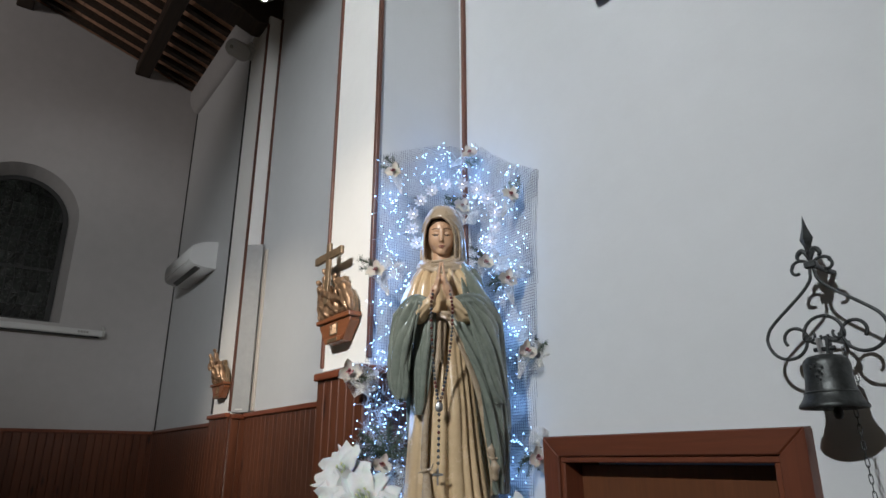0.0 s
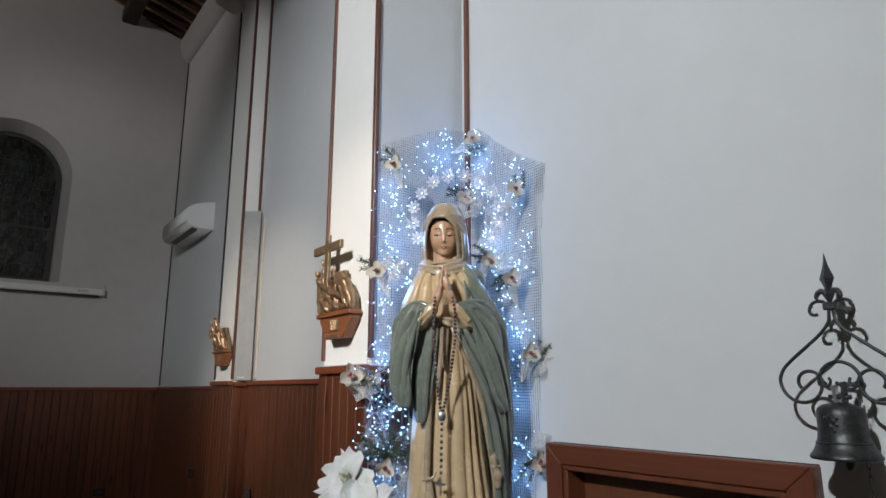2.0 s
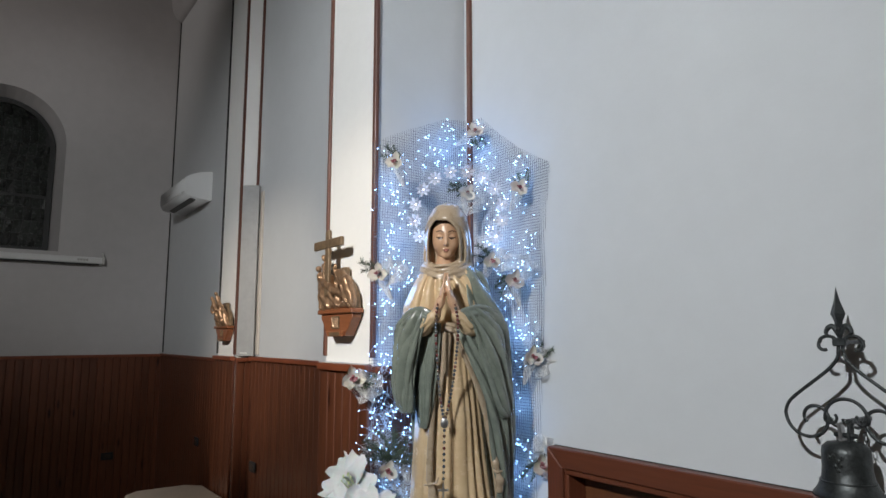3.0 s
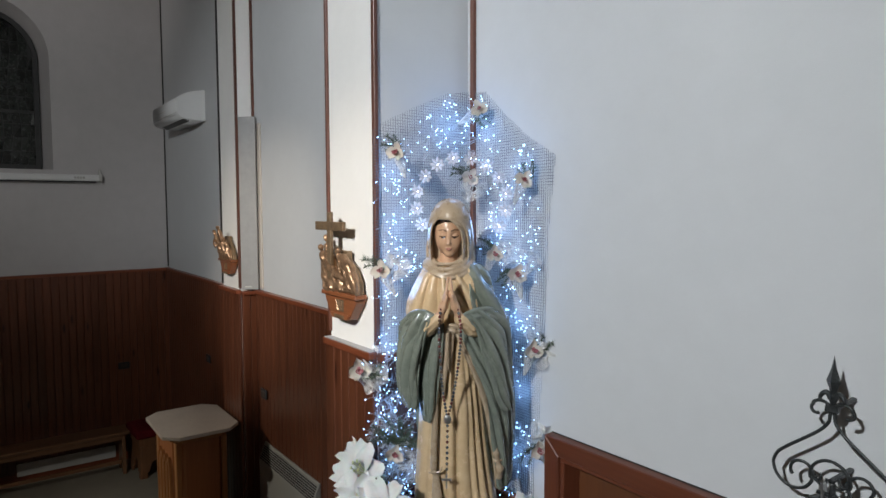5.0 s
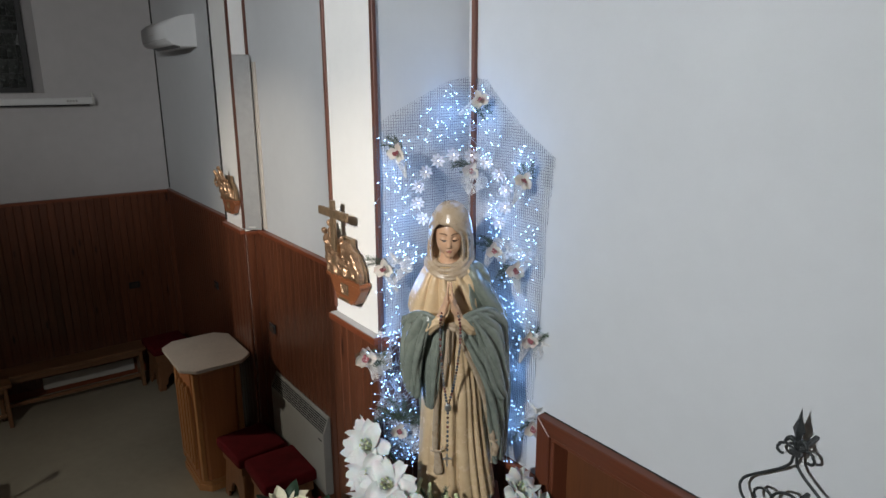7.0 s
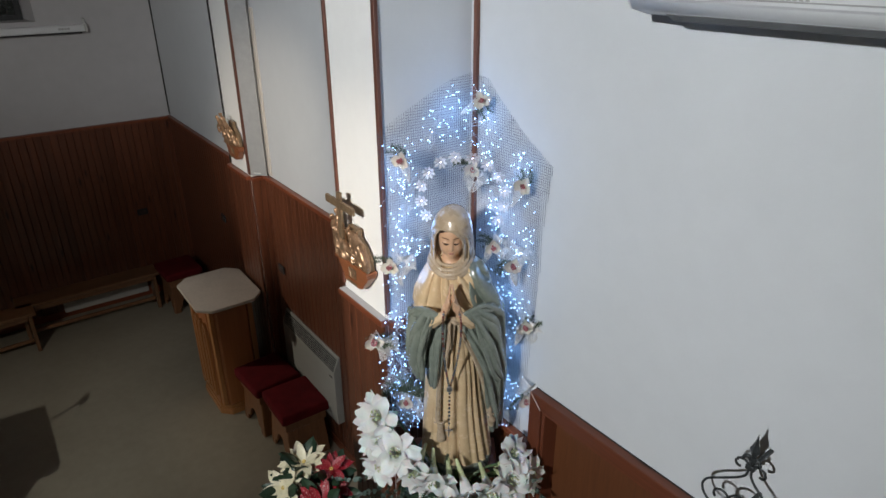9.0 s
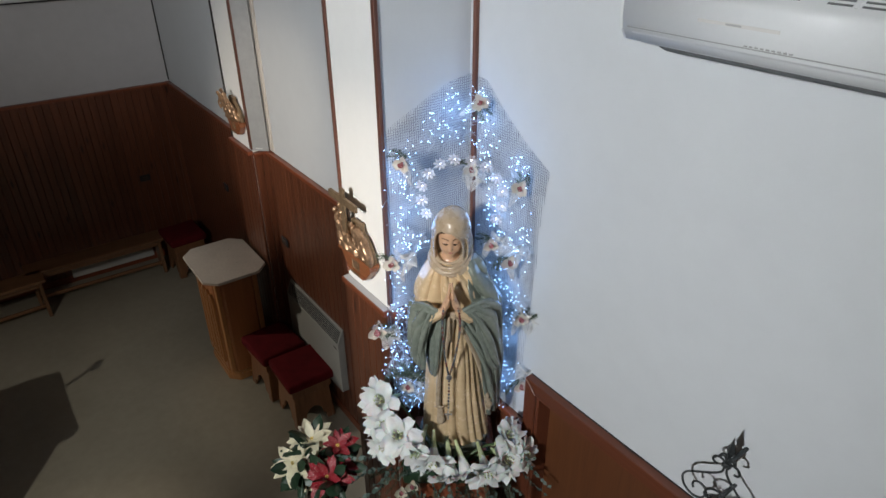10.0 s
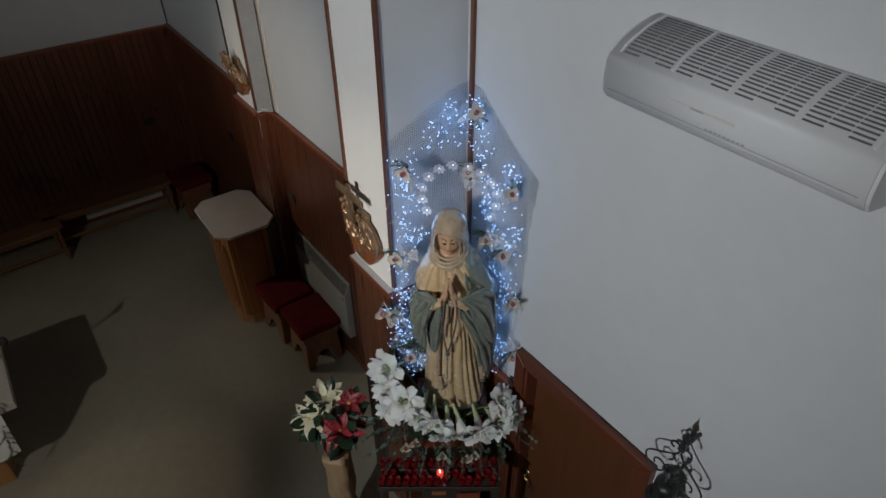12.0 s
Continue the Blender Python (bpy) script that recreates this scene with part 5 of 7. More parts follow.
build_string([(-0.48, 2.34), (-0.56, 2.22), (-0.50, 2.12), (-0.40, 2.18), (-0.55, 2.06), (-0.60, 1.95), (-0.46, 1.98), (-0.36, 2.05), (-0.42, 1.88), (-0.56, 1.84), (-0.38, 1.78),
              (-0.48, 1.70), (-0.30, 1.68)], 175, 14, "string of icy white lights among the greenery")


# the light that the strings throw on net, wall and statue
for u, z in ((-0.46, 3.12), (-0.40, 2.88), (-0.48, 2.66), (-0.49, 2.38), (-0.14, 3.36), (0.14, 3.34), (0.40, 3.12), (0.24, 2.88), (0.40, 2.72), (0.34, 2.46), (0.36, 2.16), (0.36, 1.88), (-0.50, 2.08), (-0.44, 1.84)):
    lamp("string_glow", "POINT", pose(*on_net(u, z, 0.075)[:3]), 0.56, (0.26, 0.50, 1.0), 0.06)


# ---- arch of flower-shaped lights ----
star_bm = bmesh.new()
for k in range(8):
    a = 2 * math.pi * k / 8
    petal = []
    for r, w, y in ((0.006, 0.10, 0.003), (0.013, 0.34, -0.003), (0.021, 0.36, -0.008), (0.028, 0.20, -0.011)):
        petal.append([star_bm.verts.new((r * math.cos(a + d * w), y - 0.003 * (1 - abs(d)), r * math.sin(a + d * w))) for d in (-1, 0, 1)])
    tip = star_bm.verts.new((0.034 * math.cos(a), -0.013, 0.034 * math.sin(a)))
    for p, q in zip(petal, petal[1:]):
        for i in range(2):
            star_bm.faces.new((p[i], p[i + 1], q[i + 1], q[i]))
    for i in range(2):
        star_bm.faces.new((petal[-1][i], petal[-1][i + 1], tip))
STAR = bpy.data.meshes.new("petals")
star_bm.to_mesh(STAR)
star_bm.free()
STAR.materials.append(LED_PETAL)
STAR_BULB = BULB.copy()
STAR_BULB.materials.clear()
STAR_BULB.materials.append(LED_WARM)
garland = thing("light_garland", "ring of twelve clear flower-shaped lights round the statue's head", "string lights")
HALO, HALO_R = (-2.237, 1.700, 2.990), 0.196


def on_halo(a):
    c = HALO_R * math.cos(radians(a))
    return (HALO[0] + c * 0.695, HALO[1] + c * 0.719, HALO[2] + HALO_R * math.sin(radians(a)))


for k in range(12):
    a = 209 - 21.9 * k
    x, y, z = on_halo(a)
    o = new("flower_light", STAR)
    o.parent = garland
    o.matrix_local = pose(x, y, z, 8, a * 0.4, 46 + 10 * math.sin(2.3 * k))
    b2 = new("bulb", STAR_BULB)
    b2.parent = o
    b2.matrix_local = pose(0, -0.006, 0) @ Matrix.Scale(1.2, 4)
part("cable", tube([on_halo(214 - 5 * k) for k in range(52)], 0.0014, 4), CABLE, garland)


# ---- sprays of orchid, fir and glitter tulle ----
def petal_grid(bm, m, length, width, curl, cup, nu=6, nv=4, point=1.0, index=0, wave=0.0):
    """One thin petal or leaf along local y, facing local z."""
    rows = []
    for i in range(nu + 1):
        s = i / nu
        half = width / 2 * (math.sin(math.pi * min(1.0, 0.10 + 0.90 * s)) ** point) * (1.0 if i < nu else 0.25)
        row = []
        for j in range(nv + 1):
            w = 2 * j / nv - 1
            z = cup * w * w * half + curl * s * s * length + wave * math.sin(9 * s + 5 * w) * s
            row.append(bm.verts.new(m @ Vector((w * half, s * length, z))))
        rows.append(row)
    for a, b in zip(rows, rows[1:]):
        for j in range(nv):
            f = bm.faces.new((a[j], a[j + 1], b[j + 1], b[j]))
            f.smooth, f.material_index = True, index
    return bm


def orchid_mesh():
    bm = bmesh.new()
    for k, (a, l, w) in enumerate(((90, 0.034, 0.024), (200, 0.036, 0.034), (-20, 0.036, 0.034), (235, 0.034, 0.022), (305, 0.034, 0.022))):
        petal_grid(bm, pose(0, 0, 0, 90, 0, 0) @ pose(0, 0, 0.002 * (k % 2), 0, 0, a - 90) @ pose(0, 0.003, 0, 24), l, w, 0.10, 0.42, 6, 4, 0.7, 0, 0.003)
    return bm


def lip_mesh():
    bm = bmesh.new()
    petal_grid(bm, pose(0, 0, 0, 90, 0, 0) @ pose(0, 0, 0.005, 40, 0, 180), 0.020, 0.022, 0.4, 0.7, 4, 4, 0.6)
    petal_grid(bm, pose(0, 0, 0, 90, 0, 0) @ pose(0, 0, 0.005, 50, 0, 40), 0.012, 0.014, 0.3, 0.6, 4, 4, 0.6)
    merge(bm, ball(0.0045, 8, 6), pose(0, -0.007, 0.003))
    return bm


def fir_mesh(length=0.12, needles=70, seed=1):
    rng = random.Random(seed)
    stem = bez([(0, 0, 0), (0.01, -0.015, length * 0.5), (0.0, -0.03, length)], 6)
    bm = tube(stem, [0.002 - 0.0014 * i / (len(stem) - 1) for i in range(len(stem))], 4)
    for i in range(needles):
        k = rng.uniform(0.05, 1)
        p = stem[min(int(k * (len(stem) - 1)), len(stem) - 1)]
        d = Vector((rng.gauss(0, 1), rng.gauss(0, 0.8), rng.uniform(0.3, 1.4))).normalized() * rng.uniform(0.016, 0.030)
        side = d.cross(Vector((rng.random(), rng.random(), 0.2))).normalized() * 0.0010
        a, b, c = bm.verts.new(p + side), bm.verts.new(p - side), bm.verts.new(p + d)
        bm.faces.new((a, b, c))
    return bm


def tulle_cone(length=0.10, r=0.026):
    """Open lattice of crossed threads on a cone that points down."""
    bm = bmesh.new()
    for sgn in (1, -1):
        for k in range(11):
            pts = []
            for i in range(8):
                s = i / 7
                a = 2 * math.pi * (k / 11 + sgn * 0.45 * s)
                rr = r * (1 - 0.85 * s) * (1 + 0.10 * math.sin(3 * a))
                pts.append((rr * math.cos(a), rr * math.sin(a) - 0.012, -length * s))
            tube(pts, 0.0008, 3, bm)
    return bm


def shared(name, bm, material, smooth=True):
    me = bpy.data.meshes.new(name)
    bm.to_mesh(me)
    bm.free()
    me.materials.append(material)
    return me


def tulle_sheet(radius, ruffles, seed):
    rng = random.Random(seed)
    ph = rng.random() * 6
    bm = bmesh.new()
    def p(i, j):
        a, r = 2 * math.pi * j / 40, 0.012 + radius * i / 10 * (1 + 0.22 * math.sin(3 * 2 * math.pi * j / 40 + ph))
        return (r * math.cos(a), -0.03 * (i / 10) * math.sin(ruffles * a + ph) - 0.02, r * math.sin(a) * 0.9)
    for i in range(1, 21):
        tube([p(i / 2, j) for j in range(40)], 0.00042, 3, bm, closed=True)
    for j in range(80):
        tube([p(i, j / 2 + 0.25 * i) for i in range(0, 11, 2)], 0.00042, 3, bm)
    return bm


ORCHID_ME, LIP_ME = shared("orchid", orchid_mesh(), ORCHID), shared("lip", lip_mesh(), ORCHID_LIP)
FIR_ME = [shared("fir_sprig", fir_mesh(0.085, 150, k), FIR) for k in range(3)]
CONE_ME = shared("tulle_cone", tulle_cone(), TULLE)
FAN_ME = shared("tulle_fan", tulle_sheet(0.042, 4, 3), TULLE)


def put(name, me, parent, m):
    o = new(name, me)
    o.parent = parent
    o.matrix_local = m
    return o


def build_spray(place, fir, cone, seed, label, size=1.0, fan=None, tilt=0):
    """fir: which way the sprigs point from upright; cone: how far the tulle cone swings from hanging."""
    rng = random.Random(seed)
    s = thing("flower_spray", label, "artificial flowers", pose(*place, 0, 0, 52) @ Matrix.Scale(size, 4), group="orchid sprays on the net")
    o = put("orchid", ORCHID_ME, s, pose(0, -0.016, 0, rng.uniform(-14, 14), tilt + rng.uniform(-14, 14), rng.uniform(-22, 22)) @ Matrix.Scale(1.38, 4))
    put("lip", LIP_ME, o, pose(0, -0.004, 0))
    for k, (rx, ry, sc) in enumerate(((6, 0, 1.15), (-8, -24, 0.95), (10, 22, 0.85), (0, -48, 0.6), (4, 46, 0.6), (14, 150, 0.5))):
        put("fir_sprig", FIR_ME[(seed + k) % 3], s, pose(0, 0.006, 0, rx, fir + ry + rng.uniform(-8, 8), 0) @ Matrix.Scale(sc * rng.uniform(0.85, 1.05), 4))
    put("tulle_cone", CONE_ME, s, pose(0, 0.002, -0.004, 0, cone, 0) @ Matrix.Scale(1.15, 4))
    if fan is not None:
        put("tulle_fan", FAN_ME, s, pose(0.06 * math.sin(radians(fan)), 0.006, 0.06 * math.cos(radians(fan)), 0, 0, -12) @ Matrix.Scale(1.2, 4))
    return s


for i, (place, fir, cone, size, fan, tilt) in enumerate((((-2.329, 1.433, 3.204), -38, -16, 0.95, None, 20), ((-2.305, 1.859, 3.412), 168, 58, 1.0, None, -15), ((-2.011, 1.859, 3.083), 14, 24, 0.95, None, 40),
                                                         ((-2.291, 1.790, 3.106), -62, 4, 0.95, 160, 25), ((-2.111, 1.775, 2.774), -48, 20, 0.9, 90, 0), ((-2.036, 1.839, 2.690), -120, -12, 1.0, 40, 10),
                                                         ((-1.974, 1.873, 2.369), 62, 16, 1.0, 110, -10), ((-1.940, 1.885, 1.948), -128, -34, 1.0, 30, 0), ((-2.425, 1.292, 2.286), 110, -42, 1.15, 120, -10),
                                                         ((-2.327, 1.353, 2.711), -58, -26, 1.0, 82, 0))):
    build_spray(place, fir, cone, 30 + i, "ivory and rose orchid spray with fir sprigs and tulle", size, fan, tilt)


# larger bow of tulle with an orchid, on the dark side of the pilaster
bow = thing("tulle_bow", "large glittering tulle bow with an orchid and fir sprigs", "artificial flowers", pose(-2.354, 1.427, 1.916, 0, 0, 50))
part("tulle", tulle_sheet(0.100, 5, 1), TULLE, bow).matrix_local = pose(0.05, 0.01, -0.04)
again(bpy.data.objects["tulle"], pose(-0.045, 0.02, 0.07, 0, 60, 20) @ Matrix.Scale(0.75, 4), bow)
again(bpy.data.objects["tulle"], pose(0.01, 0.02, -0.09, 20, 130, -10), bow)
o = put("orchid", ORCHID_ME, bow, pose(0.0, -0.05, 0.0, -8, 20, 10) @ Matrix.Scale(1.3, 4))
put("lip", LIP_ME, o, pose(0, -0.004, 0))
for k in range(10):
    put("fir_sprig", FIR_ME[k % 3], bow, pose(-0.02 + 0.02 * (k % 3), -0.02, 0.04, -8 + 5 * (k % 4), -110 + 22 * k, 0) @ Matrix.Scale(1.35, 4))

# ---- pedestal and votive rack below the statue ----
SX, SY = -2.17, 1.58
GROUP = pose(SX, SY, 0, 0, 0, WALL_TURN)


def at_group(x, y, z, rx=0, ry=0, rz=0):
    return GROUP @ pose(x, y, z, rx, ry, rz)


ped = thing("statue_pedestal", "dark stained wooden pedestal carrying the statue", "pedestal", at_group(0.02, 0.0, 0))
part("shaft", box(-0.20, 0.20, -0.17, 0.13, 0.05, 1.50, 0.006), PINE_CAP, ped)
part("top", box(-0.225, 0.225, -0.195, 0.155, 1.50, 1.545, 0.008, 2), PINE_CAP, ped)
part("plinth", box(-0.215, 0.215, -0.185, 0.145, 0, 0.05, 0.006), PINE_CAP, ped)

rack = thing("votive_rack", "dark metal votive rack with rows of red candles", "candle rack", at_group(-0.065, -0.36, 0))
part("tray", box(-0.375, 0.375, -0.115, 0.06, 1.235, 1.255, 0.004), RACK, rack)
part("rim", box(-0.378, 0.378, -0.121, -0.1155, 1.225, 1.268, 0.002), RACK, rack, "worn bronze-edged front rim")
part("back_step", box(-0.37, 0.37, -0.01, 0.06, 1.256, 1.29, 0.003), RACK, rack)
for sx in (-0.355, 0.355):
    for sy in (-0.10, 0.045):
        part("leg", box(sx - 0.014, sx + 0.014, sy - 0.014, sy + 0.014, 0, 1.235, 0.002), RACK, rack)
part("coin_box", box(-0.11, 0.11, -0.09, 0.04, 0.93, 1.234, 0.005), RACK, rack)
part("coin_label", box(-0.045, 0.045, -0.0935, -0.0905, 1.14, 1.175), STATION_WOOD, rack)
part("low_shelf", box(-0.36, 0.36, -0.10, 0.05, 0.30, 0.32, 0.003), RACK, rack)
CUP = lathe([(0, 0), (0.018, 0), (0.0205, 0.004), (0.0215, 0.052), (0.0205, 0.056), (0.018, 0.050), (0, 0.046)], 14)
CUP_ME = shared("votive_candle", CUP, CANDLE_RED)
CUP_ME.polygons.foreach_set("use_smooth", [True] * len(CUP_ME.polygons))
LIT_ME = CUP_ME.copy()
LIT_ME.materials.clear()
LIT_ME.materials.append(CANDLE_LIT)
FLAME = moved(ball(0.004, 8, 6, (1, 1, 2.4)), pose(0, 0, 0.058))
rng = random.Random(8)
for row, (y, z) in enumerate(((-0.085, 1.2555), (-0.038, 1.2555), (0.022, 1.2905))):
    for k in range(15):
        x = -0.345 + 0.0485 * k + 0.012 * (row % 2) + rng.uniform(-0.003, 0.003)
        if (row == 0 and k in (9, 13)) or (row == 1 and k in (2, 6, 11)):
            continue
        lit = row == 1 and k == 7
        c = new("votive_candle", LIT_ME if lit else CUP_ME)
        c.matrix_world = rack.matrix_world @ pose(x, y, z, 0, 0, rng.uniform(0, 90))
        tagged(c, "lit red votive candle on the metal rack" if lit else "unlit red plastic votive candle on the metal rack", "candle", group="votive candles")
        if lit:
            part("flame", FLAME, LAMP_GLASS, c)


# ---- amaryllis and greenery in front of the statue ----
def petal_mesh(long, half, seed):
    """One broad ruffled petal of a trumpet flower, its mouth along z, on the side of +x."""
    ph = random.Random(seed).uniform(0, 6)
    bm = bmesh.new()
    rows, n, nv = [], 11, 8
    for i in range(n + 1):
        s = i / n
        r = 0.008 + 0.040 * s ** 1.3 + 0.036 * max(0, s - 0.55) / 0.45 * s
        h = long * (s - 0.62 * max(0, s - 0.55) ** 1.4 * 2)
        w = half * 1.16 * (math.sin(math.pi * (0.13 + 0.80 * s)) ** 0.42)
        row = []
        for j in range(nv + 1):
            q = 2 * j / nv - 1
            ang = q * w / max(r + 0.012, 0.024)
            ruffle = 0.012 * s * s * math.sin(6 * q + 7 * s + ph) * abs(q) + 0.002 * math.sin(3 * q + 11 * s + ph) * s
            rib = 0.0022 * math.exp(-(q / 0.12) ** 2)
            rr = r + ruffle + rib - 0.010 * q * q * s
            row.append(bm.verts.new((rr * math.cos(ang), rr * math.sin(ang), h + ruffle * 1.2)))
        rows.append(row)
    for i, (p, q2) in enumerate(zip(rows, rows[1:])):
        for j in range(nv):
            f = bm.faces.new((p[j], p[j + 1], q2[j + 1], q2[j]))
            f.smooth = True
            f.material_index = 1 if i < 2 and 3 <= j <= 4 else 0
    return bm


def stamen_mesh():
    bm = bmesh.new()
    for k in range(6):
        a = radians(60 * k + 20)
        tube(bez([(0.003 * math.cos(a), 0.003 * math.sin(a), 0.01), (0.008 * math.cos(a), 0.008 * math.sin(a) - 0.004, 0.06), (0.014 * math.cos(a), 0.014 * math.sin(a) + 0.004, 0.095)], 4), 0.0011, 4, bm)
        merge(bm, ball(0.003, 6, 4, (1, 2, 1)), pose(0.014 * math.cos(a), 0.014 * math.sin(a) + 0.004, 0.097))
    return bm


AM_PETAL = []
for k in range(4):
    me = shared("petal", petal_mesh(0.146 if k % 2 else 0.138, 0.058 if k % 2 else 0.048, k), PETAL)
    me.materials.append(PETAL_THROAT)
    AM_PETAL.append(me)
THROAT = shared("amaryllis", tube([(0, 0, -0.05), (0, 0, -0.02), (0, 0, 0.006), (0, 0, 0.016)], [0.006, 0.008, 0.011, 0.010], 10), PETAL_THROAT)
STAMEN = shared("stamen", stamen_mesh(), PETAL_THROAT)


def sprig_mesh(seed, length=0.22, pairs=9, leaf=0.017):
    """A eucalyptus sprig: bent stem with round leaves in pairs."""
    rng = random.Random(seed)
    stem = bez([(0, 0, 0), (0.02, 0.0, length * 0.5), (0.075, 0.01, length * 0.92)], 8)
    bm = tube(stem, 0.0013, 4)
    for i in range(pairs):
        p = stem[int((0.12 + 0.88 * i / pairs) * (len(stem) - 1))]
        for sg in (-1, 1):
            sz = leaf * (1.1 - 0.45 * i / pairs) * rng.uniform(0.85, 1.15)
            petal_grid(bm, Matrix.Translation(p) @ pose(0, 0, 0, rng.uniform(20, 90), rng.uniform(-30, 30), sg * 90 + rng.uniform(-40, 40)), sz * 1.3, sz * 1.25, 0.1, 0.2, 4, 2, 0.55)
    return bm


SPRIG = [shared("eucalyptus_sprig", sprig_mesh(k), EUCALYPTUS) for k in range(4)]
FIR_BIG = [shared("fir_sprig", fir_mesh(0.22, 330, 40 + k), FIR) for k in range(3)]


def leaf_mesh(length=0.09, width=0.045):
    return petal_grid(bmesh.new(), Matrix(), length, width, -0.25, -0.35, 7, 4, 0.8, 0, 0.003)


LEAF_ME = shared("leaf", leaf_mesh(), LEAF)
GREY_LEAF_ME = shared("leaf", leaf_mesh(0.085, 0.05), GREY_LEAF)
GREEN_ORCHID = shared("orchid", orchid_mesh(), ORCHID_GREEN)

bouquet = thing("amaryllis_arrangement", "white amaryllis arrangement with eucalyptus, fir and pale orchids before the statue", "flower arrangement")


def aim(p, d, roll=0):
    return Matrix.Translation(p) @ Vector(d).to_track_quat("Z", "Y").to_matrix().to_4x4() @ pose(0, 0, 0, 0, 0, roll)


# each bloom: where its mouth is, and which way it looks
BLOOMS = [((-2.335, 1.235, 1.880), (0.3, -0.75, 0.45), 1.15), ((-2.255, 1.205, 1.790), (0.5, -0.6, 0.25), 1.05), ((-2.13, 1.215, 1.800), (0.55, -0.45, 0.55), 1.1),
          ((-2.185, 1.160, 1.705), (0.35, -0.8, 0.1), 1.0), ((-2.045, 1.270, 1.705), (0.6, -0.75, -0.15), 1.1), ((-1.975, 1.325, 1.670), (0.75, -0.55, -0.35), 1.05),
          ((-1.905, 1.385, 1.600), (0.65, -0.35, -0.75), 1.1), ((-1.865, 1.455, 1.615), (0.75, -0.15, -0.6), 1.0), ((-1.795, 1.540, 1.615), (0.85, -0.35, -0.15), 1.1),
          ((-1.775, 1.665, 1.640), (0.85, -0.1, 0.35), 1.1), ((-1.83, 1.715, 1.735), (0.55, 0.2, 0.75), 0.95), ((-1.765, 1.775, 1.620), (0.8, 0.35, 0.3), 0.95)]
rng = random.Random(21)
HUB = Vector((-2.03, 1.46, 1.50))
stalks = bmesh.new()
for i, (p, d, s) in enumerate(BLOOMS):
    d = Vector(d).normalized()
    root = Vector(p) - d * 0.10 * s
    b = put("amaryllis", THROAT, bouquet, aim(root, d, rng.uniform(0, 60)) @ Matrix.Scale(s * 1.32, 4))
    for k in range(6):
        put("petal", AM_PETAL[(k + 2 * (i % 2)) % 4], b, pose(0, 0, 0, 0, 0, 60 * k + rng.uniform(-6, 6)) @ pose(0, 0, 0, 0, rng.uniform(-7, 5), 0))
    put("stamen", STAMEN, b, Matrix())
    tube(bez([HUB + (root - HUB) * 0.2 - Vector((0, 0, 0.05)), HUB + (root - HUB) * 0.6 + Vector((0, 0, 0.02)), root - d * 0.03], 5), 0.007, 6, stalks)
part("stalk", stalks, STEM, bouquet)
part("flower_foam", box(-0.26, 0.26, -0.10, 0.04, 1.44, 1.53, 0.02, 2), LEAF, bouquet).matrix_world = GROUP @ pose(0.0, -0.16, 0)
for i in range(34):
    k = (i + 0.5) / 34
    x = -0.42 + 0.80 * k
    dirn = Vector((1.3 * (k - 0.5) + rng.uniform(-0.3, 0.3), -0.8 + rng.uniform(-0.4, 0.5), rng.uniform(-0.9, 0.5)))
    m = GROUP @ aim((x * 0.75, -0.20 + rng.uniform(-0.05, 0.05), 1.52 + rng.uniform(-0.06, 0.06)), dirn, rng.uniform(0, 360))
    if i % 3 == 0:
        put("eucalyptus_sprig", SPRIG[i % 4], bouquet, m)
    elif i % 3 == 1:
        put("fir_sprig", FIR_BIG[i % 3], bouquet, m)
    else:
        put("leaf", LEAF_ME, bouquet, m @ pose(0, 0, 0, -90, 0, 0) @ Matrix.Scale(rng.uniform(1.0, 1.5), 4))
for x, y, z, d, k in ((0.36, -0.20, 1.55, (0.45, -0.4, -0.9), 1), (0.38, -0.16, 1.56, (0.55, -0.2, -0.75), 2), (-0.20, -0.30, 1.48, (-0.5, -0.6, -1.0), 3), (-0.16, -0.30, 1.48, (-0.2, -0.7, -1.2), 0),
                      (0.20, -0.32, 1.47, (0.3, -0.5, -1.2), 1), (0.0, -0.33, 1.46, (0.05, -0.5, -1.5), 2), (-0.38, -0.22, 1.62, (-0.95, -0.2, -0.1), 3), (-0.34, -0.26, 1.58, (-0.9, -0.4, 0.25), 0),
                      (-0.33, -0.28, 1.50, (-0.8, -0.5, -0.3), 1)):
    put("eucalyptus_sprig", SPRIG[k], bouquet, GROUP @ aim((x, y, z), d, 60 * k) @ Matrix.Scale(1.15, 4))
for x, y, z in ((-0.21, -0.33, 1.52), (-0.05, -0.36, 1.43), (0.10, -0.36, 1.40), (0.15, -0.35, 1.42), (-0.27, -0.32, 1.46)):
    g = put("orchid", GREEN_ORCHID, bouquet, GROUP @ pose(x, y, z, -20, 15, 8) @ Matrix.Scale(1.15, 4))
    put("lip", LIP_ME, g, pose(0, -0.004, 0))
for k in range(16):
    x = -0.40 + 0.76 * (k + 0.5) / 16
    me = SPRIG[k % 4] if k % 2 else FIR_BIG[k % 3]
    put("eucalyptus_sprig" if k % 2 else "fir_sprig", me, bouquet, GROUP @ aim((x, -0.33 + rng.uniform(-0.03, 0.03), 1.47), (0.5 * x + rng.uniform(-0.25, 0.25), -0.55, -1.0 + rng.uniform(-0.3, 0.4)), rng.uniform(0, 360)) @ Matrix.Scale(0.8, 4))
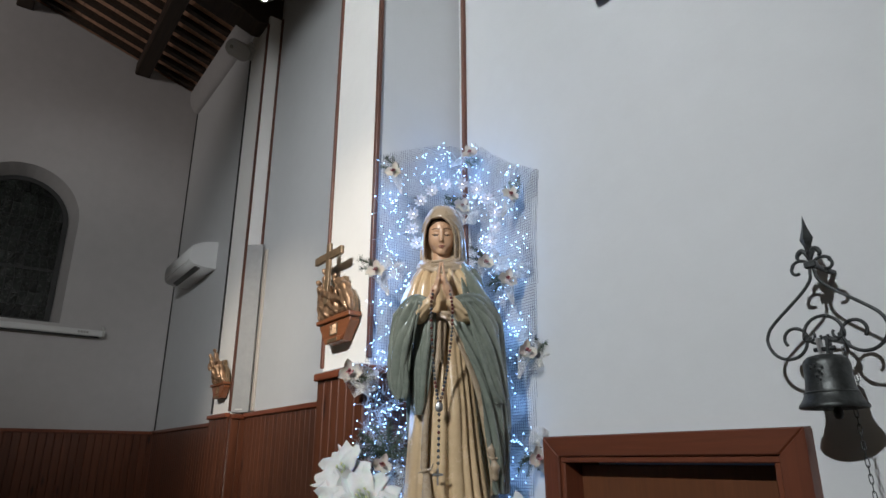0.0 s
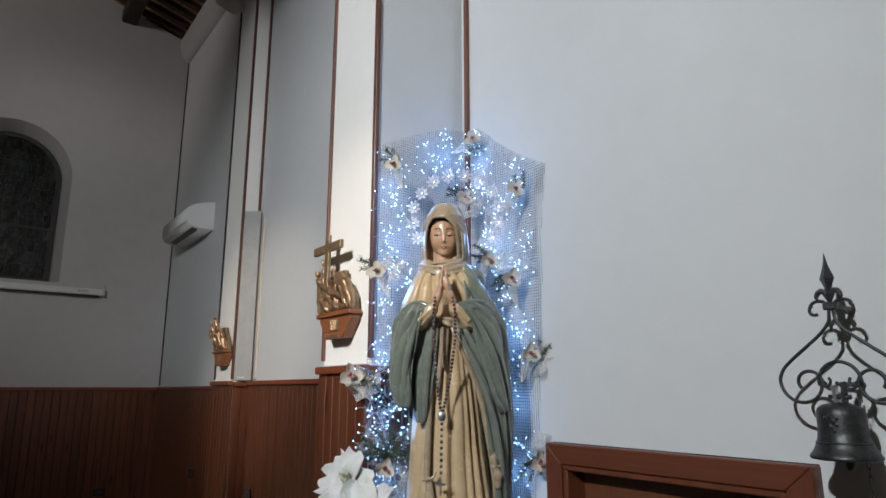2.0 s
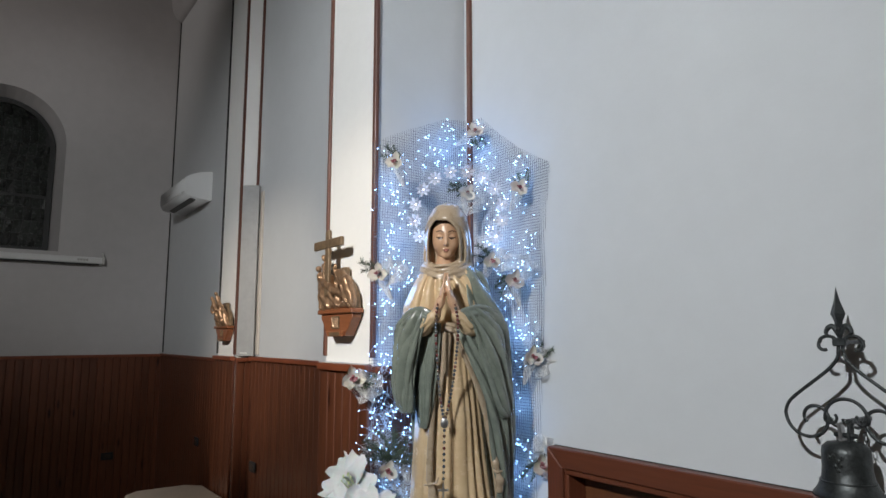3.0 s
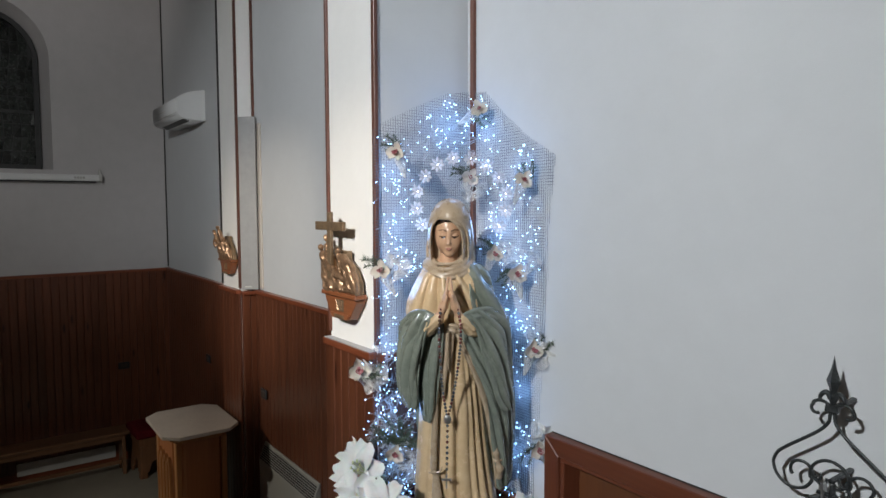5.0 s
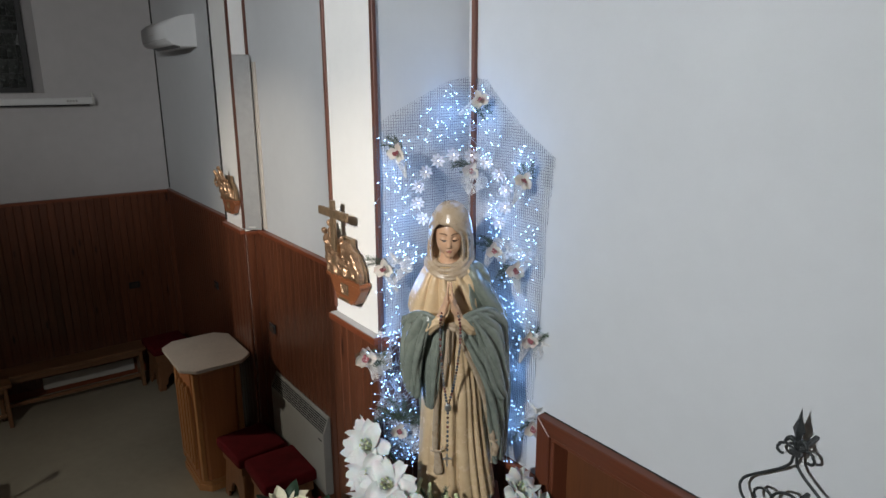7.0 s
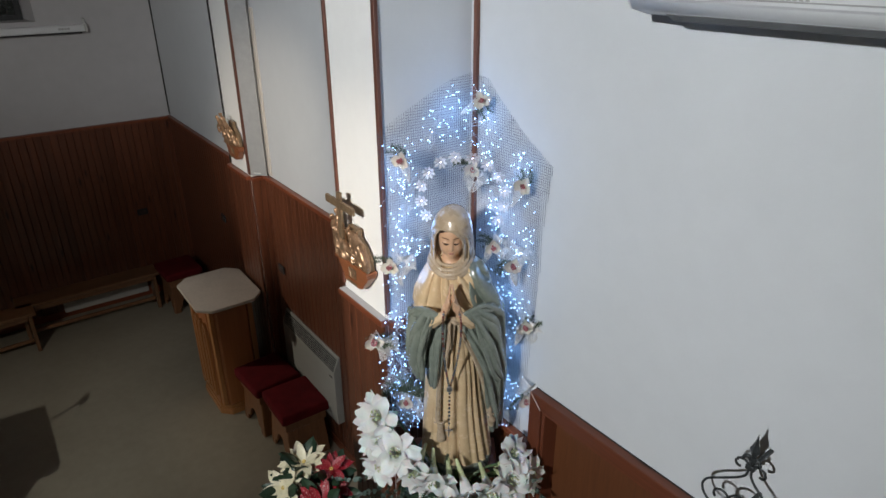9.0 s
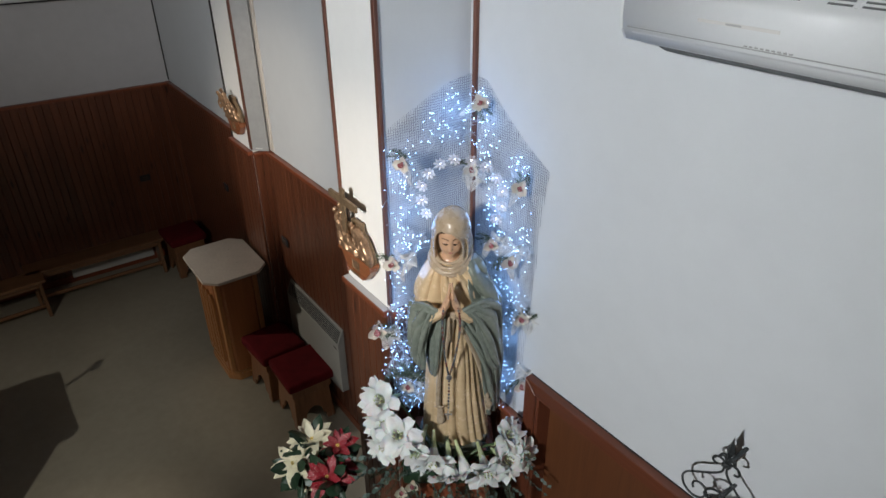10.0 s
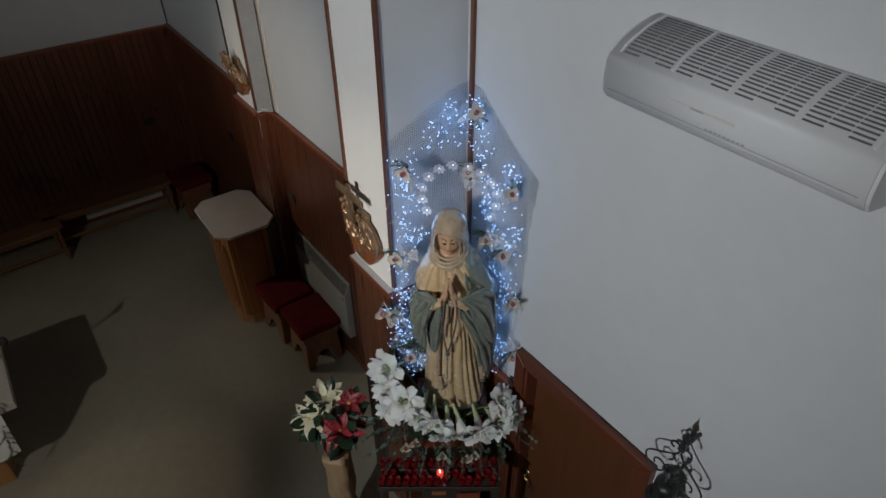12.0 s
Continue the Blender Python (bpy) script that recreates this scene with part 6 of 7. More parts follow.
# large grey-green leaves and a fir twig against the robe
for k in range(26):
    x = -0.16 + 0.46 * (k + 0.5) / 26
    d = (0.9 * (x - 0.05) + rng.uniform(-0.5, 0.5), -0.45 + rng.uniform(-0.35, 0.35), 0.75 + rng.uniform(-0.4, 0.3))
    put("leaf", GREY_LEAF_ME, bouquet, GROUP @ aim((x, -0.185 + 0.25 * max(0, x - 0.12) + rng.uniform(-0.04, 0.02), 1.575 + rng.uniform(-0.03, 0.04)), d, rng.uniform(-40, 40)) @ pose(0, 0, 0, -80, 0, 0) @ Matrix.Scale(rng.uniform(0.75, 1.15), 4))
for x, d in ((-0.09, (-0.1, -0.1, 1)), (-0.06, (0.08, -0.1, 1)), (0.24, (0.2, 0, 1))):
    put("fir_sprig", FIR_BIG[1], bouquet, GROUP @ aim((x, -0.20, 1.56), d, 30))


# ---- poinsettias on a carved wooden stand ----
BRACT = {}
for key, m_ in (("cream", CREAM_BRACT), ("red", RED_BRACT)):
    BRACT[key] = [shared("bract", petal_grid(bmesh.new(), Matrix(), 0.096 * f, 0.046 * f, c, 0.24, 8, 4, 0.95, 0, 0.004), m_) for f, c in ((1.0, -0.16), (0.86, -0.05), (0.70, 0.02))]
EYE_ME = bmesh.new()
for k in range(7):
    merge(EYE_ME, ball(0.0045, 6, 5), pose(0.007 * math.cos(0.9 * k), 0.007 * math.sin(0.9 * k), 0.009))
EYE_ME = shared("flower_eye", EYE_ME, ANTHER)


def build_poinsettia(place, label, blooms, material, seed):
    rng = random.Random(seed)
    p = thing("poinsettia", label, "plant", pose(*place), group="poinsettias on the stand")
    for (x, y, z), d, s in blooms:
        fl = put("flower_eye", EYE_ME, p, aim((x, y, z), d, rng.uniform(0, 50)))
        for t in range(3):
            for k in range((6, 5, 3)[t]):
                a = 360 * (k + 0.5 * t) / (6, 5, 3)[t] + rng.uniform(-9, 9)
                put("bract", BRACT[material][t], fl, pose(0, 0, 0.004 * t - 0.004, 0, 0, a) @ pose(0, 0.004, 0, 4 + 15 * t + rng.uniform(-7, 9), rng.uniform(-10, 10), 0) @ Matrix.Scale(s * 1.2 * rng.uniform(0.88, 1.1), 4))
        for k in range(9):
            a = rng.uniform(0, 360)
            put("leaf", LEAF_ME, p, aim((x, y, z - 0.03), Vector(d) + Vector((rng.gauss(0, 0.5), rng.gauss(0, 0.5), rng.gauss(0, 0.3))), a) @ pose(0, 0.01, 0, 20, 0, 0) @ Matrix.Scale(rng.uniform(1.1, 1.6) * s, 4))
        tube_pts = [(0, 0, -0.12), (x * 0.5, y * 0.5, z * 0.4), (x, y, z)]
        part("stem", tube(bez(tube_pts, 5), 0.004, 5), STEM, p)
    return p


STAND = (-2.515, 0.94, 1.14)
build_poinsettia((STAND[0] - 0.07, STAND[1] - 0.02, STAND[2]), "cream poinsettia with dark green leaves on the wooden stand",
                 [((-0.12, 0.04, 0.31), (0.2, -0.2, 1), 1.25), ((-0.10, -0.10, 0.22), (0.35, -0.55, 0.75), 1.2), ((-0.03, -0.07, 0.16), (0.5, -0.5, 0.7), 0.9), ((-0.16, -0.02, 0.25), (-0.2, -0.2, 0.9), 1.0)], "cream", 5)
build_poinsettia((STAND[0] + 0.02, STAND[1] + 0.02, STAND[2]), "crimson poinsettia flecked with white on the wooden stand",
                 [((-0.10, 0.11, 0.28), (0.35, -0.15, 0.9), 1.05), ((0.0, -0.02, 0.20), (0.55, -0.35, 0.75), 1.30), ((-0.04, 0.10, 0.20), (0.6, 0.1, 0.6), 1.0)], "red", 6)
stand = thing("plant_stand", "carved pale wooden trunk stand with wrapped pot", "plant stand", pose(STAND[0] - 0.028, STAND[1] - 0.036, 0, 0, 0, 40) @ Matrix.Diagonal((1, 1, 1.035, 1)))
def trunk():
    """A squared log with gouged faces and a wavy bark edge."""
    bm = bmesh.new()
    rings = []
    for i in range(27):
        z = 1.04 * i / 26
        ring_v = []
        for k in range(28):
            a = 6.283 * k / 28
            c, q = math.cos(a), math.sin(a)
            sq = 1 / max(abs(c), abs(q)) ** 0.75
            dent = 0.022 * max(0, math.sin(4 * a + 2 * math.sin(9 * z)) * math.sin(24 * z + 2 * a)) ** 2
            r = (0.088 + 0.006 * math.sin(9 * z + a) + 0.004 * math.sin(23 * z - 2 * a)) * sq - dent
            ring_v.append(bm.verts.new((r * c, r * q * 0.85, z)))
        rings.append(ring_v)
    for a, b in zip(rings, rings[1:]):
        for k in range(28):
            bm.faces.new((a[k], a[(k + 1) % 28], b[(k + 1) % 28], b[k]))
    bm.faces.new(rings[-1])
    bm.faces.new(rings[0][::-1])
    return bm
part("trunk", trunk(), BURL, stand, smooth=True)
part("pot", moved(lathe([(0, 0), (0.06, 0), (0.078, 0.09), (0.074, 0.09), (0, 0.08)], 18), pose(0, 0, 1.04)), RACK, stand, "dark pot in crumpled film", smooth=True)


# ---- rosary over the joined palms ----
def build_rosary():
    r = thing("rosary", "long coloured bead rosary with silver crucifix", "rosary", GROUP)
    tints = [mat("bead_" + n, c, 0.2, 0.3, var=0.2, coat=0.5) for n, c in (("red", (0.20, 0.06, 0.055)), ("blue", (0.09, 0.11, 0.14)), ("grey", (0.20, 0.20, 0.19)), ("brown", (0.16, 0.09, 0.06)))]
    bead = shared("bead", ball(0.0062, 8, 6), tints[0])
    kinds = []
    for t in tints:
        me = bead.copy()
        me.materials.clear()
        me.materials.append(t)
        me.polygons.foreach_set("use_smooth", [True] * len(me.polygons))
        kinds.append(me)
    rg = random.Random(2)
    left = bez([(-0.018, -0.200, 2.615), (-0.037, -0.212, 2.55), (-0.040, -0.205, 2.46), (-0.035, -0.190, 2.36), (-0.026, -0.178, 2.24), (-0.010, -0.172, 2.135)], 10)
    right = bez([(0.018, -0.200, 2.615), (0.040, -0.212, 2.54), (0.044, -0.205, 2.46), (0.036, -0.190, 2.36), (0.018, -0.178, 2.24), (-0.006, -0.172, 2.135)], 10)
    drop = bez([(-0.008, -0.172, 2.12), (-0.010, -0.175, 2.00), (-0.012, -0.178, 1.905)], 8)
    for run, gap in ((left, 0.0150), (right, 0.0150), (drop, 0.022)):
        part("chain", tube(run, 0.0011, 4), STEEL, r)
        d, prev, last = 0.0, run[0], 0.0
        for q in run[1:]:
            step, start = (q - prev).length, d
            d += step
            here, prev = prev, q
            while d - last > gap:
                last += gap
                spot = here.lerp(q, (last - start) / step)
                o = new("bead", kinds[rg.choice((0, 0, 1, 1, 2, 3))])
                o.parent = r
                o.matrix_local = Matrix.Translation(spot)
    part("medal", moved(lathe([(0, -0.002), (0.013, -0.002), (0.015, 0), (0.013, 0.002), (0, 0.002)], 18), pose(-0.008, -0.176, 2.125, 90) @ Matrix.Diagonal((1, 1.3, 1, 1))), STEEL, r, "oval silver medal", smooth=True)
    cr = bmesh.new()
    box(-0.0165, -0.0095, -0.186, -0.180, 1.845, 1.905, 0.001, bm=cr)
    box(-0.033, 0.007, -0.186, -0.180, 1.878, 1.886, 0.001, bm=cr)
    part("crucifix", cr, STEEL, r, "small silver crucifix")


build_rosary()

# ---- split air conditioners ----
def build_ac(name_label, m, w, h, depth, slots):
    ac = thing("air_conditioner", name_label, "air conditioner", m, group="wall air conditioners")
    d = depth
    curve = [(-d * 0.75, h - 0.050), (-d + 0.022, h - 0.080), (-d + 0.006, h - 0.094), (-d, h - 0.112), (-d - 0.003, 0.125), (-d - 0.001, 0.090), (-d + 0.004, 0.072)]
    front = [(p.x, p.y) for p in bez([(y, z, 0) for y, z in curve], 4)]
    body = [(0, 0.0), (0, h), (-0.02, h), (-d * 0.45, h - 0.018)] + front + [(-d + 0.006, 0.058), (-d + 0.03, 0.026), (-d * 0.55, 0.006), (-0.03, 0.0)]
    case = part("case", prism(body, 0.012, w - 0.012, "x", 0.0), PLASTIC, ac)
    for f in case.data.polygons:
        f.use_smooth = abs(f.normal.x) < 0.5
    for x0, x1 in ((0, 0.0118), (w - 0.0118, w)):
        pts = [(y * 0.99, z * 0.985 + 0.001) for y, z in body]
        part("end_cap", prism(pts, x0, x1, "x", 0.003), PLASTIC, ac)
    part("end_slot", box(-0.0006, 0.004, -d * 0.90, -d * 0.74, h - 0.092, h - 0.086), DARK_SLOT, ac)
    part("louvre", prism([(-d + 0.010, 0.052), (-d + 0.004, 0.058), (-d * 0.74, 0.026), (-d * 0.73, 0.014)], 0.05, w - 0.05, "x"), PLASTIC, ac)
    # the outlet's grey includes the shadow under the louvre
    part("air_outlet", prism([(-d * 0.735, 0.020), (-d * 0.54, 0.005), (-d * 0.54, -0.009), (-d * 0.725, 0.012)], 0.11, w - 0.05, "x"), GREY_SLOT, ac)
    part("louvre_gap", prism([(-d + 0.0035, 0.0695), (-d + 0.0020, 0.0710), (-d + 0.004, 0.0675), (-d + 0.006, 0.066)], 0.03, w - 0.03, "x"), GREY_PLASTIC, ac)
    part("nameplate", box(w * 0.395, w * 0.445, -d - 0.0062, -d - 0.0052, 0.1205, 0.1255), GREY_PLASTIC, ac)
    part("stripe", box(w * 0.30, w * 0.56, -d - 0.0050, -d - 0.0035, 0.1185, 0.1275), PEACH, ac)
    for k in range(9):
        part("marking", box(w * (0.46 + 0.017 * k), w * (0.47 + 0.017 * k), -d + 0.0015, -d + 0.0035, 0.0725, 0.0765), GREY_PLASTIC, ac)
    if slots:
        # curved intake grille on top: ribs, with grey strips for the shaded gaps
        path = [(-0.02, h), (-d * 0.45, h - 0.018), (-d * 0.75, h - 0.050), (-d + 0.024, h - 0.0785)]
        seg = []
        for (ya, za), (yb, zb) in zip(path, path[1:]):
            L = math.hypot(yb - ya, zb - za)
            n = max(1, round(L / 0.0150))
            for i in range(n):
                k = (i + 0.5) / n
                seg.append((ya + (yb - ya) * k, za + (zb - za) * k, math.degrees(math.atan2(zb - za, yb - ya))))
        bays = 4
        bw = (w - 0.12) / bays
        for b in range(bays):
            x0 = 0.05 + b * (bw + 0.006)
            for i, (y, z, a) in enumerate(seg):
                ang = pose(0, y, z, a - 180)
                gaps = 3
                for g in range(gaps):
                    xa = x0 + 0.008 + g * (bw - 0.012) / gaps
                    if i == len(seg) - 1 and g % 2:
                        continue
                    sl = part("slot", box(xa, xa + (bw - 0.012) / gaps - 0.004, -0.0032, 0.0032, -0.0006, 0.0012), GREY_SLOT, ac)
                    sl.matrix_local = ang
        for b in range(bays + 1):
            x = 0.048 + b * (bw + 0.006)
            pts = [(y, z + 0.003) for y, z in path] + [(y, z - 0.001) for y, z in path[::-1]]
            part("grille_rib", prism(pts, x - 0.006, x + 0.004, "x"), PLASTIC, ac)
    return ac


build_ac("white split air conditioner with slotted grille, high on the wall", pose(-1.402, WY, 3.835), 0.925, 0.275, 0.25, True)
build_ac("white split air conditioner high on the far wall", pose(-7.62, LY, 3.835), 1.02, 0.30, 0.27, False)

# ---- roll-up screen case below the window ----
sc = thing("projector_screen", "white roll-up screen case fixed below the window", "projector screen", pose(WX, 0, 3.28))
part("case", prism([(0.0, 0.0), (0.075, 0.0), (0.085, 0.012), (0.085, 0.062), (0.075, 0.072), (0.0, 0.072)], -1.9, 1.15, "y", 0.0), PLASTIC, sc)
part("end_cap", prism([(0.0, -0.006), (0.08, -0.006), (0.092, 0.006), (0.092, 0.068), (0.08, 0.078), (0.0, 0.078)], 1.151, 1.175, "y", 0.003), ENAMEL, sc)
part("hook", tube(bez([(0.03, 1.16, 0.075), (0.03, 1.16, 0.115), (0.01, 1.16, 0.125)], 4), 0.012, 6), ENAMEL, sc)
part("screen_bar", box(0.04, 0.07, -1.85, 1.12, -0.016, -0.001), DARK_SLOT, sc)
for k in range(4):
    part("marking", box(0.0855, 0.087, 0.90 + 0.028 * k, 0.922 + 0.028 * k, 0.025, 0.048), GREY_PLASTIC, sc)

# ---- stations of the cross ----
def build_station(m, cross, label, figures, numeral):
    s = thing("station_plaque", label, "wall relief", m, group="stations of the cross")
    part("bracket", prism([(-0.155, 0.115), (0.155, 0.115), (0.155, 0.098), (0.085, 0.015), (-0.085, 0.015), (-0.155, 0.098)], -0.05, 0.0, "y", 0.003), STATION_WOOD, s)
    part("ledge", box(-0.17, 0.17, -0.064, 0.0, 0.116, 0.138, 0.004), STATION_WOOD, s)
    part("lower_bracket", prism([(-0.095, 0.038), (0.095, 0.038), (0.075, 0.012), (-0.075, 0.012)], -0.056, -0.051, "y", 0.002), STATION_WOOD, s)
    pl = part("number_plate", box(-0.038, 0.038, -0.054, -0.0505, 0.048, 0.104, 0.001), BRONZE_DARK, s)
    for k, (x0, x1) in enumerate(numeral):
        part("numeral_stroke", tube([(x0, -0.0555, 0.054), (x1, -0.0555, 0.098)], 0.0032, 4), BRONZE, pl)
    part("name_plate", box(-0.05, 0.05, -0.0595, -0.0565, 0.016, 0.033, 0.001), BRONZE_DARK, s)
    shapes = [(0, 0, lambda x, y, z: np.maximum(np.maximum(np.abs(x) - np.interp(z, [0.138, 0.20, 0.25, 0.29], [0.160, 0.150, 0.110, 0.05]), np.abs(y + 0.022) - 0.014), np.maximum(0.138 - z, z - 0.33)), None)]
    def chased(f):
        return lambda x, y, z: f(x, y, z) - 0.0032 * np.sin(95 * (z + 0.7 * x)) * np.sin(75 * (x - 0.4 * z) + 1.0) - 0.0015 * np.sin(210 * x + 120 * z)
    shapes += [(1, 0.006, chased(f), None) for f in figures]
    me = joined("relief", [solid(shapes, (-0.21, -0.15, 0.13), (0.21, 0.0, 0.46), 0.0032, 1)], [BRONZE_DARK, BRONZE])
    o = new("relief", me)
    o.parent = s
    tagged(o, "gilded bronze relief")
    if cross:
        c = bmesh.new()
        box(-0.072, -0.034, -0.078, -0.062, 0.20, 0.510, 0.002, bm=c)
        box(-0.192, 0.090, -0.0795, -0.0615, 0.425, 0.465, 0.002, bm=c)
        part("cross", c, BRONZE_DARK, s, "plain bronze cross")
    return s


def small_form(x, z0, z1, lean, r, arm=(0.0, 0.0), seed=0):
    """A draped upright form in relief: trunk, hanging folds, head and one arm."""
    top = x + lean
    out = [rod((top, -0.045, z1 - 0.045), (x, -0.040, z0), r * 0.75, r * 1.2), ell(top + lean * 0.15, -0.056, z1 - 0.012, 0.0125, 0.013, 0.016)]
    for k in (-1, 0, 1):
        out.append(rod((top + k * r * 0.45, -0.056, z1 - 0.05), (x + k * r * 0.8, -0.052 - 0.004 * ((k + seed) % 2), z0), 0.0055, 0.0085))
    if arm[0] or arm[1]:
        out += [rod((top, -0.058, z1 - 0.042), (top + arm[0] * 0.5, -0.070, z1 - 0.042 + arm[1] * 0.35), 0.0085, 0.0075), rod((top + arm[0] * 0.5, -0.070, z1 - 0.042 + arm[1] * 0.35), (top + arm[0], -0.066, z1 - 0.042 + arm[1]), 0.0075, 0.0055)]
    return out


def roll_of(points, radii):
    return cloth(points, radii)


group_one = (small_form(-0.100, 0.15, 0.395, -0.022, 0.026, (0.045, -0.11), 0) + small_form(-0.140, 0.15, 0.350, -0.034, 0.022, (0.06, -0.06), 1) + small_form(-0.055, 0.15, 0.330, -0.020, 0.024, (0.05, -0.07), 0)
             + small_form(0.020, 0.15, 0.318, -0.006, 0.024, (0.05, -0.085), 1)
             + roll_of([(-0.005, -0.050, 0.300), (0.045, -0.055, 0.300), (0.100, -0.055, 0.262), (0.150, -0.052, 0.190), (0.160, -0.050, 0.150)], [0.014, 0.020, 0.026, 0.022, 0.014])
             + roll_of([(0.020, -0.062, 0.285), (0.075, -0.066, 0.250), (0.125, -0.062, 0.185)], [0.008, 0.012, 0.009])
             + roll_of([(-0.120, -0.066, 0.275), (-0.060, -0.072, 0.255), (0.010, -0.074, 0.225), (0.070, -0.070, 0.210), (0.130, -0.062, 0.165)], [0.012, 0.017, 0.016, 0.011, 0.008])
             + roll_of([(-0.150, -0.058, 0.240), (-0.110, -0.066, 0.200), (-0.060, -0.064, 0.155)], [0.012, 0.015, 0.012]) + roll_of([(-0.060, -0.066, 0.225), (-0.020, -0.066, 0.190), (0.040, -0.062, 0.155)], [0.009, 0.012, 0.010])
             + [ell(-0.136, -0.070, 0.288, 0.013, 0.013, 0.015), ell(0.012, -0.066, 0.332, 0.013, 0.013, 0.016), rod((-0.15, -0.05, 0.158), (0.15, -0.05, 0.150), 0.013, 0.013)])
group_two = ([rod((-0.050, -0.050, 0.15), (-0.052, -0.115, 0.345), 0.034, 0.015), ell(-0.052, -0.125, 0.372, 0.013, 0.014, 0.017), rod((0.045, -0.048, 0.15), (0.020, -0.105, 0.375), 0.036, 0.016), ell(0.020, -0.115, 0.403, 0.013, 0.014, 0.017),
              rod((-0.052, -0.115, 0.335), (-0.075, -0.125, 0.270), 0.009, 0.007), rod((-0.075, -0.125, 0.270), (-0.030, -0.120, 0.235), 0.007, 0.006), rod((0.020, -0.105, 0.365), (0.062, -0.105, 0.300), 0.010, 0.007),
              rod((0.062, -0.105, 0.300), (0.020, -0.110, 0.255), 0.007, 0.006), rod((0.100, -0.040, 0.15), (0.085, -0.070, 0.270), 0.030, 0.016), ell(0.083, -0.076, 0.295, 0.013, 0.013, 0.016)]
             + roll_of([(-0.110, -0.050, 0.16), (-0.060, -0.075, 0.200), (0.010, -0.080, 0.190), (0.080, -0.065, 0.165)], [0.016, 0.022, 0.022, 0.016]))
build_station(pose(-2.700, P1Y - 0.008, 2.440), True, "bronze relief with a cross on a wooden bracket", group_one,
              [(-0.032, -0.012), (-0.012, -0.032), (-0.002, -0.002), (0.012, 0.012), (0.026, 0.026)])
build_station(pose(-5.465, P2Y - 0.008, 2.405), False, "small gilded bronze relief of standing shapes on a bracket", group_two, [(-0.02, 0.0), (0.0, -0.02), (0.018, 0.018)])


# ---- bell on a wrought iron bracket ----
def build_bell():
    bx, by = -0.752, 1.785
    b = thing("wall_bell", "dark bronze bell on a black wrought iron scroll bracket", "bell", pose(bx, by, 0))
    rr = 0.0046
    for s in (-1, 1):
        lab = pose(0, 0, 0)
        curl = [(s * x, 0, z) for x, _, z in
                arc(-0.040, 2.428, 0.013, -60, -250, 8) + arc(-0.032, 2.424, 0.024, 140, 20, 8, r1=0.030)]
        sweep = [(s * x, 0, z) for x, z in ((-0.006, 2.415), (-0.010, 2.394), (-0.032, 2.367), (-0.072, 2.334), (-0.110, 2.304), (-0.138, 2.278))]
        big = [(s * x, 0, z) for x, _, z in arc(-0.090, 2.243, 0.060, 170, 330, 14, r1=0.048)]
        tail = [(s * x, 0, z) for x, _, z in arc(-0.078, 2.240, 0.038, -20, 215, 12, r1=0.022)]
        part("scroll", tube(bez(curl, 2) + bez([curl[-1]] + sweep + big, 3)[2:] + bez(tail, 2)[2:], rr, 8), IRON, b, smooth=True)
        small = [(s * x, 0, z) for x, _, z in arc(-0.024, 2.238, 0.012, -200, 20, 8, r1=0.016)]
        part("inner_scroll", tube(bez([(s * -0.050, 0, 2.232)] + small, 4), rr * 0.85, 8), IRON, b, smooth=True)
    part("arch", tube([(x, -0.002, z) for x, _, z in arc(0, 2.243, 0.050, 190, -10, 16)], rr, 8), IRON, b, smooth=True)
    for s in (-1, 1):
        part("arch_curl", tube([(s * x, -0.002, z) for x, _, z in arc(-0.034, 2.246, 0.018, 190, 400, 12, r1=0.010)], rr * 0.85, 8), IRON, b, smooth=True)
    part("spear_finial", lathe([(0, 2.578), (0.0025, 2.565), (0.007, 2.542), (0.0185, 2.508), (0.011, 2.49), (0.008, 2.475), (0.013, 2.468), (0.009, 2.455), (0, 2.43)], 4), IRON, b)
    for s in (-1, 1):
        part("finial_leaf", tube(bez([(0, 0, 2.452), (s * 0.014, -0.002, 2.476), (s * 0.026, -0.004, 2.470), (s * 0.030, -0.006, 2.458), (s * 0.024, -0.008, 2.455)], 5), [0.006, 0.0066, 0.007, 0.007, 0.007, 0.007, 0.007, 0.007, 0.007, 0.007, 0.007, 0.006, 0.006, 0.006, 0.005, 0.005, 0.004, 0.004, 0.003, 0.003, 0.002], 6), IRON, b, smooth=True)
    part("collar", box(-0.016, 0.016, -0.011, 0.011, 2.425, 2.445, 0.003), IRON, b)
    for z in (2.435, 2.236):
        part("wall_arm", box(-0.007, 0.007, 0.004, WY - by, z - 0.006, z + 0.006, 0.002), IRON, b)
    bell = part("bell", moved(lathe([(0, 0.132), (0.018, 0.132), (0.040, 0.127), (0.050, 0.118), (0.0525, 0.105), (0.053, 0.070), (0.056, 0.046), (0.064, 0.026), (0.070, 0.016), (0.075, 0.010), (0.077, 0.003), (0.074, 0.0), (0.068, 0.004), (0.058, 0.022), (0.050, 0.05), (0.046, 0.10), (0, 0.118)], 32), pose(-0.004, -0.01, 2.055) @ Matrix.Diagonal((1.04, 1.04, 1.03, 1))), BELL, b, smooth=True)
    part("bead_ring", moved(lathe([(0.060, 0.036), (0.0615, 0.038), (0.0595, 0.041), (0.057, 0.039)], 32), pose(-0.004, -0.01, 2.055) @ Matrix.Diagonal((1.04, 1.04, 1.03, 1))), BELL, bell, smooth=True)
    orn = bmesh.new()
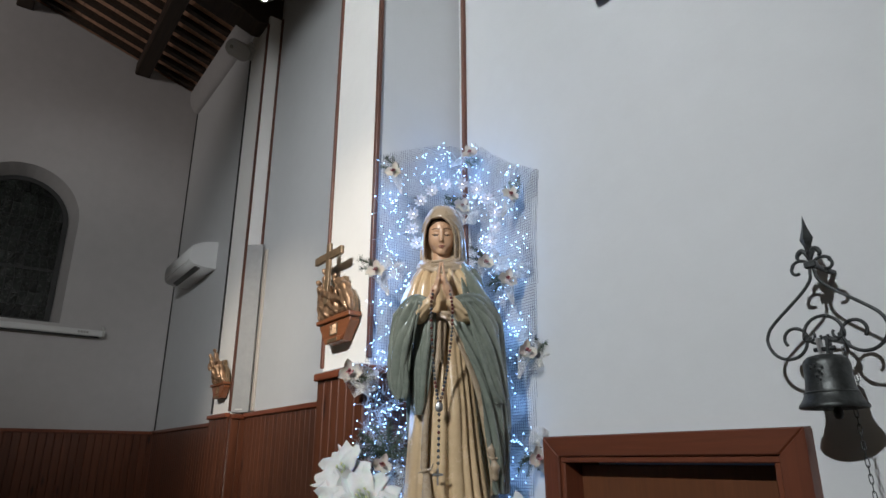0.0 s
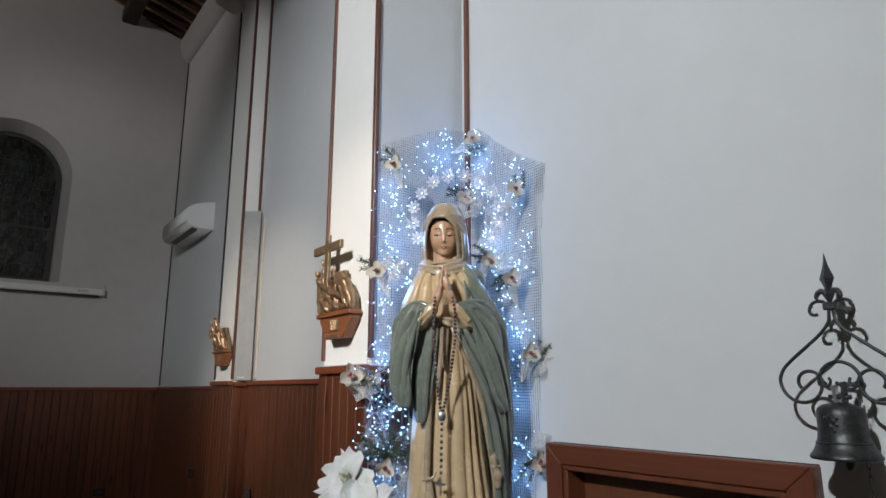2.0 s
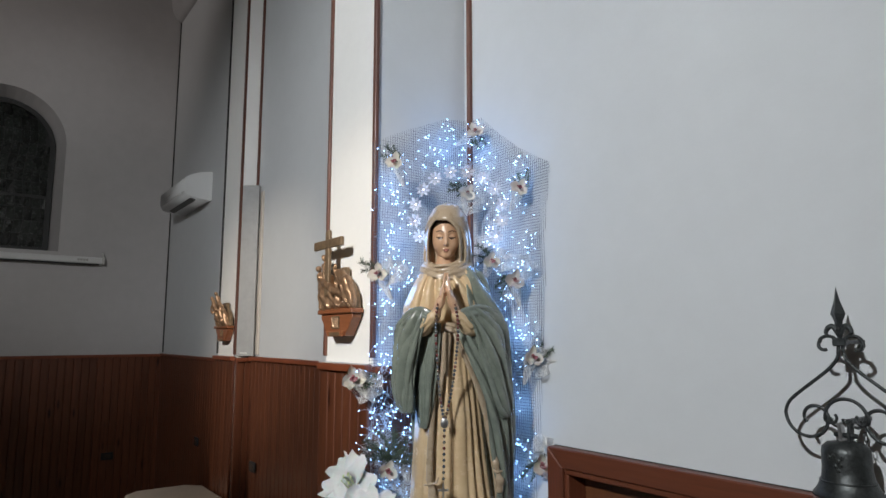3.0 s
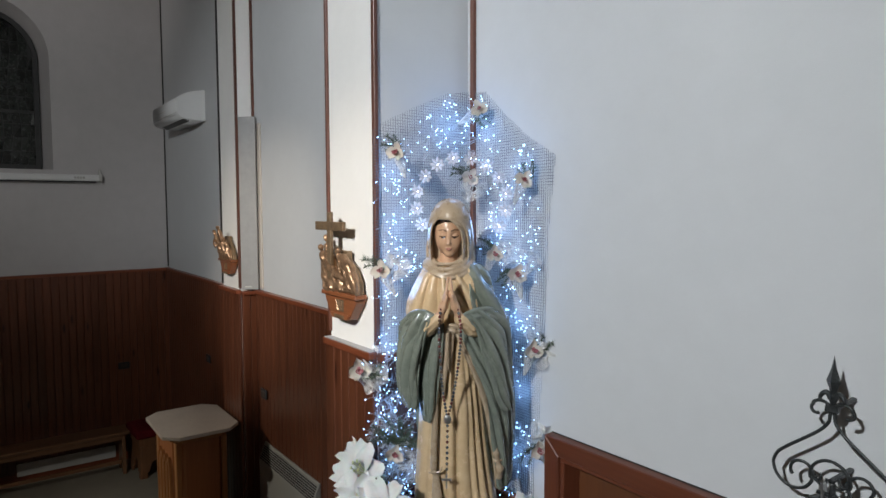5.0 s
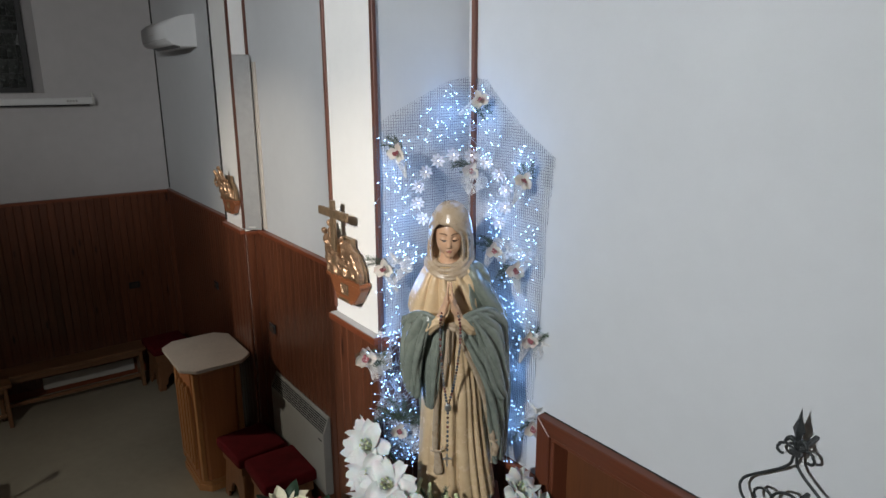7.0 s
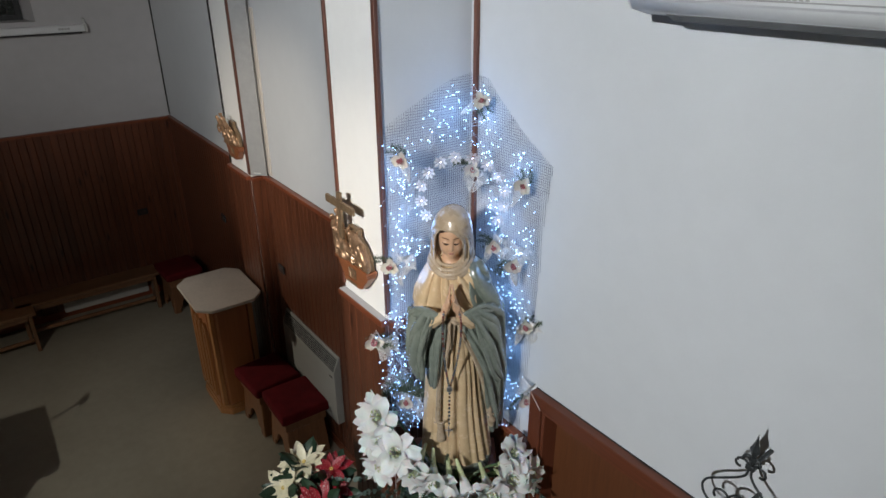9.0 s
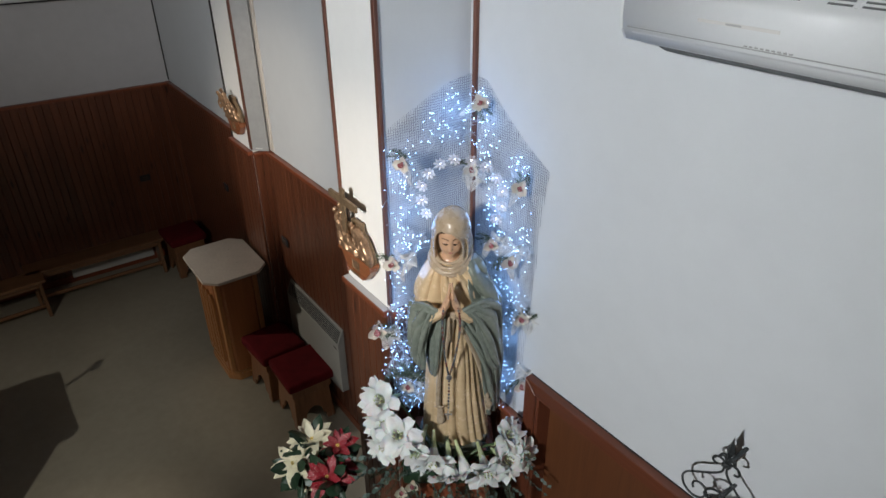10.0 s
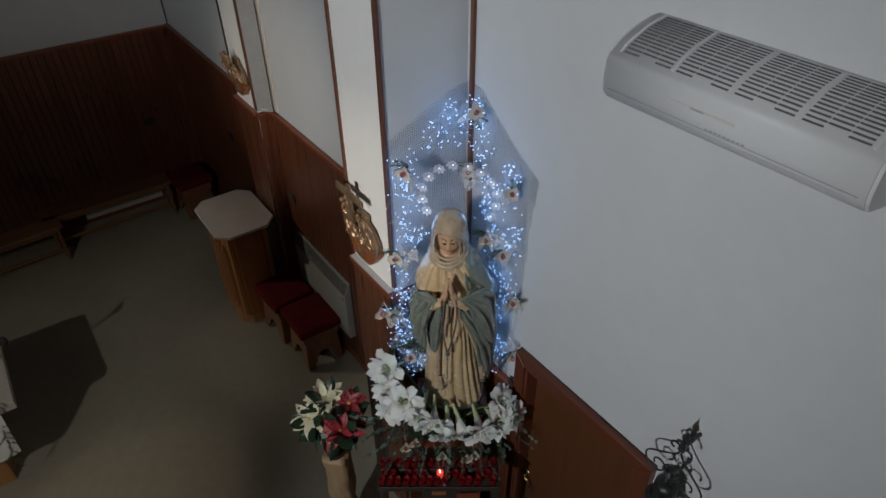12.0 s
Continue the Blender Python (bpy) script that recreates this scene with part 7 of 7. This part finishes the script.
    for x, z, r in ((-0.016, 0.100, 0.004), (-0.006, 0.104, 0.0045), (0.012, 0.100, 0.004), (0.004, 0.092, 0.005), (-0.004, 0.080, 0.0045), (0.004, 0.070, 0.004), (0.010, 0.084, 0.0035), (-0.002, 0.060, 0.003)):
        merge(orn, ball(r, 8, 6, (1, 0.5, 1.3)), pose(x - 0.004, -0.0655, 2.055 + z))
    part("ornament", orn, BELL, bell, smooth=True)
    part("clapper", moved(lathe([(0, 0.02), (0.006, 0.018), (0.006, 0.0), (0.011, -0.012), (0.012, -0.022), (0.008, -0.032), (0, -0.034)], 10), pose(0.004, -0.01, 2.062)), IRON, bell, smooth=True)
    for s in (-1, 1):
        part("hanger", prism([(s * 0.008 - 0.004, 2.175), (s * 0.008 + 0.004, 2.175), (s * 0.012 + 0.004, 2.235), (s * 0.012 - 0.004, 2.235)], -0.022, 0.002, "y", 0.001), STEEL if s < 0 else IRON, b)
    part("bolt", tube([(-0.026, -0.012, 2.205), (0.026, -0.012, 2.205)], 0.006, 8), IRON, b, smooth=True)
    # pull chain
    link = bmesh.new()
    tube([(0.0042 * math.cos(a), 0, 0.0085 * math.sin(a) + (0.004 if math.sin(a) > 0 else -0.004)) for a in [6.283 * k / 12 for k in range(12)]], 0.0013, 5, link, closed=True)
    me = shared("chain_link", link, IRON)
    for k in range(48):
        o = new("chain_link", me)
        o.parent = b
        o.matrix_local = pose(0.030 + 0.0009 * max(0, k - 8) * 0.6, 0.025, 2.20 - 0.0195 * k, 0, -2, 90 * (k % 2) + 20)
    return b


build_bell()

# ---- lamps under the roof ----
def pill(x0, x1, r, t):
    pts = [(x1 - r + r * math.cos(radians(a)), r * math.sin(radians(a))) for a in range(-90, 91, 15)] + [(x0 + r + r * math.cos(radians(a)), r * math.sin(radians(a))) for a in range(90, 271, 15)]
    return prism(pts, -t / 2, t / 2, "y", 0.006)


fl = thing("emergency_lamp", "white oval twin-headed emergency lamp on the pilaster", "lamp", pose(-5.72, 1.62, 5.90, 0, 0, 53) @ pose(0, 0, 0, 30, 34, 0))
part("front_head", pill(-0.17, 0.13, 0.085, 0.05), PLASTIC, fl)
part("rear_head", pill(-0.08, 0.24, 0.055, 0.05), PLASTIC, fl).matrix_local = pose(0, 0.06, 0.03, 0, 4, 0)
part("lens", moved(lathe([(0, 0), (0.02, 0), (0.018, 0.008), (0, 0.01)], 14), pose(-0.09, -0.026, 0, 90)), GREY_PLASTIC, fl, smooth=True)
part("bracket", box(0.0, 0.10, 0.08, 0.12, -0.02, 0.12, 0.004), ENAMEL, fl)
sl = thing("spotlight", "round white spotlight clamped beside the roof beam", "lamp", look((-5.06, 1.60, 6.13), (-4.0, -1.6, 3.0)))
part("can", lathe([(0, 0.16), (0.05, 0.15), (0.06, 0.10), (0.065, -0.02), (0.058, -0.02), (0.05, 0.0), (0, 0.01)], 20), ENAMEL, sl, smooth=True)
part("lens", moved(lathe([(0, 0.0), (0.05, 0.001), (0.05, 0.004), (0, 0.005)], 20), pose(0, 0, -0.006)), LAMP_GLASS, sl)
part("yoke", tube(bez([(0.07, 0, 0.05), (0.07, 0.08, 0.07), (0, 0.13, 0.09), (-0.07, 0.08, 0.07), (-0.07, 0, 0.05)], 4), 0.008, 6), ENAMEL, sl, smooth=True)
part("wall_arm", moved(tube([(-5.06, 1.63, 6.19), (-5.06, 1.75, 6.22), (-5.06, WY + 0.01, 6.22)], 0.014, 8), sl.matrix_world.inverted()), ENAMEL, sl)

# ---- altar corner ----
alt = thing("altar", "stone altar with a white linen runner edged in green garland", "altar", pose(-4.90, -1.84, 0))
part("slab", box(-0.41, 0.41, -1.02, 1.02, 0.87, 0.95, 0.01, 2), MARBLE, alt)
part("base", box(-0.26, 0.26, -0.75, 0.72, 0.0, 0.87, 0.008), OAK, alt)
def runner():
    """Linen laid over the slab and hanging down its side towards the nave, with a wavy hem."""
    bm = bmesh.new()
    grid = []
    for i in range(41):
        row = []
        for j in range(25):
            s, y = -0.42 + 1.36 * i / 40, -0.95 + 1.86 * j / 24
            over = max(0.0, s - 0.42)
            x = min(s, 0.42) + 0.012 * over / 0.5 * math.sin(23 * y) + 0.004
            row.append(bm.verts.new((x, y - 0.05 * over - 0.02 * max(0, over - 0.35) * math.sin(40 * y), 0.956 - over * (1 + 0.06 * math.sin(11 * y)))))
        grid.append(row)
    for a, b in zip(grid, grid[1:]):
        for j in range(24):
            bm.faces.new((a[j], a[j + 1], b[j + 1], b[j]))
    return bm
part("altar_cloth", runner(), CLOTH, alt, smooth=True)
rng = random.Random(77)
for k in range(22):
    s = k / 21
    p = (0.44, 0.90 - 0.10 * s, 0.95 - 0.62 * s) if s > 0.25 else (0.44 - 0.3 * (0.25 - s), 0.92, 0.965)
    put("fir_sprig", FIR_ME[k % 3], alt, aim(p, (rng.gauss(0.3, 0.4), rng.gauss(0.3, 0.8), rng.gauss(-0.3, 0.5)), 0) @ Matrix.Scale(0.8, 4))
mic = thing("microphone", "black gooseneck microphone on the altar", "microphone", pose(-4.90, -1.00, 0.951))
part("foot", lathe([(0, 0.02), (0.04, 0.018), (0.05, 0.0), (0, 0.0)], 16), DARK_SLOT, mic)
part("neck", tube(bez([(0, 0, 0.02), (0.0, 0.06, 0.12), (0.0, 0.24, 0.24)], 6), 0.011, 6), DARK_SLOT, mic)
part("windshield", moved(ball(0.032, 10, 8, (1, 1, 1.4)), pose(0.0, 0.26, 0.25)), DARK_SLOT, mic)

# ---- wooden panelling, plank by plank ----
PW = 0.078
plank_mesh = {}


def plank_data(height, width=PW):
    key = (round(height, 3), round(width, 3))
    if key not in plank_mesh:
        w, t, c = width / 2 - 0.0010, 0.014, 0.0045
        pts = [(-w, 0.0), (-w, -t + c), (-w + c, -t), (w - c, -t), (w, -t + c), (w, 0.0)]
        n = len(pts)
        vs = [(x, y, 0) for x, y in pts] + [(x, y, height) for x, y in pts]
        fs = [(i, (i + 1) % n, n + (i + 1) % n, n + i) for i in range(n)] + [tuple(range(n - 1, -1, -1)), tuple(range(n, 2 * n))]
        me = bpy.data.meshes.new("plank")
        me.from_pydata(vs, [], fs)
        me.materials.append(PINE)
        plank_mesh[key] = me
    return plank_mesh[key]


def wainscot(name, x, y, turn, length, height, label, cap=0.035, ledge=False):
    """Planks on a backing board along local x from 0 to length, facing local -y."""
    m = pose(x, y, 0, 0, 0, turn)
    back = structure(name, box(0, length, -0.010, -0.002, 0, height), STRIP, label, "panelling")
    back.matrix_world = m
    n = max(1, round(length / PW))
    w = length / n
    me = plank_data(height - 0.03, w)
    for i in range(n):
        o = new("plank", me)
        o.parent = back
        o.matrix_local = pose((i + 0.5) * w, -0.010, 0.0)
    cp = box(-0.004, length + 0.004, -0.010 - cap, -0.002, height - 0.034, height, 0.006, 2)
    part("cap_rail", cp, PINE_CAP, back)
    if ledge:
        part("ledge", box(0.004, length - 0.004, -0.004 - cap, -0.002, height + 0.0005, height + 0.004), PLASTER, back, "grey plaster ledge")
    part("skirting_board", box(0, length, -0.030, -0.0225, 0, 0.09, 0.003), PINE_CAP, back)
    return back


wainscot("panelling_1", WX, -3.4, 90, LY + 3.4, 2.255, "dark stained pine plank panelling in deep shade")
wainscot("panelling_2", WX, LY, 0, P2X0 - WX, 2.26, "stained pine plank panelling along the wall")
wainscot("panelling_3", P2X0, P2Y, 0, P2X1 - P2X0, 2.295, "bright red stained pine panelling round the pilaster")
wainscot("panelling_4", P2X1, P2Y, 90, LY - P2Y, 2.285, "dark stained pine panelling on the pilaster side")
wainscot("panelling_5", P2X1, LY, 0, P1X0 - P2X1, 2.295, "red stained pine plank panelling in the recess")
wainscot("panelling_6", P1X0, P1Y, 0, P1X1 - P1X0, 2.330, "red stained pine panelling round the near pilaster", ledge=True)
wainscot("panelling_7", P1X1, P1Y, 90, WY - P1Y, 2.325, "dark stained pine panelling on the pilaster side")
wainscot("panelling_8", P1X1, WY, 0, FX0 - P1X1, 1.67, "dark stained pine panelling behind the statue")
